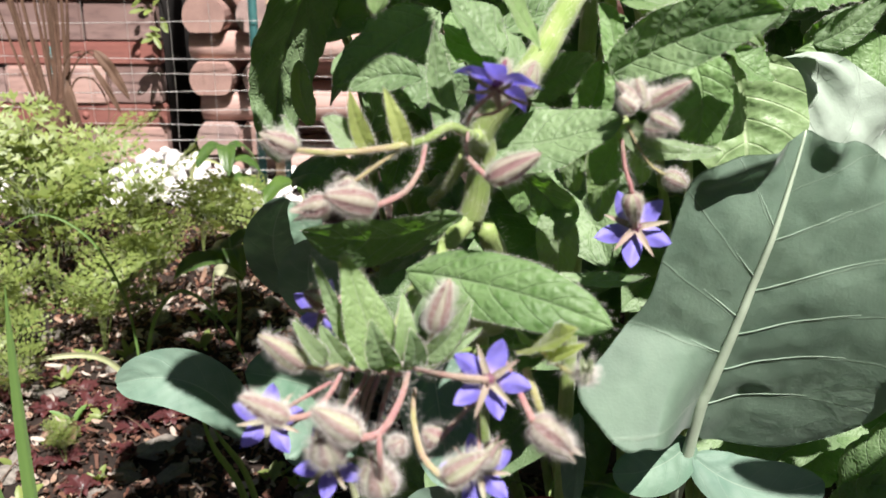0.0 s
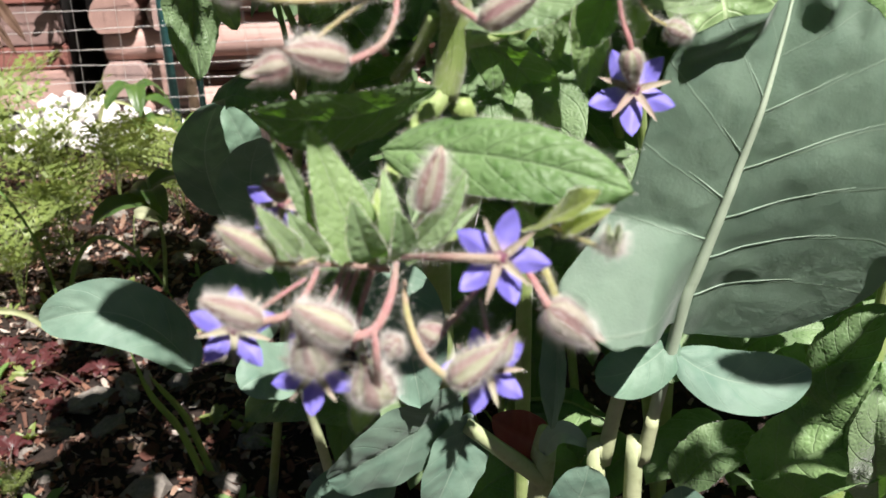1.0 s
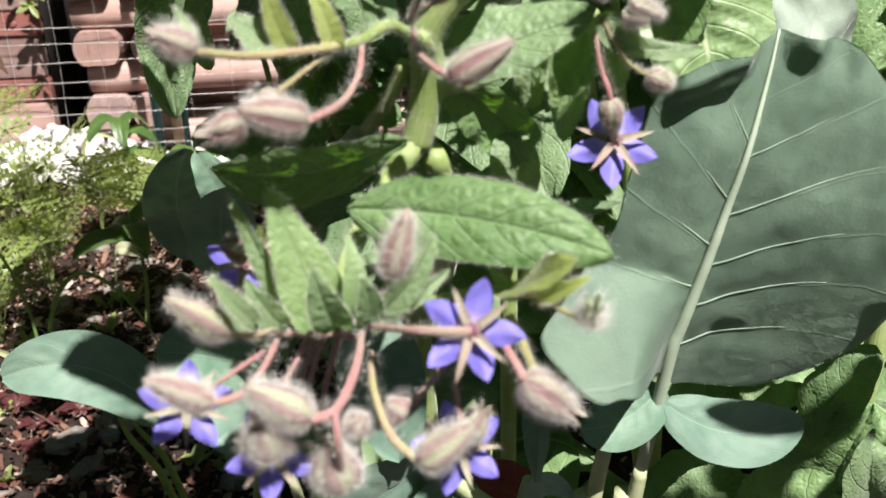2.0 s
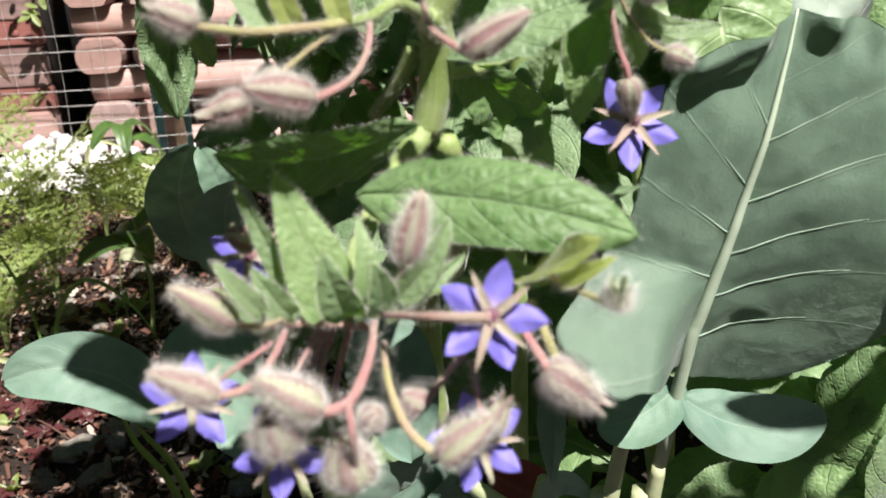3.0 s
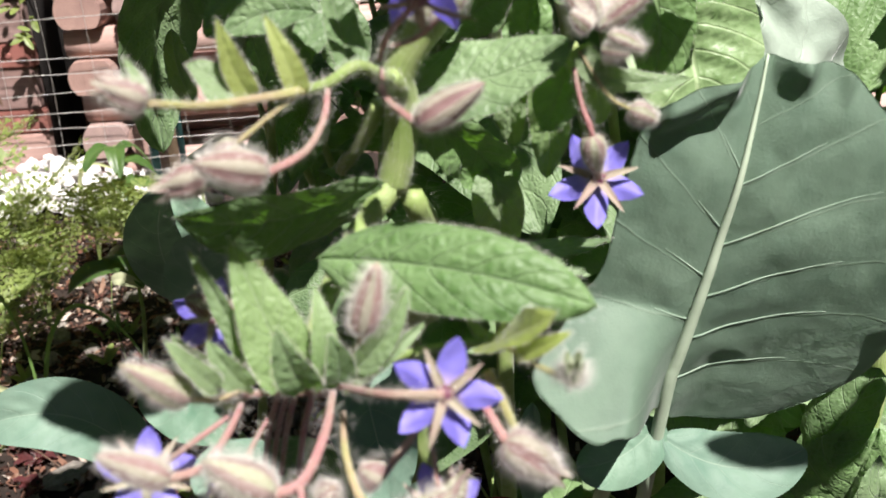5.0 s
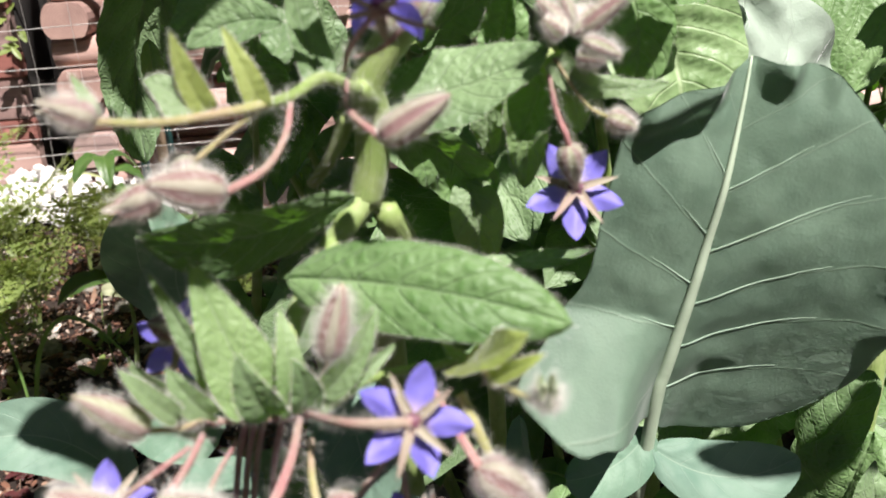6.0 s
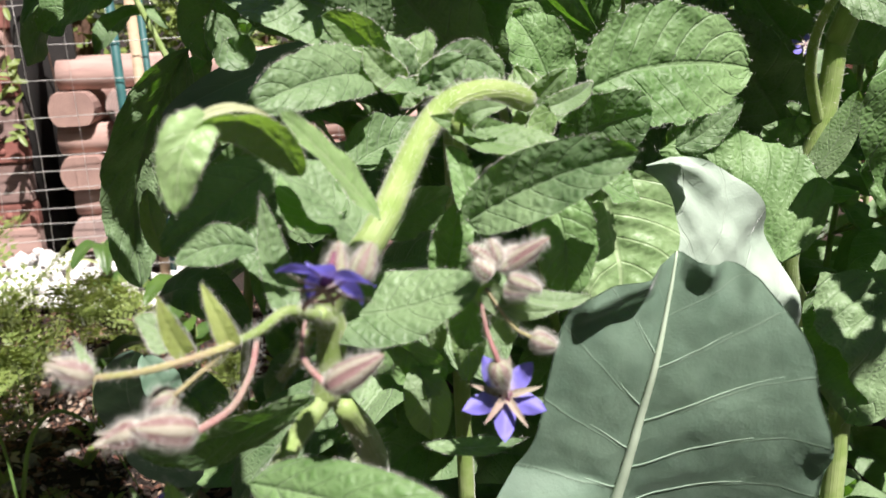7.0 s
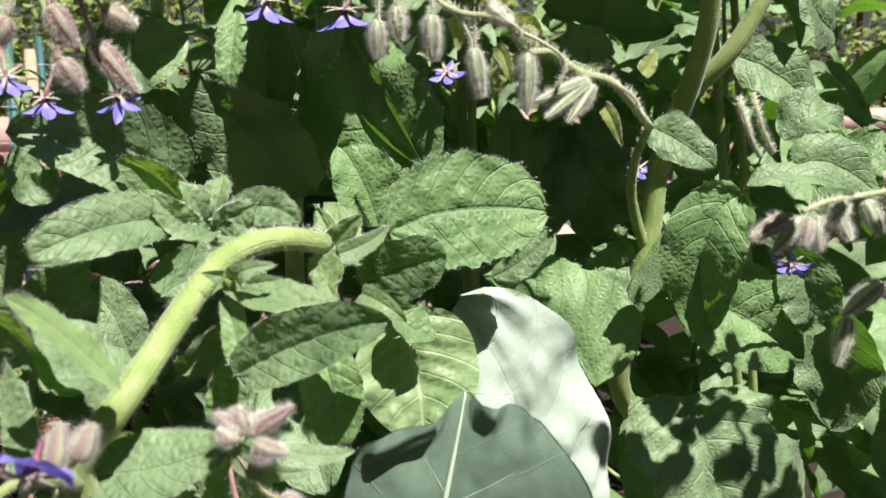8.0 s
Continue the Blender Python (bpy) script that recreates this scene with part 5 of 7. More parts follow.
flower(borage, (-0.0180, 0.1760, 0.4923), (-0.05, 0.72, -0.60), 0.0090, 190, stem=[(-0.0127, 0.2000, 0.5004), (-0.0162, 0.1850, 0.5001)], seed=65, skip=(3,))
bud(borage, (-0.0173, 0.1720, 0.4965), (-0.0187, 0.1680, 0.5045), 0.0085, material=M_BUDG, seed=66, gape=0.5, hairs=260, hair_len=0.003)
bud(borage, (-0.0058, 0.1720, 0.4865), (-0.0075, 0.1720, 0.4963), 0.0090, material=M_BUDG, stem=[(-0.0059, 0.1680, 0.5052), (-0.0056, 0.1660, 0.4997)], seed=67, gape=0.45, hairs=240, hair_len=0.003, stem_r=0.0013)
bud(borage, (-0.0029, 0.1780, 0.4950), (-0.0011, 0.1760, 0.4986), 0.0051, seed=68, hairs=120)
leaf(borage, (-0.0074, 0.1780, 0.4847), (-0.0092, 0.1780, 0.4808), (-0.0109, 0.1800, 0.4742), 0.0059, (-0.26, -0.96, -0.09), material=M_BRACT, seed=69, shape="bract", name="sepal", fringe=60)
bud(borage, (0.0084, 0.1720, 0.4900), (0.0191, 0.1720, 0.4976), 0.0066, material=M_BUDG, stem=[(0.0014, 0.1950, 0.5018), (0.0014, 0.1850, 0.4987), (0.0038, 0.1760, 0.4943)], stem_m=M_YSTALK, seed=70, hairs=220, stem_r=0.0013, hair_len=0.0028)
bud(borage, (0.0075, 0.1850, 0.4929), (0.0034, 0.1850, 0.4959), 0.0065, stem=[(0.0210, 0.1900, 0.5066), (0.0146, 0.1880, 0.5001)], seed=71, hairs=130, stem_r=0.0012)
flower(borage, (0.0190, 0.1750, 0.5151), (0.12, 0.80, -0.30), 0.0099, 20, stem=[(0.0015, 0.1920, 0.5091), (0.0088, 0.1760, 0.5156)], seed=72, stem_r=0.0013)
flower(borage, (0.0175, 0.1820, 0.4862), (0.10, 0.74, -0.52), 0.0098, 200, stem=[(0.0173, 0.1900, 0.4989), (0.0172, 0.1780, 0.4959)], seed=73)
bud(borage, (0.0176, 0.1780, 0.4906), (0.0219, 0.1780, 0.4969), 0.0058, material=M_BUDG, seed=74, gape=0.5, hairs=140)
bud(borage, (0.0296, 0.1800, 0.5014), (0.0399, 0.1800, 0.4923), 0.0082, stem=[(0.0242, 0.1950, 0.5095), (0.0272, 0.1850, 0.5059)], seed=75, gape=0.5, hairs=300, stem_r=0.0014, hair_len=0.003)
stalk(borage, [(0.0288, 0.1900, 0.5100), (0.0304, 0.1860, 0.5065), (0.0325, 0.1840, 0.5007)], 0.0010, 0.0009, material=M_YSTALK, seed=76, name="flower_stalk", hairs=60)
bud(borage, (0.0405, 0.1740, 0.5151), (0.0403, 0.1720, 0.5199), 0.0034, material=M_BUDW, stem=[(0.0327, 0.1900, 0.5147), (0.0350, 0.1800, 0.5163)], stem_m=M_YSTALK, seed=77, gape=1.1, hairs=190, hair_len=0.0032)
leaf(borage, (0.0304, 0.1960, 0.5128), (0.0339, 0.1840, 0.5204), (0.0391, 0.1780, 0.5264), 0.0098, (-0.10, -0.60, 0.79), material=M_LIME, seed=78, shape="bract", name="bract", fold=15, fringe=80)
leaf(borage, (0.0333, 0.1840, 0.5158), (0.0365, 0.1780, 0.5204), (0.0410, 0.1760, 0.5236), 0.0034, (-0.30, -0.77, 0.56), material=M_LIME, seed=79, shape="bract", name="bract", fold=15, fringe=80)
leaf(borage, (0.0351, 0.2050, 0.5064), (0.0314, 0.2040, 0.5101), (0.0274, 0.2060, 0.5144), 0.0060, (-0.30, -0.80, -0.52), material=M_BRACT, seed=80, shape="bract", name="bract", fringe=50)
stalk(borage, [(0.0025, 0.2000, 0.5055), (0.0132, 0.2050, 0.5074), (0.0300, 0.2020, 0.5103)], 0.0012, 0.0009, seed=81, hairs=70)


# ---- blue-green collards ----
collard = empty("collard_plant", (0.13, 0.36, GROUND), "collard with one broad blue-green leaf and pale veins", "collard plant", "collard plants")
broad_leaf(collard, (0.1148, 0.3160, 0.4254), (0.1266, 0.3050, 0.4850), (0.1385, 0.3000, 0.5440), (-0.10, -0.90, 0.30), seed=3)
stalk(collard, [(0.1300, 0.3600, -0.0300), (0.1085, 0.3380, 0.3200), (0.1107, 0.3350, 0.3390), (0.1124, 0.3300, 0.3659)], 0.0050, 0.0030, material=M_KSTEM, seed=82, name="stalk")
stalk(collard, [(0.1200, 0.3600, -0.0300), (0.0925, 0.3420, 0.3200), (0.0946, 0.3400, 0.3371), (0.0979, 0.3350, 0.3724), (0.1030, 0.3300, 0.3980)], 0.0049, 0.0026, material=M_KSTEM, seed=83, name="stalk")
leaf(collard, (0.1165, 0.3250, 0.4075), (0.1010, 0.3200, 0.3972), (0.0820, 0.3170, 0.3960), 0.0235, (-0.10, -0.80, 0.58), material=M_KALE, seed=84, shape="round", fold=6, wave=0.05, curl=0.15, rows=30, cols=18)
leaf(collard, (0.1165, 0.3220, 0.4015), (0.1431, 0.3160, 0.3885), (0.1725, 0.3180, 0.3915), 0.0275, (0.10, -0.72, 0.68), material=M_KALE, seed=85, shape="round", fold=6, wave=0.06, curl=0.12, rows=30, cols=18)
leaf(collard, (0.1997, 0.3720, 0.4440), (0.1837, 0.3760, 0.5063), (0.1552, 0.3800, 0.5603), 0.0780, (0.06, -0.86, 0.50), material=M_KALE_SUN, seed=87, shape="round", fold=4, wave=0.14, label="collard leaf with full sun put into its pale colour", crinkle=0.12, quilt=0.06, veins=(5.0, 1.3), rows=34, cols=20)
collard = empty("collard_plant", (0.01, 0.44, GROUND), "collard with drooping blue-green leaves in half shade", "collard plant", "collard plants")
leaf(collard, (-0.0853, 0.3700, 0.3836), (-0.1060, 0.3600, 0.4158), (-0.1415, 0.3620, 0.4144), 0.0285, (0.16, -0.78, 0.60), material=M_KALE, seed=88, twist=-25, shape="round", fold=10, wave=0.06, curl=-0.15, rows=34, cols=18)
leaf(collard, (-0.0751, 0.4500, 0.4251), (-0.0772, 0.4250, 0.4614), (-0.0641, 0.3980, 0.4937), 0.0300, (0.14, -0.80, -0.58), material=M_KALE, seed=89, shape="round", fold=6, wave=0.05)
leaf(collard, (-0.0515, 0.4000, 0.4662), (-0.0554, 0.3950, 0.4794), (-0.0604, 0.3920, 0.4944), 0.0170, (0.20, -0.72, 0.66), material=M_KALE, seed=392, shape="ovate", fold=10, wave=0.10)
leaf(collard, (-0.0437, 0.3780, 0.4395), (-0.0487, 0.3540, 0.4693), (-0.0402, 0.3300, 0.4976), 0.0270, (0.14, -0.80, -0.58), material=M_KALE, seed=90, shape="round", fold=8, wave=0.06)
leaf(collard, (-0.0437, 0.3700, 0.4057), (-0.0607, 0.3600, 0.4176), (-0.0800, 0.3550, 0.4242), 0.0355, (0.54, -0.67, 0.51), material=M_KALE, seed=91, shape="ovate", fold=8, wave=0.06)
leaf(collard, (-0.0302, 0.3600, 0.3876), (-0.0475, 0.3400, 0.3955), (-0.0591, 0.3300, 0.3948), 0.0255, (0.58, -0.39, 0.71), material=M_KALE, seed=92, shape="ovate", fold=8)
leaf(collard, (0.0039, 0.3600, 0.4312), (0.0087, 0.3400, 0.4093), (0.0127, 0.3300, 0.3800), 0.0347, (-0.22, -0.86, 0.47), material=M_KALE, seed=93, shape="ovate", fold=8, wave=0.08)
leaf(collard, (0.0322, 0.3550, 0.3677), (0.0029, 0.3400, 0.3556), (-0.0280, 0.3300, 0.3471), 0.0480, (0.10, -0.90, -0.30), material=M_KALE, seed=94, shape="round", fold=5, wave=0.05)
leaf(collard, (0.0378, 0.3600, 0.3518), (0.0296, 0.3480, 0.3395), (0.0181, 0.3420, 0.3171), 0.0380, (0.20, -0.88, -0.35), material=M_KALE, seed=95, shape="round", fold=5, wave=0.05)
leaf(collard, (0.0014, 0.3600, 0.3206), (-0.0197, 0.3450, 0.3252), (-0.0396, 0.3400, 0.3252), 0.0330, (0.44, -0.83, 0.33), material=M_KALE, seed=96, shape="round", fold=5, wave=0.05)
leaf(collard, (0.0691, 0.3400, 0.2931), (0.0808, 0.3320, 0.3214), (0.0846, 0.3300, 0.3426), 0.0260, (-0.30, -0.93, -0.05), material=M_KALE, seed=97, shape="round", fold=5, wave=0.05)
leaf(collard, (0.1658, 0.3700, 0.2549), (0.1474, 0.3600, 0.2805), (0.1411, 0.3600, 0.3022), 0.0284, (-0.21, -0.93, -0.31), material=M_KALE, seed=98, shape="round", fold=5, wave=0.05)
leaf(collard, (0.0718, 0.3600, 0.3275), (0.0771, 0.3500, 0.3468), (0.0891, 0.3450, 0.3411), 0.0110, (-0.20, -0.65, 0.73), material=M_KALE_SUN, seed=100, shape="ovate", fold=10, label="small leaf with full sun put into its pale colour")
stalk(collard, [(0.0736, 0.3660, 0.3082), (0.0533, 0.3580, 0.3319), (0.0339, 0.3520, 0.3539)], 0.0046, 0.0034, material=M_KSTEM, seed=101, name="stalk")
leaf(collard, (0.0787, 0.3800, 0.3175), (0.0633, 0.3750, 0.3294), (0.0494, 0.3750, 0.3405), 0.0248, (0.45, -0.80, 0.40), material=M_RED, seed=102, shape="ovate", fold=15, label="dark red fallen leaf")
leaf(collard, (0.0685, 0.3300, 0.4176), (0.0673, 0.3220, 0.3963), (0.0665, 0.3250, 0.3671), 0.0148, (-0.81, -0.58, 0.09), material=M_KALE, seed=103, shape="ovate", fold=20)
stalk(collard, [(0.0600, 0.4400, -0.0300), (0.0727, 0.3700, 0.2982), (0.0711, 0.3650, 0.3226), (0.0728, 0.3620, 0.3408)], 0.0073, 0.0037, material=M_KSTEM, seed=104, name="stalk")
stalk(collard, [(0.0100, 0.4400, -0.0300), (-0.0360, 0.4000, 0.3251), (-0.0483, 0.3800, 0.3622), (-0.0713, 0.3700, 0.3771)], 0.0031, 0.0018, material=M_KSTEM, seed=105, name="stalk")


# ---- borage behind, upper middle ----
borage = empty("borage_plant", (0.06, 0.40, GROUND), "bushy borage with arching hairy stem and crinkled leaves", "borage plant", "borage plants")
stalk(borage, [(0.0619, 0.3300, 0.5303), (0.0626, 0.3000, 0.5659), (0.0630, 0.2900, 0.5837), (0.0610, 0.2800, 0.5987)], 0.0029, 0.0018, seed=106, hairs=80)
leaf(borage, (0.1182, 0.3380, 0.5992), (0.1455, 0.3400, 0.6064), (0.1838, 0.3500, 0.6029), 0.0430, (0.05, -0.96, 0.22), seed=107, shape="round", fold=3, curl=-0.1, wave=0.03, crinkle=0.08, saw=0.12, fringe=180, rows=34, cols=20, twist=0, quilt=0.05)
leaf(borage, (0.1076, 0.3350, 0.5805), (0.1217, 0.3300, 0.5874), (0.1381, 0.3290, 0.5908), 0.0275, (-0.10, -0.93, -0.35), material=M_BORAGE, seed=108, shape="round", fold=6, crinkle=0.05, saw=0.08, fringe=90)
leaf(borage, (0.1039, 0.3600, 0.5829), (0.1023, 0.3700, 0.5937), (0.1039, 0.3800, 0.6044), 0.0194, (0.06, -0.73, 0.68), material=M_BRACT, seed=109, shape="ovate", fold=20, crinkle=0.08, quilt=0.09, saw=0.1, fringe=80)
leaf(borage, (0.0972, 0.3150, 0.5967), (0.1076, 0.3200, 0.5992), (0.1182, 0.3350, 0.6023), 0.0079, (0.61, -0.73, 0.31), material=M_BRACT, seed=110, shape="bract", fold=25, fringe=60)
leaf(borage, (0.0966, 0.3100, 0.5958), (0.0926, 0.3100, 0.5882), (0.0957, 0.3050, 0.5833), 0.0095, (-0.25, -0.89, 0.38), material=M_BRACT, seed=111, shape="bract", fold=20, fringe=60)
leaf(borage, (0.1743, 0.3950, 0.5664), (0.1866, 0.3920, 0.5730), (0.2018, 0.3900, 0.5870), 0.0154, (-0.39, -0.87, 0.31), seed=112, shape="ovate", fold=15, crinkle=0.08, quilt=0.09, saw=0.08, wave=0.13, curl=0.22, fringe=40)
leaf(borage, (0.1040, 0.3100, 0.5836), (0.1101, 0.3000, 0.5818), (0.1177, 0.3000, 0.5754), 0.0085, (-0.37, -0.84, 0.40), material=M_BRACT, seed=113, shape="bract", fold=20)
leaf(borage, (0.0575, 0.2880, 0.5979), (0.0730, 0.2800, 0.5914), (0.0936, 0.2760, 0.5894), 0.0150, (0.20, -0.60, 0.77), material=M_BRACT, seed=114, shape="lance", fold=15, crinkle=0.08, quilt=0.09, saw=0.08, fringe=60)
leaf(borage, (0.0633, 0.2800, 0.5968), (0.0652, 0.2750, 0.6012), (0.0749, 0.2750, 0.6024), 0.0074, (-0.47, -0.86, 0.19), material=M_BRACT, seed=115, shape="bract", fold=15, fringe=50)
leaf(borage, (0.0430, 0.3300, 0.6093), (0.0229, 0.3050, 0.6105), (0.0019, 0.2930, 0.6038), 0.0210, (0.53, -0.67, 0.52), seed=116, shape="ovate", fold=23, curl=0.15, wave=0.06, crinkle=0.07, saw=0.08, fringe=160, rows=32, cols=18)
leaf(borage, (0.0488, 0.3400, 0.6044), (0.0379, 0.3350, 0.6215), (0.0252, 0.3300, 0.6291), 0.0165, (0.05, -0.94, -0.34), material=M_BRACT, seed=117, shape="ovate", fold=25, crinkle=0.05, fringe=80)
leaf(borage, (0.0464, 0.3300, 0.6022), (0.0512, 0.3350, 0.6082), (0.0548, 0.3450, 0.6198), 0.0139, (0.66, -0.70, 0.28), material=M_BRACT, seed=118, shape="bract", fold=20, crinkle=0.05, fringe=120)
leaf(borage, (0.0492, 0.3300, 0.6031), (0.0540, 0.3300, 0.6039), (0.0618, 0.3300, 0.6065), 0.0117, (0.01, -1.00, -0.02), material=M_BRACT, seed=119, shape="bract", fold=20, crinkle=0.05, fringe=120)
leaf(borage, (0.0601, 0.3200, 0.6092), (0.0735, 0.3250, 0.6128), (0.0851, 0.3300, 0.6055), 0.0136, (0.39, -0.91, 0.14), seed=120, shape="ovate", fold=19, crinkle=0.08, quilt=0.09, saw=0.1, fringe=80, wave=0.13, curl=0.1)
leaf(borage, (0.0532, 0.3300, 0.6059), (0.0510, 0.3250, 0.6136), (0.0460, 0.3250, 0.6224), 0.0115, (0.64, -0.76, 0.05), seed=121, shape="ovate", fold=20, crinkle=0.09, wave=0.14, saw=0.08, fringe=70, curl=0.22)
leaf(borage, (0.0542, 0.3300, 0.6068), (0.0575, 0.3300, 0.6156), (0.0597, 0.3350, 0.6228), 0.0107, (-0.35, -0.85, 0.39), material=M_BRACT, seed=122, shape="ovate", fold=20, crinkle=0.09, wave=0.14, saw=0.08, fringe=70)
leaf(borage, (0.0561, 0.3250, 0.6056), (0.0629, 0.3200, 0.6100), (0.0706, 0.3180, 0.6148), 0.0105, (-0.41, -0.91, -0.05), seed=123, shape="ovate", fold=20, crinkle=0.09, wave=0.14, saw=0.08, fringe=70, curl=0.1)
leaf(borage, (0.0505, 0.3250, 0.6059), (0.0438, 0.3200, 0.6108), (0.0374, 0.3180, 0.6188), 0.0112, (0.36, -0.92, -0.13), material=M_BRACT, seed=124, shape="ovate", fold=20, crinkle=0.09, wave=0.14, saw=0.08, fringe=70)
leaf(borage, (0.0543, 0.3220, 0.6052), (0.0509, 0.3150, 0.6047), (0.0424, 0.3100, 0.6051), 0.0093, (0.37, -0.38, 0.85), seed=125, shape="ovate", fold=20, crinkle=0.09, wave=0.14, saw=0.08, fringe=70, curl=-0.16)
leaf(borage, (0.0570, 0.3250, 0.6046), (0.0636, 0.3180, 0.6036), (0.0729, 0.3180, 0.6051), 0.0095, (-0.27, -0.55, 0.79), material=M_BRACT, seed=126, shape="ovate", fold=20, crinkle=0.09, wave=0.14, saw=0.08, fringe=70)
leaf(borage, (0.0956, 0.3400, 0.5939), (0.0994, 0.3350, 0.5989), (0.1072, 0.3300, 0.6077), 0.0103, (-0.42, -0.86, -0.27), material=M_BRACT, seed=127, shape="ovate", fold=22, crinkle=0.09, wave=0.12, saw=0.08, fringe=70)
leaf(borage, (0.0956, 0.3400, 0.5939), (0.1012, 0.3350, 0.5915), (0.1109, 0.3300, 0.5888), 0.0093, (-0.13, -0.60, 0.79), material=M_BRACT, seed=128, shape="ovate", fold=22, crinkle=0.09, wave=0.12, saw=0.08, fringe=70)
leaf(borage, (0.0956, 0.3400, 0.5939), (0.0925, 0.3300, 0.5898), (0.0898, 0.3250, 0.5828), 0.0091, (-0.27, -0.51, 0.82), material=M_BRACT, seed=129, shape="ovate", fold=22, crinkle=0.09, wave=0.12, saw=0.08, fringe=70)
leaf(borage, (0.0956, 0.3400, 0.5939), (0.0958, 0.3400, 0.6003), (0.0923, 0.3450, 0.6081), 0.0094, (-0.38, -0.89, 0.23), material=M_BRACT, seed=130, shape="ovate", fold=22, crinkle=0.09, wave=0.12, saw=0.08, fringe=70)
leaf(borage, (0.0621, 0.2750, 0.5699), (0.0812, 0.2620, 0.5826), (0.1044, 0.2500, 0.5913), 0.0205, (-0.42, -0.85, 0.20), seed=131, shape="ovate", fold=18, wave=0.08, crinkle=0.07, saw=0.06, fringe=160, rows=32, cols=18, curl=-0.16)
leaf(borage, (0.0855, 0.2750, 0.5775), (0.0897, 0.2700, 0.5629), (0.0893, 0.2720, 0.5440), 0.0194, (-0.09, -0.99, 0.08), seed=132, shape="ovate", fold=15, wave=0.08, crinkle=0.08, saw=0.06, curl=0.1, fringe=40)
leaf(borage, (0.1225, 0.3450, 0.5671), (0.1290, 0.3420, 0.5423), (0.1301, 0.3350, 0.5145), 0.0498, (-0.02, -0.98, 0.18), material=M_PALEG, seed=133, shape="ovate", fold=8, wave=0.05, crinkle=0.06, quilt=0.09, rows=30, cols=18)
leaf(borage, (0.1198, 0.3350, 0.5710), (0.1235, 0.3320, 0.5650), (0.1338, 0.3300, 0.5594), 0.0190, (0.29, -0.71, 0.65), seed=134, shape="ovate", fold=21, crinkle=0.06, wave=0.13, saw=0.07, curl=-0.16, fringe=40)
leaf(borage, (0.0315, 0.2580, 0.5692), (0.0254, 0.2600, 0.5786), (0.0095, 0.2620, 0.5949), 0.0228, (0.62, -0.50, 0.61), seed=135, shape="ovate", fold=15, crinkle=0.06, wave=0.13, saw=0.07, curl=0.1, fringe=40)
leaf(borage, (0.0168, 0.2290, 0.5950), (0.0081, 0.2180, 0.6081), (-0.0038, 0.2100, 0.6080), 0.0097, (0.30, -0.74, -0.60), material=M_BRACT, seed=136, shape="ovate", fold=18, curl=-0.2, wave=0.08, crinkle=0.08, saw=0.06, fringe=120, rows=30, cols=18, label="arching leaf with a browned margin")
leaf(borage, (0.0005, 0.2130, 0.6103), (-0.0043, 0.2070, 0.6058), (-0.0074, 0.2070, 0.5928), 0.0102, (0.09, -0.95, 0.29), material=M_PALEG, seed=137, shape="ovate", fold=14, wave=0.1, crinkle=0.08, saw=0.08, fringe=100, rows=28, cols=16)
leaf(borage, (0.0349, 0.2370, 0.5813), (0.0232, 0.2310, 0.5983), (0.0138, 0.2240, 0.6094), 0.0085, (0.77, -0.54, 0.33), material=M_PALEG, seed=138, shape="ovate", fold=12, wave=0.12, crinkle=0.06, saw=0.06, fringe=100, rows=28, cols=16)
leaf(borage, (-0.0035, 0.2110, 0.6090), (0.0038, 0.2140, 0.6123), (0.0123, 0.2190, 0.6094), 0.0023, (0.35, -0.72, 0.60), material=M_DEAD, seed=139, shape="lance", fold=10, wave=0.15, crinkle=0.1)
leaf(borage, (0.0247, 0.2550, 0.5740), (0.0192, 0.2650, 0.5775), (0.0108, 0.2750, 0.5888), 0.0183, (-0.14, -0.65, 0.75), material=M_BORAGE, seed=140, shape="ovate", fold=21, crinkle=0.05, wave=0.13, saw=0.07, curl=-0.16, fringe=40)
leaf(borage, (0.0081, 0.3000, 0.5864), (-0.0087, 0.2960, 0.5762), (-0.0274, 0.2920, 0.5630), 0.0217, (0.10, -0.70, 0.70), seed=141, shape="ovate", fold=20, crinkle=0.08, quilt=0.09, saw=0.06, fringe=80, wave=0.13, curl=0.1)
leaf(borage, (-0.0008, 0.2700, 0.5618), (0.0017, 0.2750, 0.5668), (-0.0003, 0.2800, 0.5732), 0.0096, (0.06, -0.75, 0.66), seed=142, shape="bract", fold=20, wave=0.13, saw=0.07, curl=0.22, fringe=40)
leaf(borage, (0.0626, 0.2750, 0.5736), (0.0614, 0.2800, 0.5844), (0.0582, 0.2850, 0.5905), 0.0082, (-0.11, -0.87, 0.48), seed=143, shape="bract", fold=18, wave=0.13, saw=0.07, curl=-0.16, fringe=40)
leaf(borage, (0.0552, 0.2900, 0.5474), (0.0591, 0.2880, 0.5604), (0.0613, 0.2880, 0.5726), 0.0138, (-0.15, -0.99, -0.04), seed=144, shape="ovate", fold=19, crinkle=0.06, wave=0.13, saw=0.07, curl=0.1, fringe=40)
leaf(borage, (0.0866, 0.2900, 0.5844), (0.0718, 0.2850, 0.5929), (0.0531, 0.2800, 0.6004), 0.0100, (0.26, -0.96, -0.06), material=M_BRACT, seed=145, shape="lance", fold=18, fringe=60)
leaf(borage, (0.0317, 0.3600, 0.5727), (0.0457, 0.3700, 0.5789), (0.0647, 0.3800, 0.5807), 0.0241, (0.28, -0.72, 0.64), seed=146, shape="ovate", fold=23, crinkle=0.06, wave=0.13, saw=0.07, curl=-0.16, fringe=40)
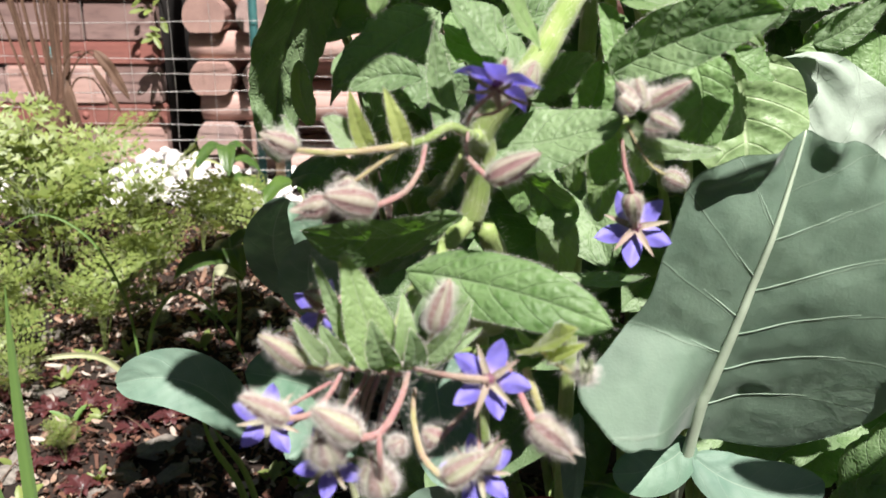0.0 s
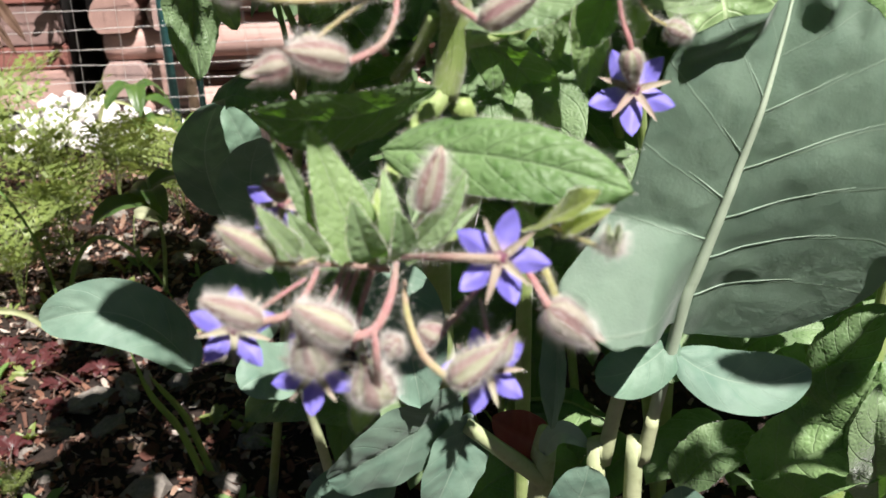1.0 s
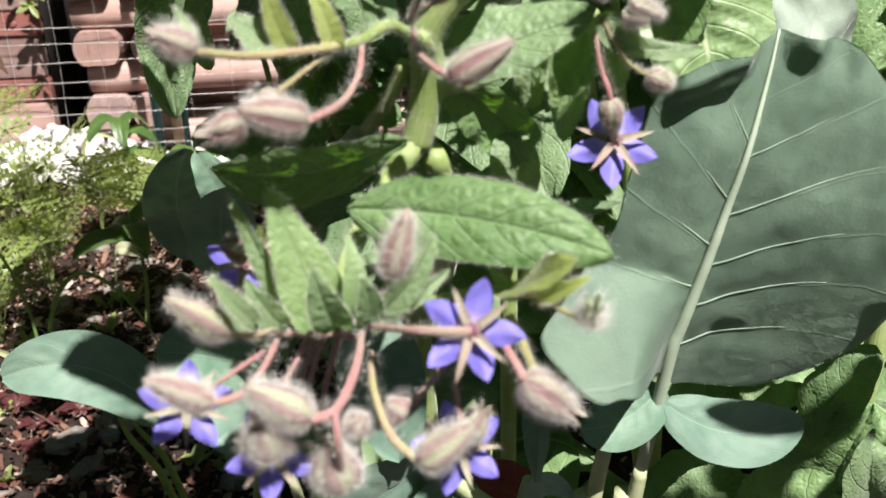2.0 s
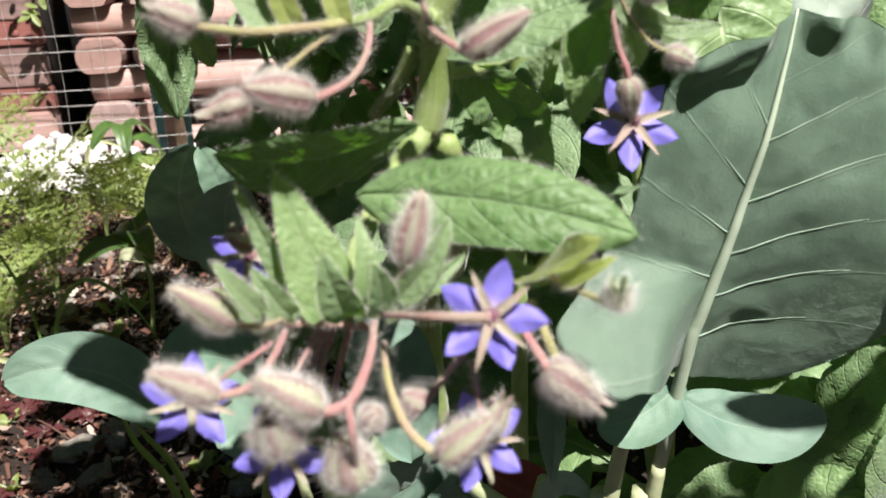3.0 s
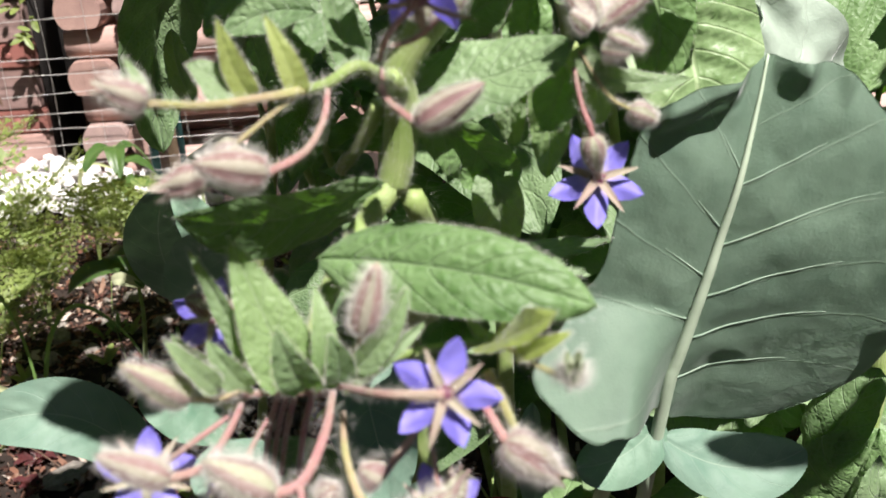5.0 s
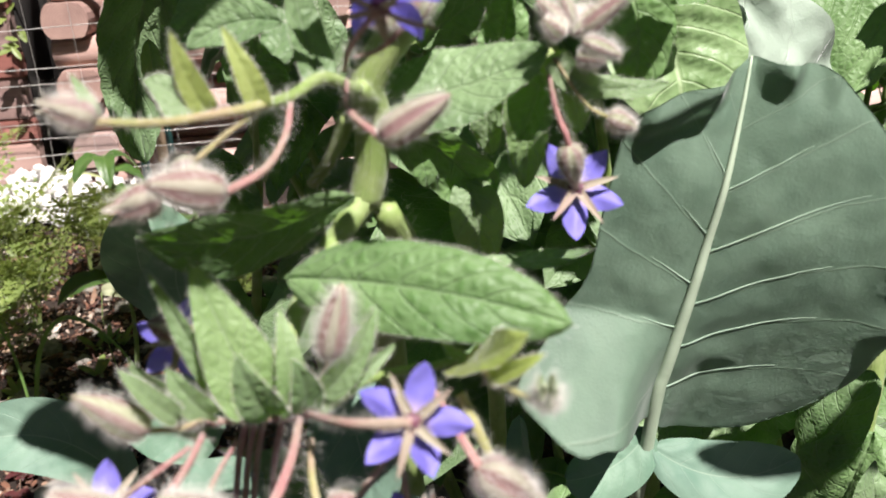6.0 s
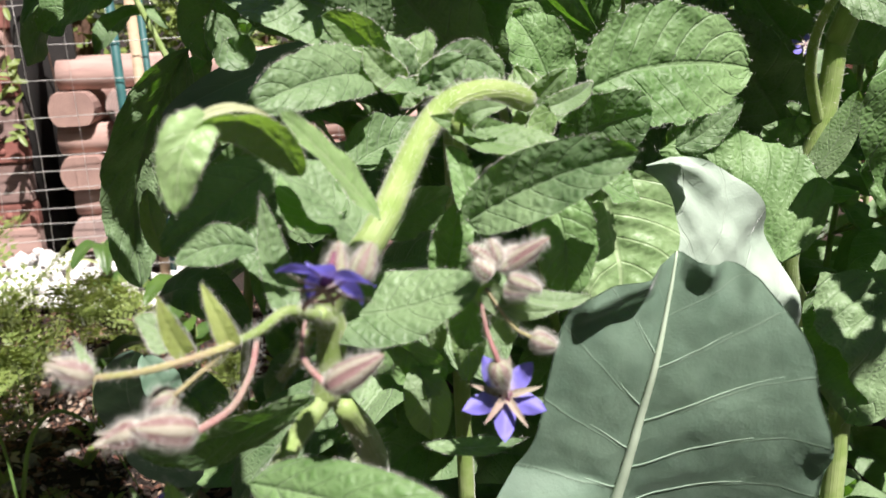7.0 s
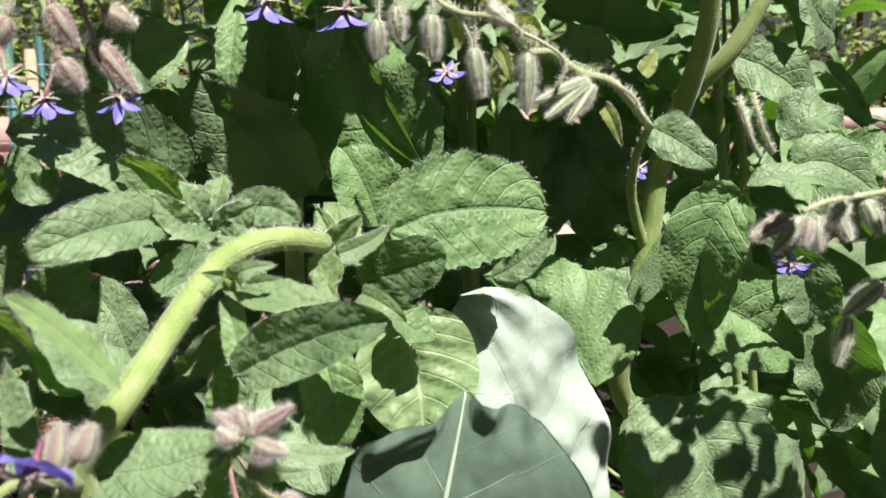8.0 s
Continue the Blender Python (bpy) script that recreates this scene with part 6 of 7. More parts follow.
leaf(borage, (0.0410, 0.3300, 0.5531), (0.0535, 0.3300, 0.5623), (0.0664, 0.3350, 0.5664), 0.0178, (0.29, -0.93, -0.21), seed=147, shape="ovate", fold=22, crinkle=0.06, wave=0.13, saw=0.07, curl=0.1, fringe=40)


# ---- borage behind, with hanging flowers ----
borage = empty("borage_plant", (0.10, 0.55, GROUND), "tall borage with large shaded leaves and hanging flowers", "borage plant", "borage plants")
stalk(borage, [(0.1000, 0.5500, -0.0300), (0.0915, 0.5000, 0.5666), (0.1040, 0.4800, 0.6233), (0.1123, 0.4600, 0.6764), (0.1167, 0.4400, 0.7206)], 0.0056, 0.0036, seed=148, hairs=120)
leaf(borage, (0.0442, 0.3500, 0.6175), (0.0231, 0.3420, 0.6339), (-0.0090, 0.3350, 0.6388), 0.0332, (0.31, -0.95, 0.11), seed=149, shape="ovate", fold=18, wave=0.08, crinkle=0.07, saw=0.06, rows=30, cols=18, curl=-0.16, fringe=40)
leaf(borage, (0.1012, 0.4550, 0.6001), (0.0697, 0.4500, 0.6288), (0.0480, 0.4500, 0.6579), 0.0564, (-0.32, -0.87, -0.37), seed=150, shape="ovate", fold=17, crinkle=0.06, wave=0.13, saw=0.07, curl=0.1, fringe=40)
leaf(borage, (0.1545, 0.4300, 0.6069), (0.1252, 0.4400, 0.6390), (0.1147, 0.4500, 0.6838), 0.0752, (-0.60, -0.79, -0.10), seed=151, shape="ovate", fold=14, wave=0.06, crinkle=0.06, rows=32, cols=18, saw=0.07, curl=0.22, fringe=40)
leaf(borage, (0.0807, 0.4600, 0.6307), (0.0791, 0.4550, 0.6604), (0.0828, 0.4550, 0.6864), 0.0296, (0.00, -1.00, -0.09), seed=152, shape="ovate", fold=23, crinkle=0.06, wave=0.13, saw=0.07, curl=-0.16, fringe=40)
leaf(borage, (0.0672, 0.3700, 0.6806), (0.0645, 0.3620, 0.6658), (0.0629, 0.3600, 0.6535), 0.0125, (-0.23, -0.90, 0.37), seed=153, shape="ovate", fold=22, crinkle=0.06, wave=0.13, saw=0.07, curl=0.1, fringe=40)
leaf(borage, (0.1087, 0.4000, 0.6807), (0.1027, 0.4030, 0.6692), (0.0969, 0.4050, 0.6540), 0.0148, (-0.44, -0.90, 0.03), seed=154, shape="ovate", fold=21, crinkle=0.05, wave=0.13, saw=0.07, curl=0.22, fringe=40)
leaf(borage, (0.1266, 0.4200, 0.5878), (0.1192, 0.4200, 0.6091), (0.1098, 0.4250, 0.6258), 0.0311, (0.10, -0.98, 0.17), seed=155, shape="ovate", fold=18, crinkle=0.07, saw=0.06, wave=0.13, curl=-0.16, fringe=40)
leaf(borage, (0.1556, 0.4400, 0.6600), (0.1463, 0.4420, 0.6547), (0.1439, 0.4450, 0.6386), 0.0190, (-0.13, -0.98, -0.16), seed=156, shape="ovate", fold=17, crinkle=0.07, wave=0.13, saw=0.07, curl=0.1, fringe=40)
leaf(borage, (-0.0118, 0.3600, 0.6323), (-0.0074, 0.3600, 0.6180), (-0.0012, 0.3600, 0.6239), 0.0184, (0.41, -0.75, 0.51), seed=157, shape="ovate", fold=22, crinkle=0.07, wave=0.13, saw=0.07, curl=0.22, fringe=40)
leaf(borage, (0.0037, 0.4200, 0.6604), (0.0266, 0.4200, 0.6650), (0.0456, 0.4200, 0.6744), 0.0335, (-0.06, -0.98, 0.18), seed=158, shape="ovate", fold=21, crinkle=0.07, wave=0.13, saw=0.07, curl=-0.16, fringe=40)
flower(borage, (0.0280, 0.3270, 0.6496), (0.15, 0.35, -0.9), 0.0078, 30, stem=[(0.0154, 0.3300, 0.6913), (0.0206, 0.3300, 0.6721)], seed=159, droop=-0.55)
flower(borage, (0.0058, 0.3260, 0.6490), (0.10, 0.3, -0.9), 0.0083, 0, stem=[(0.0100, 0.3300, 0.6877), (0.0108, 0.3300, 0.6668)], seed=160, droop=-0.55)
flower(borage, (-0.0038, 0.3200, 0.6562), (-0.15, 0.5, -0.8), 0.0079, 10, stem=[(-0.0016, 0.3300, 0.6875), (-0.0053, 0.3250, 0.6700)], seed=161, droop=-0.55)
bud(borage, (0.0214, 0.3280, 0.6676), (0.0342, 0.3270, 0.6504), 0.0080, stem=[(0.0154, 0.3300, 0.6913), (0.0185, 0.3300, 0.6774)], seed=162, hairs=160, hair_len=0.0026)
bud(borage, (0.0088, 0.3280, 0.6789), (0.0169, 0.3280, 0.6649), 0.0082, stem=[(0.0058, 0.3300, 0.6962)], seed=163, hairs=160, hair_len=0.0026)
bud(borage, (0.0111, 0.3260, 0.6622), (0.0170, 0.3260, 0.6515), 0.0072, stem=[(0.0092, 0.3280, 0.6737)], seed=164, hairs=130, hair_len=0.0026)
bud(borage, (0.0245, 0.3300, 0.6783), (0.0354, 0.3300, 0.6722), 0.0069, material=M_BUDG, stem=[(0.0170, 0.3300, 0.6913)], seed=165, hairs=130, hair_len=0.0026)
bud(borage, (-0.0024, 0.3250, 0.6751), (-0.0093, 0.3250, 0.6631), 0.0070, stem=[(0.0025, 0.3300, 0.6961)], seed=166, hairs=130)
flower(borage, (0.0775, 0.3600, 0.6824), (0.0, 0.3, -0.9), 0.0100, 15, stem=[(0.0787, 0.3700, 0.7052), (0.0776, 0.3650, 0.6925)], seed=167, droop=-0.55)
flower(borage, (0.1065, 0.3600, 0.6793), (0.05, 0.25, -0.95), 0.0110, 40, stem=[(0.1147, 0.3700, 0.7020), (0.1112, 0.3620, 0.6907)], seed=168, droop=-0.55)
bud(borage, (0.1181, 0.3550, 0.6770), (0.1178, 0.3550, 0.6620), 0.0060, material=M_BUDW, stem=[(0.1165, 0.3600, 0.6896), (0.1191, 0.3570, 0.6837)], stem_m=M_TWIG, seed=169, hairs=170, hair_len=0.0036, label="pale hairy hanging bud")
bud(borage, (0.1251, 0.3560, 0.6822), (0.1267, 0.3560, 0.6688), 0.0054, material=M_BUDW, stem=[(0.1234, 0.3600, 0.6948), (0.1261, 0.3570, 0.6889)], stem_m=M_TWIG, seed=170, hairs=170, hair_len=0.0036, label="pale hairy hanging bud")
bud(borage, (0.1385, 0.3560, 0.6793), (0.1395, 0.3570, 0.6611), 0.0068, material=M_BUDW, stem=[(0.1369, 0.3600, 0.6920), (0.1395, 0.3570, 0.6860)], stem_m=M_TWIG, seed=171, hairs=170, hair_len=0.0036, label="pale hairy hanging bud")
bud(borage, (0.1554, 0.3560, 0.6668), (0.1589, 0.3570, 0.6467), 0.0064, material=M_BUDW, stem=[(0.1537, 0.3600, 0.6797), (0.1563, 0.3570, 0.6736)], stem_m=M_TWIG, seed=172, hairs=170, hair_len=0.0036, label="pale hairy hanging bud")
bud(borage, (0.1773, 0.3560, 0.6653), (0.1775, 0.3570, 0.6405), 0.0068, material=M_BUDW, stem=[(0.1756, 0.3600, 0.6784), (0.1782, 0.3570, 0.6722)], stem_m=M_TWIG, seed=173, hairs=170, hair_len=0.0036, label="pale hairy hanging bud")
bud(borage, (0.1608, 0.3580, 0.6828), (0.1711, 0.3580, 0.6755), 0.0050, material=M_BUDW, stem=[(0.1586, 0.3600, 0.6955), (0.1612, 0.3570, 0.6894)], stem_m=M_TWIG, seed=174, hairs=170, hair_len=0.0036, label="pale hairy hanging bud")
stalk(borage, [(0.1358, 0.3600, 0.6971), (0.1408, 0.3580, 0.6857), (0.1502, 0.3560, 0.6800), (0.1628, 0.3570, 0.6785), (0.1711, 0.3580, 0.6744), (0.1773, 0.3590, 0.6654), (0.1883, 0.3600, 0.6654), (0.2016, 0.3630, 0.6574), (0.2165, 0.3660, 0.6539), (0.2298, 0.3750, 0.6450), (0.2516, 0.4000, 0.6323)], 0.0009, 0.0020, material=M_TWIG, seed=175, hairs=320, hair_len=0.0034, steps=40)
stalk(borage, [(0.1369, 0.3600, 0.6930), (0.1474, 0.3580, 0.6826), (0.1534, 0.3570, 0.6721), (0.1556, 0.3570, 0.6658)], 0.0006, 0.0007, material=M_TWIG, seed=176, hairs=90, hair_len=0.003)
stalk(borage, [(0.1651, 0.3570, 0.6781), (0.1728, 0.3560, 0.6747), (0.1751, 0.3560, 0.6700), (0.1776, 0.3570, 0.6647)], 0.0007, 0.0007, material=M_TWIG, seed=177, hairs=90, hair_len=0.003)
stalk(borage, [(0.1711, 0.3580, 0.6744), (0.1819, 0.3520, 0.6688), (0.1906, 0.3500, 0.6613), (0.1873, 0.3500, 0.6505)], 0.0007, 0.0007, material=M_TWIG, seed=178, hairs=90, hair_len=0.003)
stalk(borage, [(0.2165, 0.3660, 0.6539), (0.2241, 0.3600, 0.6477), (0.2282, 0.3600, 0.6396)], 0.0007, 0.0007, material=M_TWIG, seed=179, hairs=90, hair_len=0.003)
leaf(borage, (0.1145, 0.4350, 0.6791), (0.1284, 0.4320, 0.6523), (0.1470, 0.4200, 0.6175), 0.0126, (-0.50, -0.60, -0.62), material=M_BORAGE, seed=180, shape="lance", fold=17, crinkle=0.04, saw=0.1, label="yellow-green leaf lit from behind")
leaf(borage, (0.1212, 0.4300, 0.6382), (0.1313, 0.4280, 0.6264), (0.1444, 0.4200, 0.6163), 0.0106, (-0.50, -0.60, -0.62), material=M_BORAGE, seed=181, shape="lance", fold=22, crinkle=0.04, saw=0.1)
leaf(borage, (0.2118, 0.3600, 0.6433), (0.2144, 0.3570, 0.6377), (0.2185, 0.3570, 0.6277), 0.0060, (-0.52, -0.85, -0.06), material=M_LIME, seed=182, shape="bract", fold=15, name="bract", fringe=50)
leaf(borage, (0.1741, 0.3600, 0.6745), (0.1777, 0.3570, 0.6765), (0.1833, 0.3550, 0.6717), 0.0088, (-0.51, -0.84, -0.18), material=M_LIME, seed=183, shape="bract", fold=15, name="bract", fringe=50)
leaf(borage, (0.1666, 0.3620, 0.6681), (0.1695, 0.3600, 0.6615), (0.1720, 0.3600, 0.6527), 0.0058, (-0.45, -0.89, -0.04), material=M_LIME, seed=184, shape="bract", fold=15, name="bract", fringe=50)
leaf(borage, (0.2463, 0.4000, 0.6568), (0.2503, 0.4000, 0.6619), (0.2528, 0.4000, 0.6682), 0.0078, (-0.19, -0.98, 0.11), material=M_LIME, seed=185, shape="bract", fold=15, name="bract", fringe=50)
leaf(borage, (0.1478, 0.3600, 0.6786), (0.1505, 0.3600, 0.6722), (0.1496, 0.3600, 0.6658), 0.0057, (-0.40, -0.91, -0.06), material=M_LIME, seed=186, shape="bract", fold=15, name="bract", fringe=50)
bud(borage, (0.2041, 0.3600, 0.6547), (0.1788, 0.3520, 0.6462), 0.0043, material=M_BUDW, seed=187, hairs=90, hair_len=0.003)
bud(borage, (0.2054, 0.3600, 0.6536), (0.1829, 0.3520, 0.6391), 0.0043, material=M_BUDW, seed=188, hairs=90, hair_len=0.003)
bud(borage, (0.2066, 0.3600, 0.6524), (0.1937, 0.3550, 0.6366), 0.0044, material=M_BUDW, seed=189, hairs=90, hair_len=0.003)
bud(borage, (0.2075, 0.3620, 0.6524), (0.1997, 0.3570, 0.6402), 0.0044, material=M_BUDW, seed=190, hairs=90, hair_len=0.003)
bud(borage, (0.2062, 0.3620, 0.6547), (0.1841, 0.3570, 0.6420), 0.0044, material=M_BUDW, seed=191, hairs=90, hair_len=0.003)
flower(borage, (0.1570, 0.4100, 0.6573), (0.2, 0.5, -0.6), 0.0086, 15, seed=192)


# ---- borage to the right ----
borage = empty("borage_plant", (0.33, 0.50, GROUND), "tall borage with thick hairy stems and dappled leaves", "borage plant", "borage plants")
stalk(borage, [(0.3000, 0.5000, -0.0300), (0.3458, 0.5200, 0.3679), (0.2996, 0.5000, 0.4431), (0.2743, 0.4750, 0.4825), (0.2798, 0.4680, 0.5375), (0.2857, 0.4650, 0.5671), (0.2865, 0.4600, 0.6085)], 0.0075, 0.0055, seed=193, hairs=180, sides=12)
stalk(borage, [(0.2831, 0.4660, 0.5606), (0.2670, 0.4500, 0.5920), (0.2591, 0.4300, 0.6150), (0.2516, 0.4000, 0.6323)], 0.0035, 0.0017, seed=194, hairs=90)
stalk(borage, [(0.2866, 0.4600, 0.6055), (0.2865, 0.4200, 0.6661), (0.2818, 0.4000, 0.7046)], 0.0062, 0.0041, seed=195, hairs=140, sides=12)
stalk(borage, [(0.2861, 0.4400, 0.6425), (0.3017, 0.4200, 0.6661), (0.3202, 0.4100, 0.7040)], 0.0052, 0.0040, seed=196, hairs=120, sides=12)
leaf(borage, (0.2253, 0.3950, 0.5085), (0.2116, 0.4100, 0.5313), (0.1799, 0.4300, 0.5588), 0.0780, (-0.10, -0.85, 0.50), material=M_BORAGE, seed=197, shape="ovate", fold=16, wave=0.08, crinkle=0.04, quilt=0.08, saw=0.06, fringe=70, rows=32, cols=18, wide=0.08)
leaf(borage, (0.2873, 0.4680, 0.5632), (0.2716, 0.4700, 0.5506), (0.2564, 0.4750, 0.5602), 0.0478, (-0.22, -0.98, -0.02), seed=198, shape="ovate", fold=15, crinkle=0.08, saw=0.05, wave=0.13, curl=0.1, fringe=40)
leaf(borage, (0.2803, 0.4650, 0.5350), (0.2666, 0.4600, 0.5208), (0.2538, 0.4600, 0.4987), 0.0284, (-0.71, -0.42, 0.57), seed=199, shape="ovate", fold=22, crinkle=0.07, wave=0.13, saw=0.07, curl=0.22, fringe=40)
leaf(borage, (0.2788, 0.3650, 0.6055), (0.2642, 0.3680, 0.5803), (0.2763, 0.3800, 0.5368), 0.0377, (-0.56, -0.82, -0.16), seed=200, shape="ovate", fold=19, crinkle=0.08, saw=0.06, fringe=60, wave=0.13, curl=-0.16)
leaf(borage, (0.2671, 0.4000, 0.5488), (0.3044, 0.4000, 0.5378), (0.3416, 0.4000, 0.5113), 0.0535, (0.10, -0.98, 0.19), seed=201, shape="ovate", fold=20, wave=0.06, crinkle=0.08, quilt=0.09, saw=0.06, curl=0.1, fringe=40)
leaf(borage, (0.2568, 0.4120, 0.6316), (0.2688, 0.4050, 0.6251), (0.2869, 0.4000, 0.6122), 0.0255, (-0.13, -0.92, 0.36), seed=202, shape="ovate", fold=21, crinkle=0.06, wave=0.13, saw=0.07, curl=0.22, fringe=40)
leaf(borage, (0.2718, 0.3900, 0.5022), (0.2760, 0.3750, 0.4795), (0.2873, 0.3650, 0.4350), 0.0790, (-0.05, -0.80, 0.60), seed=203, shape="cordate", fold=10, crinkle=0.07, wave=0.10, saw=0.05, curl=0.12, fringe=60, rows=34, cols=20)
leaf(borage, (0.3502, 0.4000, 0.4088), (0.3171, 0.3850, 0.4495), (0.2933, 0.3800, 0.4784), 0.0627, (0.48, -0.87, 0.14), seed=204, shape="ovate", fold=6, wave=0.06, crinkle=0.05, rows=30, cols=18, saw=0.05, curl=0.1, fringe=40)
leaf(borage, (0.2642, 0.4200, 0.4924), (0.2581, 0.3800, 0.4646), (0.2485, 0.3700, 0.4387), 0.0463, (-0.33, -0.64, 0.69), seed=205, shape="ovate", fold=20, crinkle=0.05, wave=0.13, saw=0.07, curl=0.22, fringe=40)
leaf(borage, (0.3748, 0.4400, 0.5288), (0.3883, 0.4300, 0.4978), (0.3848, 0.4300, 0.4578), 0.0507, (-0.76, -0.65, -0.02), seed=206, shape="ovate", fold=21, crinkle=0.06, wave=0.13, saw=0.07, curl=-0.16, fringe=40)
leaf(borage, (0.3227, 0.4500, 0.6653), (0.3403, 0.4400, 0.6564), (0.3652, 0.4400, 0.6385), 0.0356, (-0.04, -0.96, 0.29), seed=207, shape="ovate", fold=18, crinkle=0.06, wave=0.13, saw=0.07, curl=0.1, fringe=40)
leaf(borage, (0.4194, 0.5000, 0.6796), (0.3999, 0.4900, 0.6887), (0.3910, 0.4900, 0.7045), 0.0364, (0.39, -0.92, 0.07), seed=208, shape="ovate", fold=17, crinkle=0.06, wave=0.13, saw=0.07, curl=0.22, fringe=40)
leaf(borage, (0.3363, 0.4200, 0.6226), (0.3480, 0.4150, 0.6340), (0.3618, 0.4150, 0.6252), 0.0313, (-0.20, -0.58, 0.79), seed=209, shape="ovate", fold=18, crinkle=0.05, wave=0.13, saw=0.07, curl=-0.16, fringe=40)
leaf(borage, (0.2907, 0.3800, 0.6058), (0.3102, 0.3750, 0.6109), (0.3365, 0.3700, 0.6042), 0.0155, (-0.10, -0.60, 0.80), seed=210, shape="lance", fold=17, crinkle=0.05, wave=0.13, saw=0.07, curl=0.1, fringe=40)
leaf(borage, (0.3202, 0.3900, 0.6117), (0.3377, 0.3850, 0.6144), (0.3631, 0.3800, 0.5980), 0.0294, (-0.11, -0.93, 0.34), seed=211, shape="ovate", fold=22, crinkle=0.06, wave=0.13, saw=0.07, curl=0.22, fringe=40)
leaf(borage, (0.3271, 0.4000, 0.5711), (0.3382, 0.3950, 0.5486), (0.3367, 0.3950, 0.5282), 0.0310, (-0.43, -0.90, 0.01), seed=212, shape="ovate", fold=21, crinkle=0.06, wave=0.13, saw=0.07, curl=-0.16, fringe=40)
leaf(borage, (0.3912, 0.4200, 0.5703), (0.3747, 0.4200, 0.5982), (0.3921, 0.4200, 0.6272), 0.0355, (-0.61, -0.79, 0.01), seed=213, shape="ovate", fold=20, crinkle=0.06, wave=0.13, saw=0.07, curl=0.1, fringe=40)
leaf(borage, (0.2278, 0.4500, 0.6654), (0.2398, 0.4500, 0.6710), (0.2493, 0.4500, 0.6626), 0.0229, (0.04, -0.95, 0.32), seed=214, shape="ovate", fold=19, crinkle=0.06, wave=0.13, saw=0.07, curl=0.22, fringe=40)
leaf(borage, (0.3582, 0.6000, 0.6875), (0.2995, 0.5800, 0.6898), (0.2567, 0.5700, 0.6993), 0.0410, (0.30, -0.79, 0.54), seed=215, shape="ovate", fold=18, crinkle=0.05, wave=0.13, saw=0.07, curl=-0.16, fringe=40)
stalk(borage, [(0.3553, 0.3500, 0.6073), (0.3259, 0.3450, 0.6052), (0.3058, 0.3400, 0.6042), (0.2914, 0.3380, 0.6003)], 0.0014, 0.0011, material=M_TWIG, seed=216, hairs=160, hair_len=0.0034)
bud(borage, (0.2850, 0.3380, 0.5982), (0.2650, 0.3340, 0.5903), 0.0067, material=M_BUDG, seed=217, hairs=150, hair_len=0.0036)
bud(borage, (0.2916, 0.3380, 0.5979), (0.2764, 0.3350, 0.5837), 0.0064, material=M_BUDW, seed=218, hairs=150, hair_len=0.0036)
bud(borage, (0.2943, 0.3380, 0.5978), (0.2892, 0.3330, 0.5859), 0.0067, material=M_BUDG, seed=219, hairs=150, hair_len=0.0036)
bud(borage, (0.3059, 0.3400, 0.6030), (0.3132, 0.3350, 0.5867), 0.0065, material=M_BUDW, seed=220, hairs=150, hair_len=0.0036)
bud(borage, (0.3140, 0.3400, 0.6027), (0.3011, 0.3360, 0.5943), 0.0060, material=M_BUDW, seed=221, hairs=150, hair_len=0.0036)
bud(borage, (0.2996, 0.3400, 0.5985), (0.3003, 0.3370, 0.5821), 0.0059, material=M_BUDW, seed=222, hairs=150, hair_len=0.0036)
bud(borage, (0.3237, 0.3420, 0.6033), (0.3305, 0.3380, 0.5878), 0.0066, material=M_BUDW, seed=223, hairs=150, hair_len=0.0036)
bud(borage, (0.3509, 0.3600, 0.5617), (0.3277, 0.3550, 0.5485), 0.0095, material=M_BUDW, seed=224, hairs=150, hair_len=0.0036)
bud(borage, (0.3345, 0.3600, 0.5466), (0.3309, 0.3600, 0.5224), 0.0075, material=M_BUDW, seed=225, hairs=150, hair_len=0.0036)
flower(borage, (0.2880, 0.3380, 0.5777), (0.1, 0.3, -0.9), 0.0095, 15, seed=226)
stalk(borage, [(0.2936, 0.3950, 0.6457), (0.2934, 0.3900, 0.6381), (0.2970, 0.3900, 0.6290), (0.3062, 0.3950, 0.6178)], 0.0011, 0.0011, material=M_TWIG, seed=227, hairs=160, hair_len=0.0034)
stalk(borage, [(0.3005, 0.3950, 0.6472), (0.3003, 0.3900, 0.6396), (0.3039, 0.3900, 0.6304), (0.3133, 0.3950, 0.6192)], 0.0011, 0.0011, material=M_TWIG, seed=228, hairs=160, hair_len=0.0034)
flower(borage, (0.3033, 0.5200, 0.5988), (0.2, 0.6, -0.5), 0.0090, 15, seed=229)
leaf(borage, (0.2724, 0.4600, 0.5295), (0.2868, 0.4550, 0.5534), (0.2941, 0.4500, 0.5796), 0.0177, (-0.56, -0.83, 0.08), material=M_BRACT, seed=230, shape="ovate", fold=20)
leaf(borage, (0.1925, 0.4500, 0.5575), (0.2056, 0.4400, 0.5664), (0.2182, 0.4400, 0.5794), 0.0249, (-0.33, -0.94, -0.04), seed=231, shape="ovate", fold=22, crinkle=0.08, quilt=0.09, saw=0.05, wave=0.13, curl=0.1, fringe=40)
leaf(borage, (0.2509, 0.4200, 0.2552), (0.2496, 0.4000, 0.3007), (0.2620, 0.4000, 0.3387), 0.0647, (-0.79, -0.61, -0.04), seed=232, shape="ovate", fold=17, crinkle=0.08, saw=0.05, wave=0.13, curl=0.22, fringe=40)
leaf(borage, (0.2170, 0.4200, 0.2507), (0.2395, 0.4000, 0.2831), (0.2858, 0.4000, 0.2821), 0.0530, (-0.48, -0.48, 0.73), seed=233, shape="ovate", fold=16, crinkle=0.08, saw=0.05, wave=0.13, curl=-0.16, fringe=40)
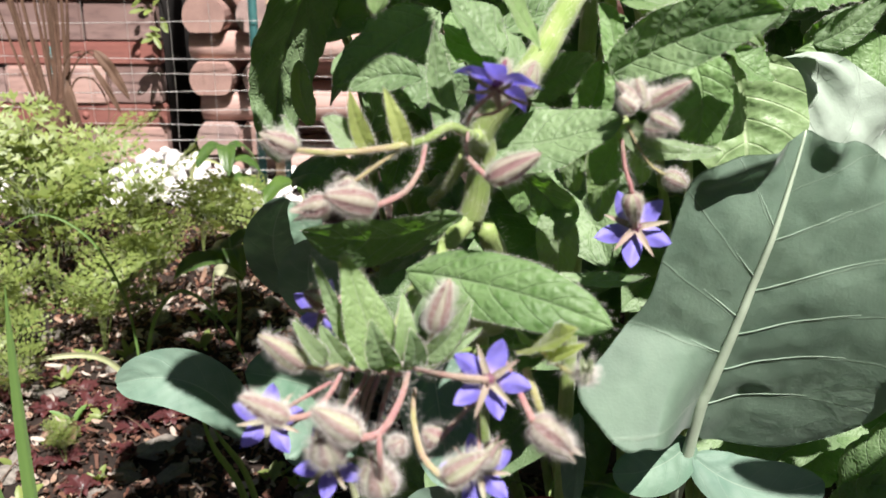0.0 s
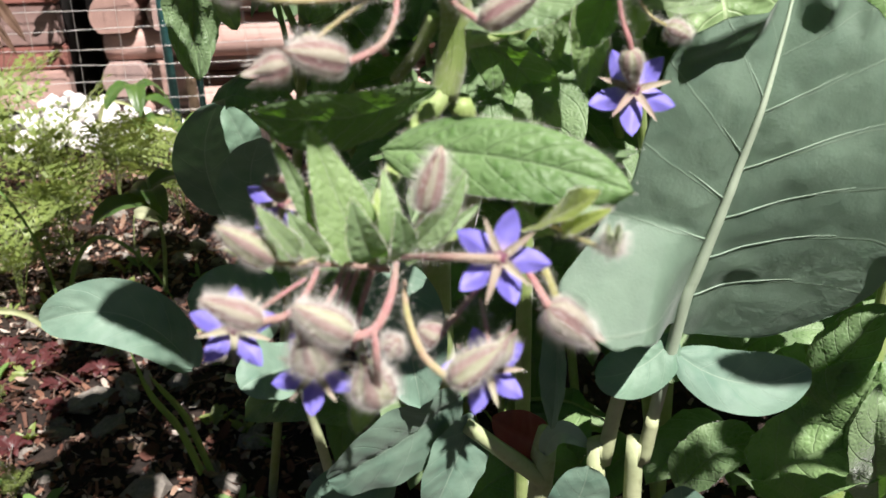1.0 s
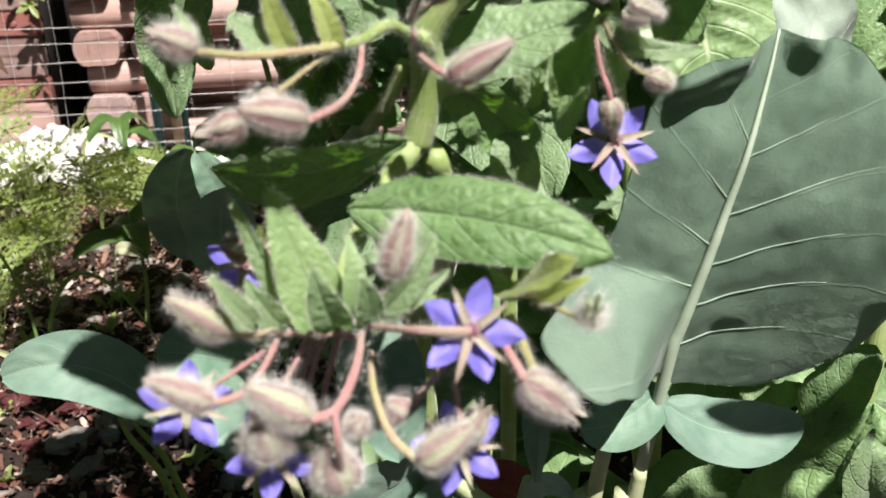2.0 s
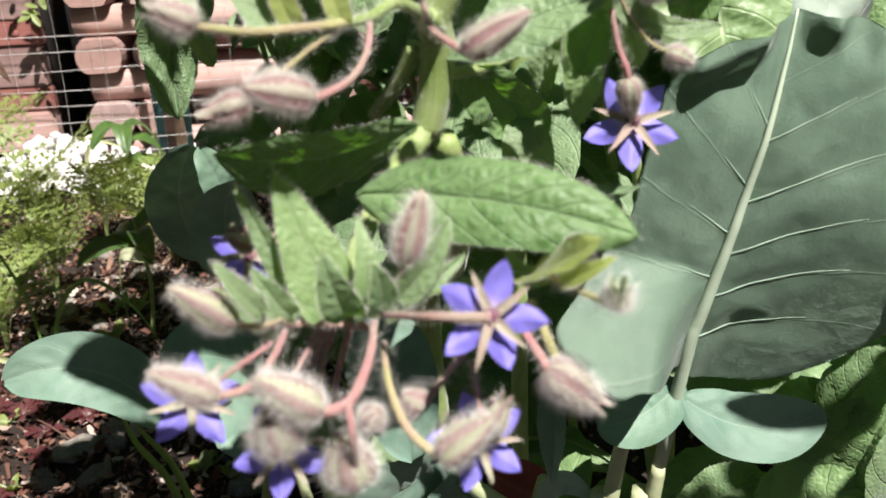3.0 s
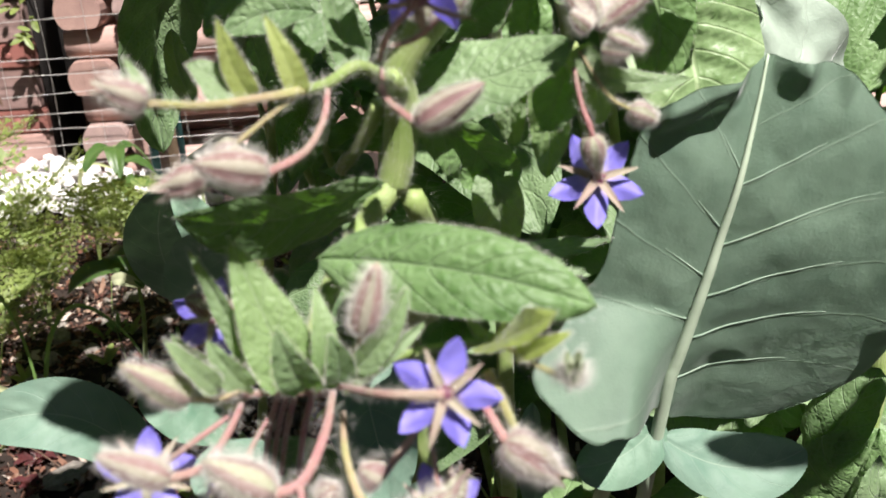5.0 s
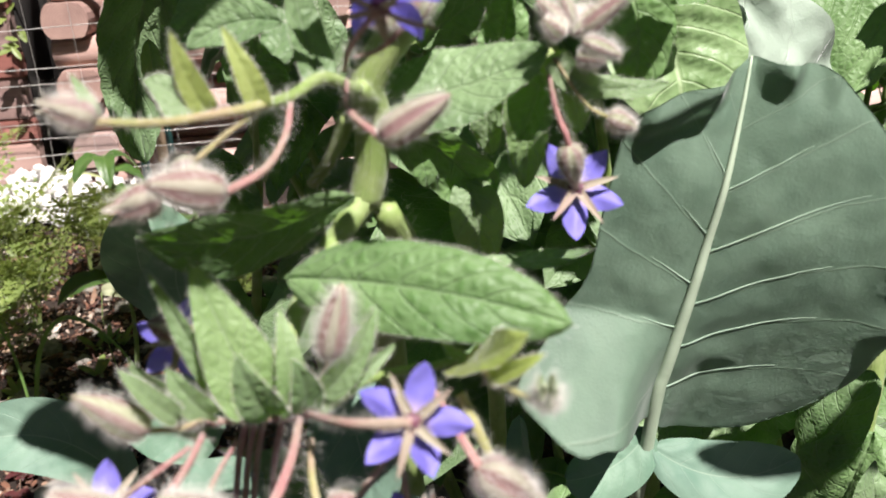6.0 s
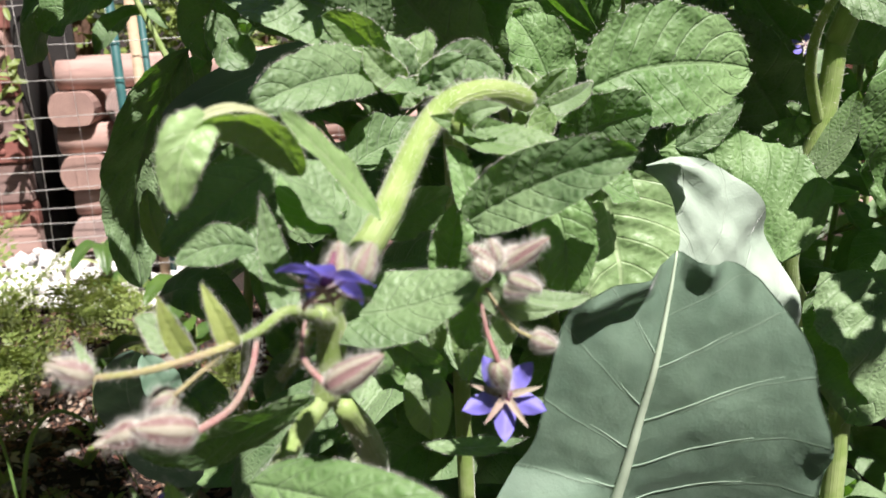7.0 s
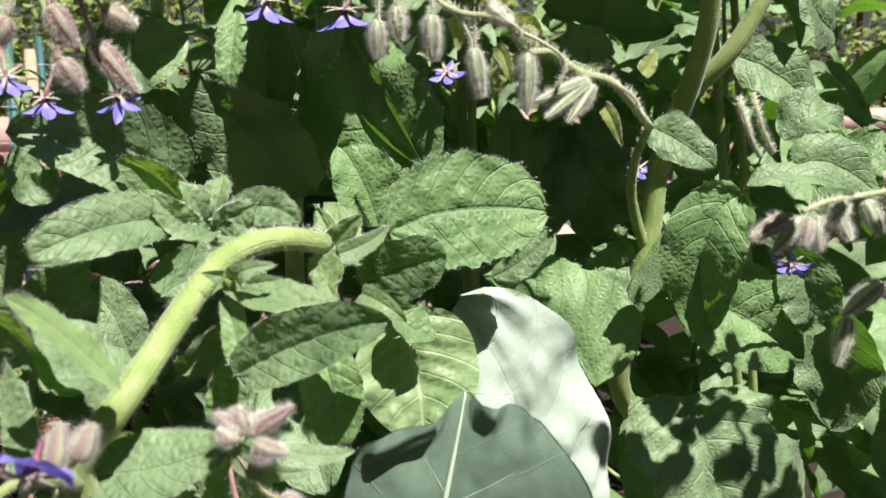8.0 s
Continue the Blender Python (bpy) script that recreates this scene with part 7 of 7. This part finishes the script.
leaf(borage, (0.2957, 0.4200, 0.2212), (0.2402, 0.3600, 0.3122), (0.2358, 0.3600, 0.3520), 0.0337, (0.05, -0.92, -0.40), seed=234, shape="ovate", fold=15, crinkle=0.08, wave=0.13, saw=0.07, curl=0.1, fringe=40)
leaf(borage, (0.2362, 0.4200, 0.3072), (0.2483, 0.4100, 0.3410), (0.2652, 0.4100, 0.3669), 0.0334, (-0.81, -0.51, 0.31), seed=235, shape="ovate", fold=20, crinkle=0.08, wave=0.13, saw=0.07, curl=0.22, fringe=40)
leaf(borage, (0.1792, 0.4500, 0.2227), (0.1970, 0.4400, 0.2582), (0.2215, 0.4400, 0.2598), 0.0339, (-0.63, -0.52, 0.58), seed=236, shape="ovate", fold=19, crinkle=0.1, wave=0.13, saw=0.07, curl=-0.16, fringe=40)
leaf(borage, (-0.0240, 0.4000, 0.5252), (-0.0129, 0.4100, 0.5462), (0.0046, 0.4200, 0.5524), 0.0291, (0.54, -0.84, 0.05), seed=237, shape="ovate", fold=20, crinkle=0.08, quilt=0.09, wave=0.13, saw=0.07, curl=0.1, fringe=40)
leaf(borage, (-0.0304, 0.4000, 0.5504), (-0.0136, 0.4000, 0.5687), (0.0010, 0.4100, 0.5777), 0.0257, (0.40, -0.91, -0.13), seed=238, shape="ovate", fold=19, crinkle=0.08, quilt=0.09, wave=0.13, saw=0.07, curl=0.22, fringe=40)
leaf(borage, (0.0126, 0.4200, 0.5307), (0.0069, 0.4200, 0.5522), (-0.0054, 0.4300, 0.5661), 0.0251, (0.15, -0.93, 0.34), seed=239, shape="ovate", fold=18, crinkle=0.08, quilt=0.09, wave=0.13, saw=0.07, curl=-0.16, fringe=40)
leaf(borage, (0.3480, 0.6200, 0.5365), (0.3155, 0.6100, 0.5770), (0.2788, 0.6000, 0.6187), 0.0692, (-0.34, -0.81, -0.48), seed=240, shape="ovate", fold=17, crinkle=0.08, wave=0.13, saw=0.07, curl=0.1, fringe=40)
leaf(borage, (0.2768, 0.6200, 0.5397), (0.2789, 0.6100, 0.5822), (0.2847, 0.6000, 0.6302), 0.0562, (-0.05, -0.98, -0.21), seed=241, shape="ovate", fold=22, crinkle=0.08, wave=0.13, saw=0.07, curl=0.22, fringe=40)
leaf(borage, (0.3640, 0.6200, 0.5868), (0.3363, 0.6100, 0.6049), (0.3010, 0.6000, 0.6416), 0.0488, (-0.27, -0.76, -0.59), seed=242, shape="ovate", fold=21, crinkle=0.08, wave=0.13, saw=0.07, curl=-0.16, fringe=40)
leaf(borage, (0.2365, 0.6000, 0.5611), (0.2444, 0.6000, 0.5923), (0.2440, 0.6000, 0.6384), 0.0428, (-0.02, -1.00, 0.00), seed=243, shape="ovate", fold=20, crinkle=0.08, wave=0.13, saw=0.07, curl=0.1, fringe=40)
leaf(borage, (0.4060, 0.6200, 0.5771), (0.3848, 0.6100, 0.6120), (0.3559, 0.6000, 0.6449), 0.0495, (-0.37, -0.78, -0.50), seed=244, shape="ovate", fold=19, crinkle=0.08, wave=0.13, saw=0.07, curl=0.22, fringe=40)


# ---- shaded broad leaves farther back ----
borage = empty("borage_plant", (-0.12, 0.80, GROUND), "tall plant with one long drooping shaded leaf", "borage plant", "borage plants")
leaf(borage, (-0.0518, 0.5800, 0.6136), (-0.0982, 0.6200, 0.5372), (-0.1074, 0.6200, 0.4568), 0.0480, (0.12, -0.95, -0.29), seed=245, shape="ovate", fold=18, wave=0.28, crinkle=0.16, quilt=0.12, saw=0.1, rows=34, cols=18, curl=-0.16, fringe=40)
leaf(borage, (0.0313, 0.5000, 0.6123), (-0.0152, 0.4900, 0.5998), (-0.0594, 0.5000, 0.5801), 0.0220, (0.07, -0.98, -0.21), material=M_KALE, seed=246, shape="ovate", fold=10)
leaf(borage, (-0.0140, 0.6000, 0.6594), (-0.0403, 0.6000, 0.6341), (-0.0437, 0.6000, 0.6040), 0.0378, (-0.04, -1.00, 0.02), seed=247, shape="ovate", fold=20, crinkle=0.06, wave=0.13, saw=0.07, curl=0.22, fringe=40)
leaf(borage, (-0.1008, 0.7000, 0.6752), (-0.1348, 0.7000, 0.6501), (-0.1652, 0.7000, 0.6247), 0.0553, (-0.32, -0.86, 0.41), seed=248, shape="ovate", fold=19, crinkle=0.06, wave=0.13, saw=0.07, curl=-0.16, fringe=40)
leaf(borage, (0.0398, 0.7000, 0.6147), (0.0092, 0.6500, 0.6283), (-0.0251, 0.6200, 0.6335), 0.0418, (0.78, -0.58, 0.24), seed=249, shape="ovate", fold=18, crinkle=0.06, wave=0.13, saw=0.07, curl=0.1, fringe=40)
stalk(borage, [(-0.1200, 0.8000, -0.0300), (-0.0504, 0.7500, 0.4059), (-0.0414, 0.7200, 0.5160), (-0.0406, 0.6800, 0.6074), (-0.0238, 0.6600, 0.6770)], 0.0047, 0.0026, seed=250)
leaf(borage, (-0.0652, 0.5000, 0.5081), (-0.0704, 0.5000, 0.5271), (-0.0704, 0.5000, 0.5454), 0.0137, (0.32, -0.95, 0.04), material=M_BRACT, seed=252, shape="ovate", fold=19, crinkle=0.12, wave=0.2, saw=0.1, fringe=40)


# ---- dense leaves in the shade behind ----
def thicket(x0, x1, y0, y1, z0, z1, count, seed, size=0.11, foot=None):
    r = random.Random(seed)
    x, y = foot or ((x0 + x1) / 2, (y0 + y1) / 2)
    plant = empty("borage_plant", (x, y, GROUND), "bushy borage, for the bed and the added shade canopy", "borage plant", "borage plants")
    mains = []
    for k in range(2):
        px, py = r.uniform(x0, x1), r.uniform(y0, y1)
        line = [(x, y, GROUND), ((x + px) / 2, (y + py) / 2, z1 * 0.5), (px, py, z1 * r.uniform(0.8, 1.05))]
        stalk(plant, line, 0.005, 0.002, M_STEM, seed=seed + k, steps=10)
        mains.append(spline(line, 10))
    for k in range(count):
        b = Vector((r.uniform(x0, x1), r.uniform(y0, y1), r.uniform(z0, z1)))
        if k % 4 == 0:
            start = min(mains[0] + mains[1], key=lambda p: (p - b).length + 2 * max(0.0, p.z - b.z))
            stalk(plant, [start, start.lerp(b, 0.5) + Vector((0, 0, 0.02)), b], 0.0018, 0.0008, M_STEM, name="twig", seed=seed + k, steps=8, sides=5)
        q = r.uniform(0, 6.283)
        l = size * r.uniform(0.6, 1.25)
        way = Vector((math.cos(q), math.sin(q), 0))
        leaf(plant, b, b + way * l * 0.5 + Vector((0, 0, l * r.uniform(0.0, 0.25))), b + way * l - Vector((0, 0, l * r.uniform(0.0, 0.6))), l * r.uniform(0.42, 0.6), (r.uniform(-.5, .5), r.uniform(-.9, 0), 0.8), M_BORAGE, "ovate", 12,
             wave=0.08, crinkle=0.08, quilt=0.09, seed=seed * 31 + k, rows=14, cols=8)


thicket(-0.02, 0.30, 0.56, 0.90, 0.05, 0.64, 70, 1)
thicket(0.28, 0.62, 0.58, 0.95, 0.05, 0.66, 74, 2)
thicket(0.05, 0.50, 0.95, 1.35, 0.15, 0.86, 84, 3, 0.14)
thicket(0.50, 1.05, 0.90, 1.40, 0.10, 0.90, 90, 4, 0.14)
thicket(0.52, 0.85, 0.50, 0.85, 0.05, 0.62, 46, 5)
thicket(-0.10, 0.20, 1.30, 1.60, 0.30, 0.95, 50, 6, 0.15)
thicket(0.2, 1.2, 1.6, 2.0, 0.30, 1.05, 70, 8, 0.17)
thicket(0.25, 0.45, 0.52, 0.62, 0.02, 0.42, 30, 9, 0.09)


thicket(-0.14, 0.14, 0.70, 1.10, 0.05, 0.66, 60, 14)
thicket(0.10, 0.30, 0.62, 0.80, 0.20, 0.66, 40, 15, 0.10)
# unseen tops of the tall plants, added above the bed to shade it
thicket(-0.03, 0.27, 0.375, 0.62, 0.74, 0.82, 105, 16, 0.075, (0.26, 0.66))
thicket(0.02, 0.50, 0.36, 0.58, 0.80, 0.95, 64, 19, 0.10, (0.55, 0.7))
thicket(0.00, 0.45, 0.42, 0.75, 0.76, 0.98, 80, 11, 0.12)
thicket(0.40, 0.90, 0.42, 0.80, 0.76, 0.98, 64, 12, 0.12)
thicket(0.05, 0.80, 0.75, 1.20, 0.90, 1.15, 50, 13, 0.14)


# more unseen leaves overhead, added to shade the soil on the left
thicket(-0.21, -0.09, 0.36, 0.56, 0.77, 0.82, 30, 18, 0.085, (-0.30, 0.2))
thicket(-0.29, -0.04, 0.66, 1.02, 0.76, 0.86, 36, 17, 0.12, (0.12, 0.8))


# ---- shrubs beyond the wall ----
def shrub(x, y, z0, z1, wide, seed, count=900):
    r = random.Random(seed)
    bush = empty("shrub", (x, y, GROUND), "light green shrub beyond the timber wall", "shrub", "shrubs beyond the wall")
    for k in range(4):
        stalk(bush, [(x, y, GROUND), (x + r.uniform(-.2, .2), y, (z0 + z1) / 2), (x + r.uniform(-wide, wide), y + r.uniform(-.2, .2), z1)], 0.02, 0.006, M_CHIP, name="branch", seed=k)
    bm = bmesh.new()
    for _ in range(count):
        c = Vector((x + r.uniform(-wide, wide), y + r.uniform(-0.35, 0.35), r.uniform(z0, z1)))
        for _ in range(5):
            p = c + Vector((r.gauss(0, .03), r.gauss(0, .03), r.gauss(0, .03)))
            way = Vector((r.uniform(-1, 1), r.uniform(-1, 1), r.uniform(-.8, .5))).normalized()
            side = way.orthogonal().normalized() * 0.012
            l = r.uniform(0.03, 0.06)
            a, b, c2, d = (bm.verts.new(v) for v in (p, p + way * l * 0.5 + side, p + way * l, p + way * l * 0.5 - side))
            bm.faces.new((a, b, c2, d))
    part("crown", bm, M_FERN, bush, kind="stuff")


for k in range(7):
    shrub(-1.6 + 0.75 * k, 3.5 + 0.2 * (k % 2), 0.3, 1.5, 0.5, 60 + k)
# leafy spray hanging over the gap in the wall
spray = empty("climbing_plant", (-0.74, 2.45, GROUND), "light green leafy spray hanging before the wall's gap", "climbing plant")
r_s = random.Random(8)
stalk(spray, [(-0.74, 2.78, GROUND), (-0.745, 2.78, 0.5), (-0.75, 2.6, 0.8), (-0.755, 2.44, 0.6), (-0.76, 2.44, 0.42)], 0.002, 0.001, M_CHIP)
for k in range(34):
    b = Vector((-0.755 + r_s.gauss(0, 0.012), 2.44 + r_s.gauss(0, 0.02), r_s.uniform(0.36, 0.75)))
    way = Vector((r_s.uniform(-1, 1), r_s.uniform(-0.6, 0.2), r_s.uniform(-1, 0.1))).normalized()
    l = r_s.uniform(0.03, 0.055)
    leaf(spray, b, b + way * l * 0.5, b + way * l, l * 0.35, (0, -0.8, 0.6), M_FERN, "ovate", 10, seed=k, rows=8, cols=6)

# unseen borage branch, added to lean over the collard and dapple it with shade
over = empty("borage_plant", (0.40, 0.05, GROUND), "unseen borage branch, added to shade the collard", "borage plant", "borage plants")
stalk(over, [(0.40, 0.05, GROUND), (0.41, 0.04, 0.5), (0.36, 0.08, 0.78), (0.29, 0.12, 0.82), (0.25, 0.135, 0.76)], 0.005, 0.002, M_STEM, seed=3)
leaf(over, (0.266, 0.116, 0.732), (0.232, 0.116, 0.739), (0.206, 0.118, 0.743), 0.016, (0.18, -0.5, 0.85), seed=302, rows=14, cols=8, shape="lance", wave=0.2)
# an unseen leafy shoot, added above the drooping collard leaves to shade them
shoot = empty("borage_plant", (-0.22, 0.10, GROUND), "unseen borage shoot, added to shade the drooping collard", "borage plant", "borage plants")
stalk(shoot, [(-0.22, 0.10, GROUND), (-0.20, 0.12, 0.45), (-0.13, 0.17, 0.73), (-0.06, 0.20, 0.72), (-0.02, 0.21, 0.69)], 0.004, 0.002, M_STEM, seed=4)
leaf(shoot, (-0.005, 0.195, 0.70), (-0.026, 0.19, 0.712), (-0.055, 0.185, 0.715), 0.024, (0.18, -0.5, 0.85), seed=305, rows=14, cols=8, wave=0.2)
leaf(shoot, (-0.01, 0.175, 0.685), (-0.02, 0.170, 0.70), (-0.032, 0.165, 0.715), 0.020, (0.18, -0.5, 0.85), seed=308, rows=14, cols=8, wave=0.25)
leaf(shoot, (0.05, 0.17, 0.77), (0.014, 0.186, 0.762), (-0.02, 0.197, 0.748), 0.050, (0.18, -0.5, 0.85), seed=307, rows=14, cols=8, shape="round")
stalk(shoot, [(-0.06, 0.20, 0.72), (0.0, 0.19, 0.77), (0.045, 0.17, 0.78)], 0.002, 0.001, M_STEM, seed=6)
# small unseen leaves added at the branch's end, dappling low leaves beside the collard
r_o = random.Random(12)
stalk(over, [(0.36, 0.08, 0.78), (0.37, 0.16, 0.80), (0.34, 0.24, 0.75)], 0.002, 0.001, M_STEM, seed=9)
for k in range(32):
    b = Vector((0.34 + r_o.uniform(-0.055, 0.055), 0.225 + r_o.uniform(-0.04, 0.04), 0.745 + r_o.uniform(-0.02, 0.03)))
    q, l = r_o.uniform(0, 6.28), r_o.uniform(0.012, 0.026)
    leaf(over, b, b + Vector((math.cos(q), math.sin(q), 0.3)) * l * 0.5, b + Vector((math.cos(q), math.sin(q), 0.2)) * l, l * 0.5, (0.2, -0.5, 0.85), seed=320 + k, rows=10, cols=6)
stalk(over, [(0.37, 0.14, 0.79), (0.36, 0.16, 0.77), (0.33, 0.165, 0.73)], 0.0015, 0.001, M_STEM, seed=10)
for k in range(23):
    b = Vector((0.335 + r_o.uniform(-0.06, 0.06), 0.165 + r_o.uniform(-0.035, 0.035), 0.73 + r_o.uniform(-0.02, 0.03)))
    q, l = r_o.uniform(0, 6.28), r_o.uniform(0.018, 0.036)
    leaf(over, b, b + Vector((math.cos(q), math.sin(q), 0.3)) * l * 0.5, b + Vector((math.cos(q), math.sin(q), 0.2)) * l, l * 0.55, (0.2, -0.5, 0.85), seed=360 + k, rows=10, cols=6)
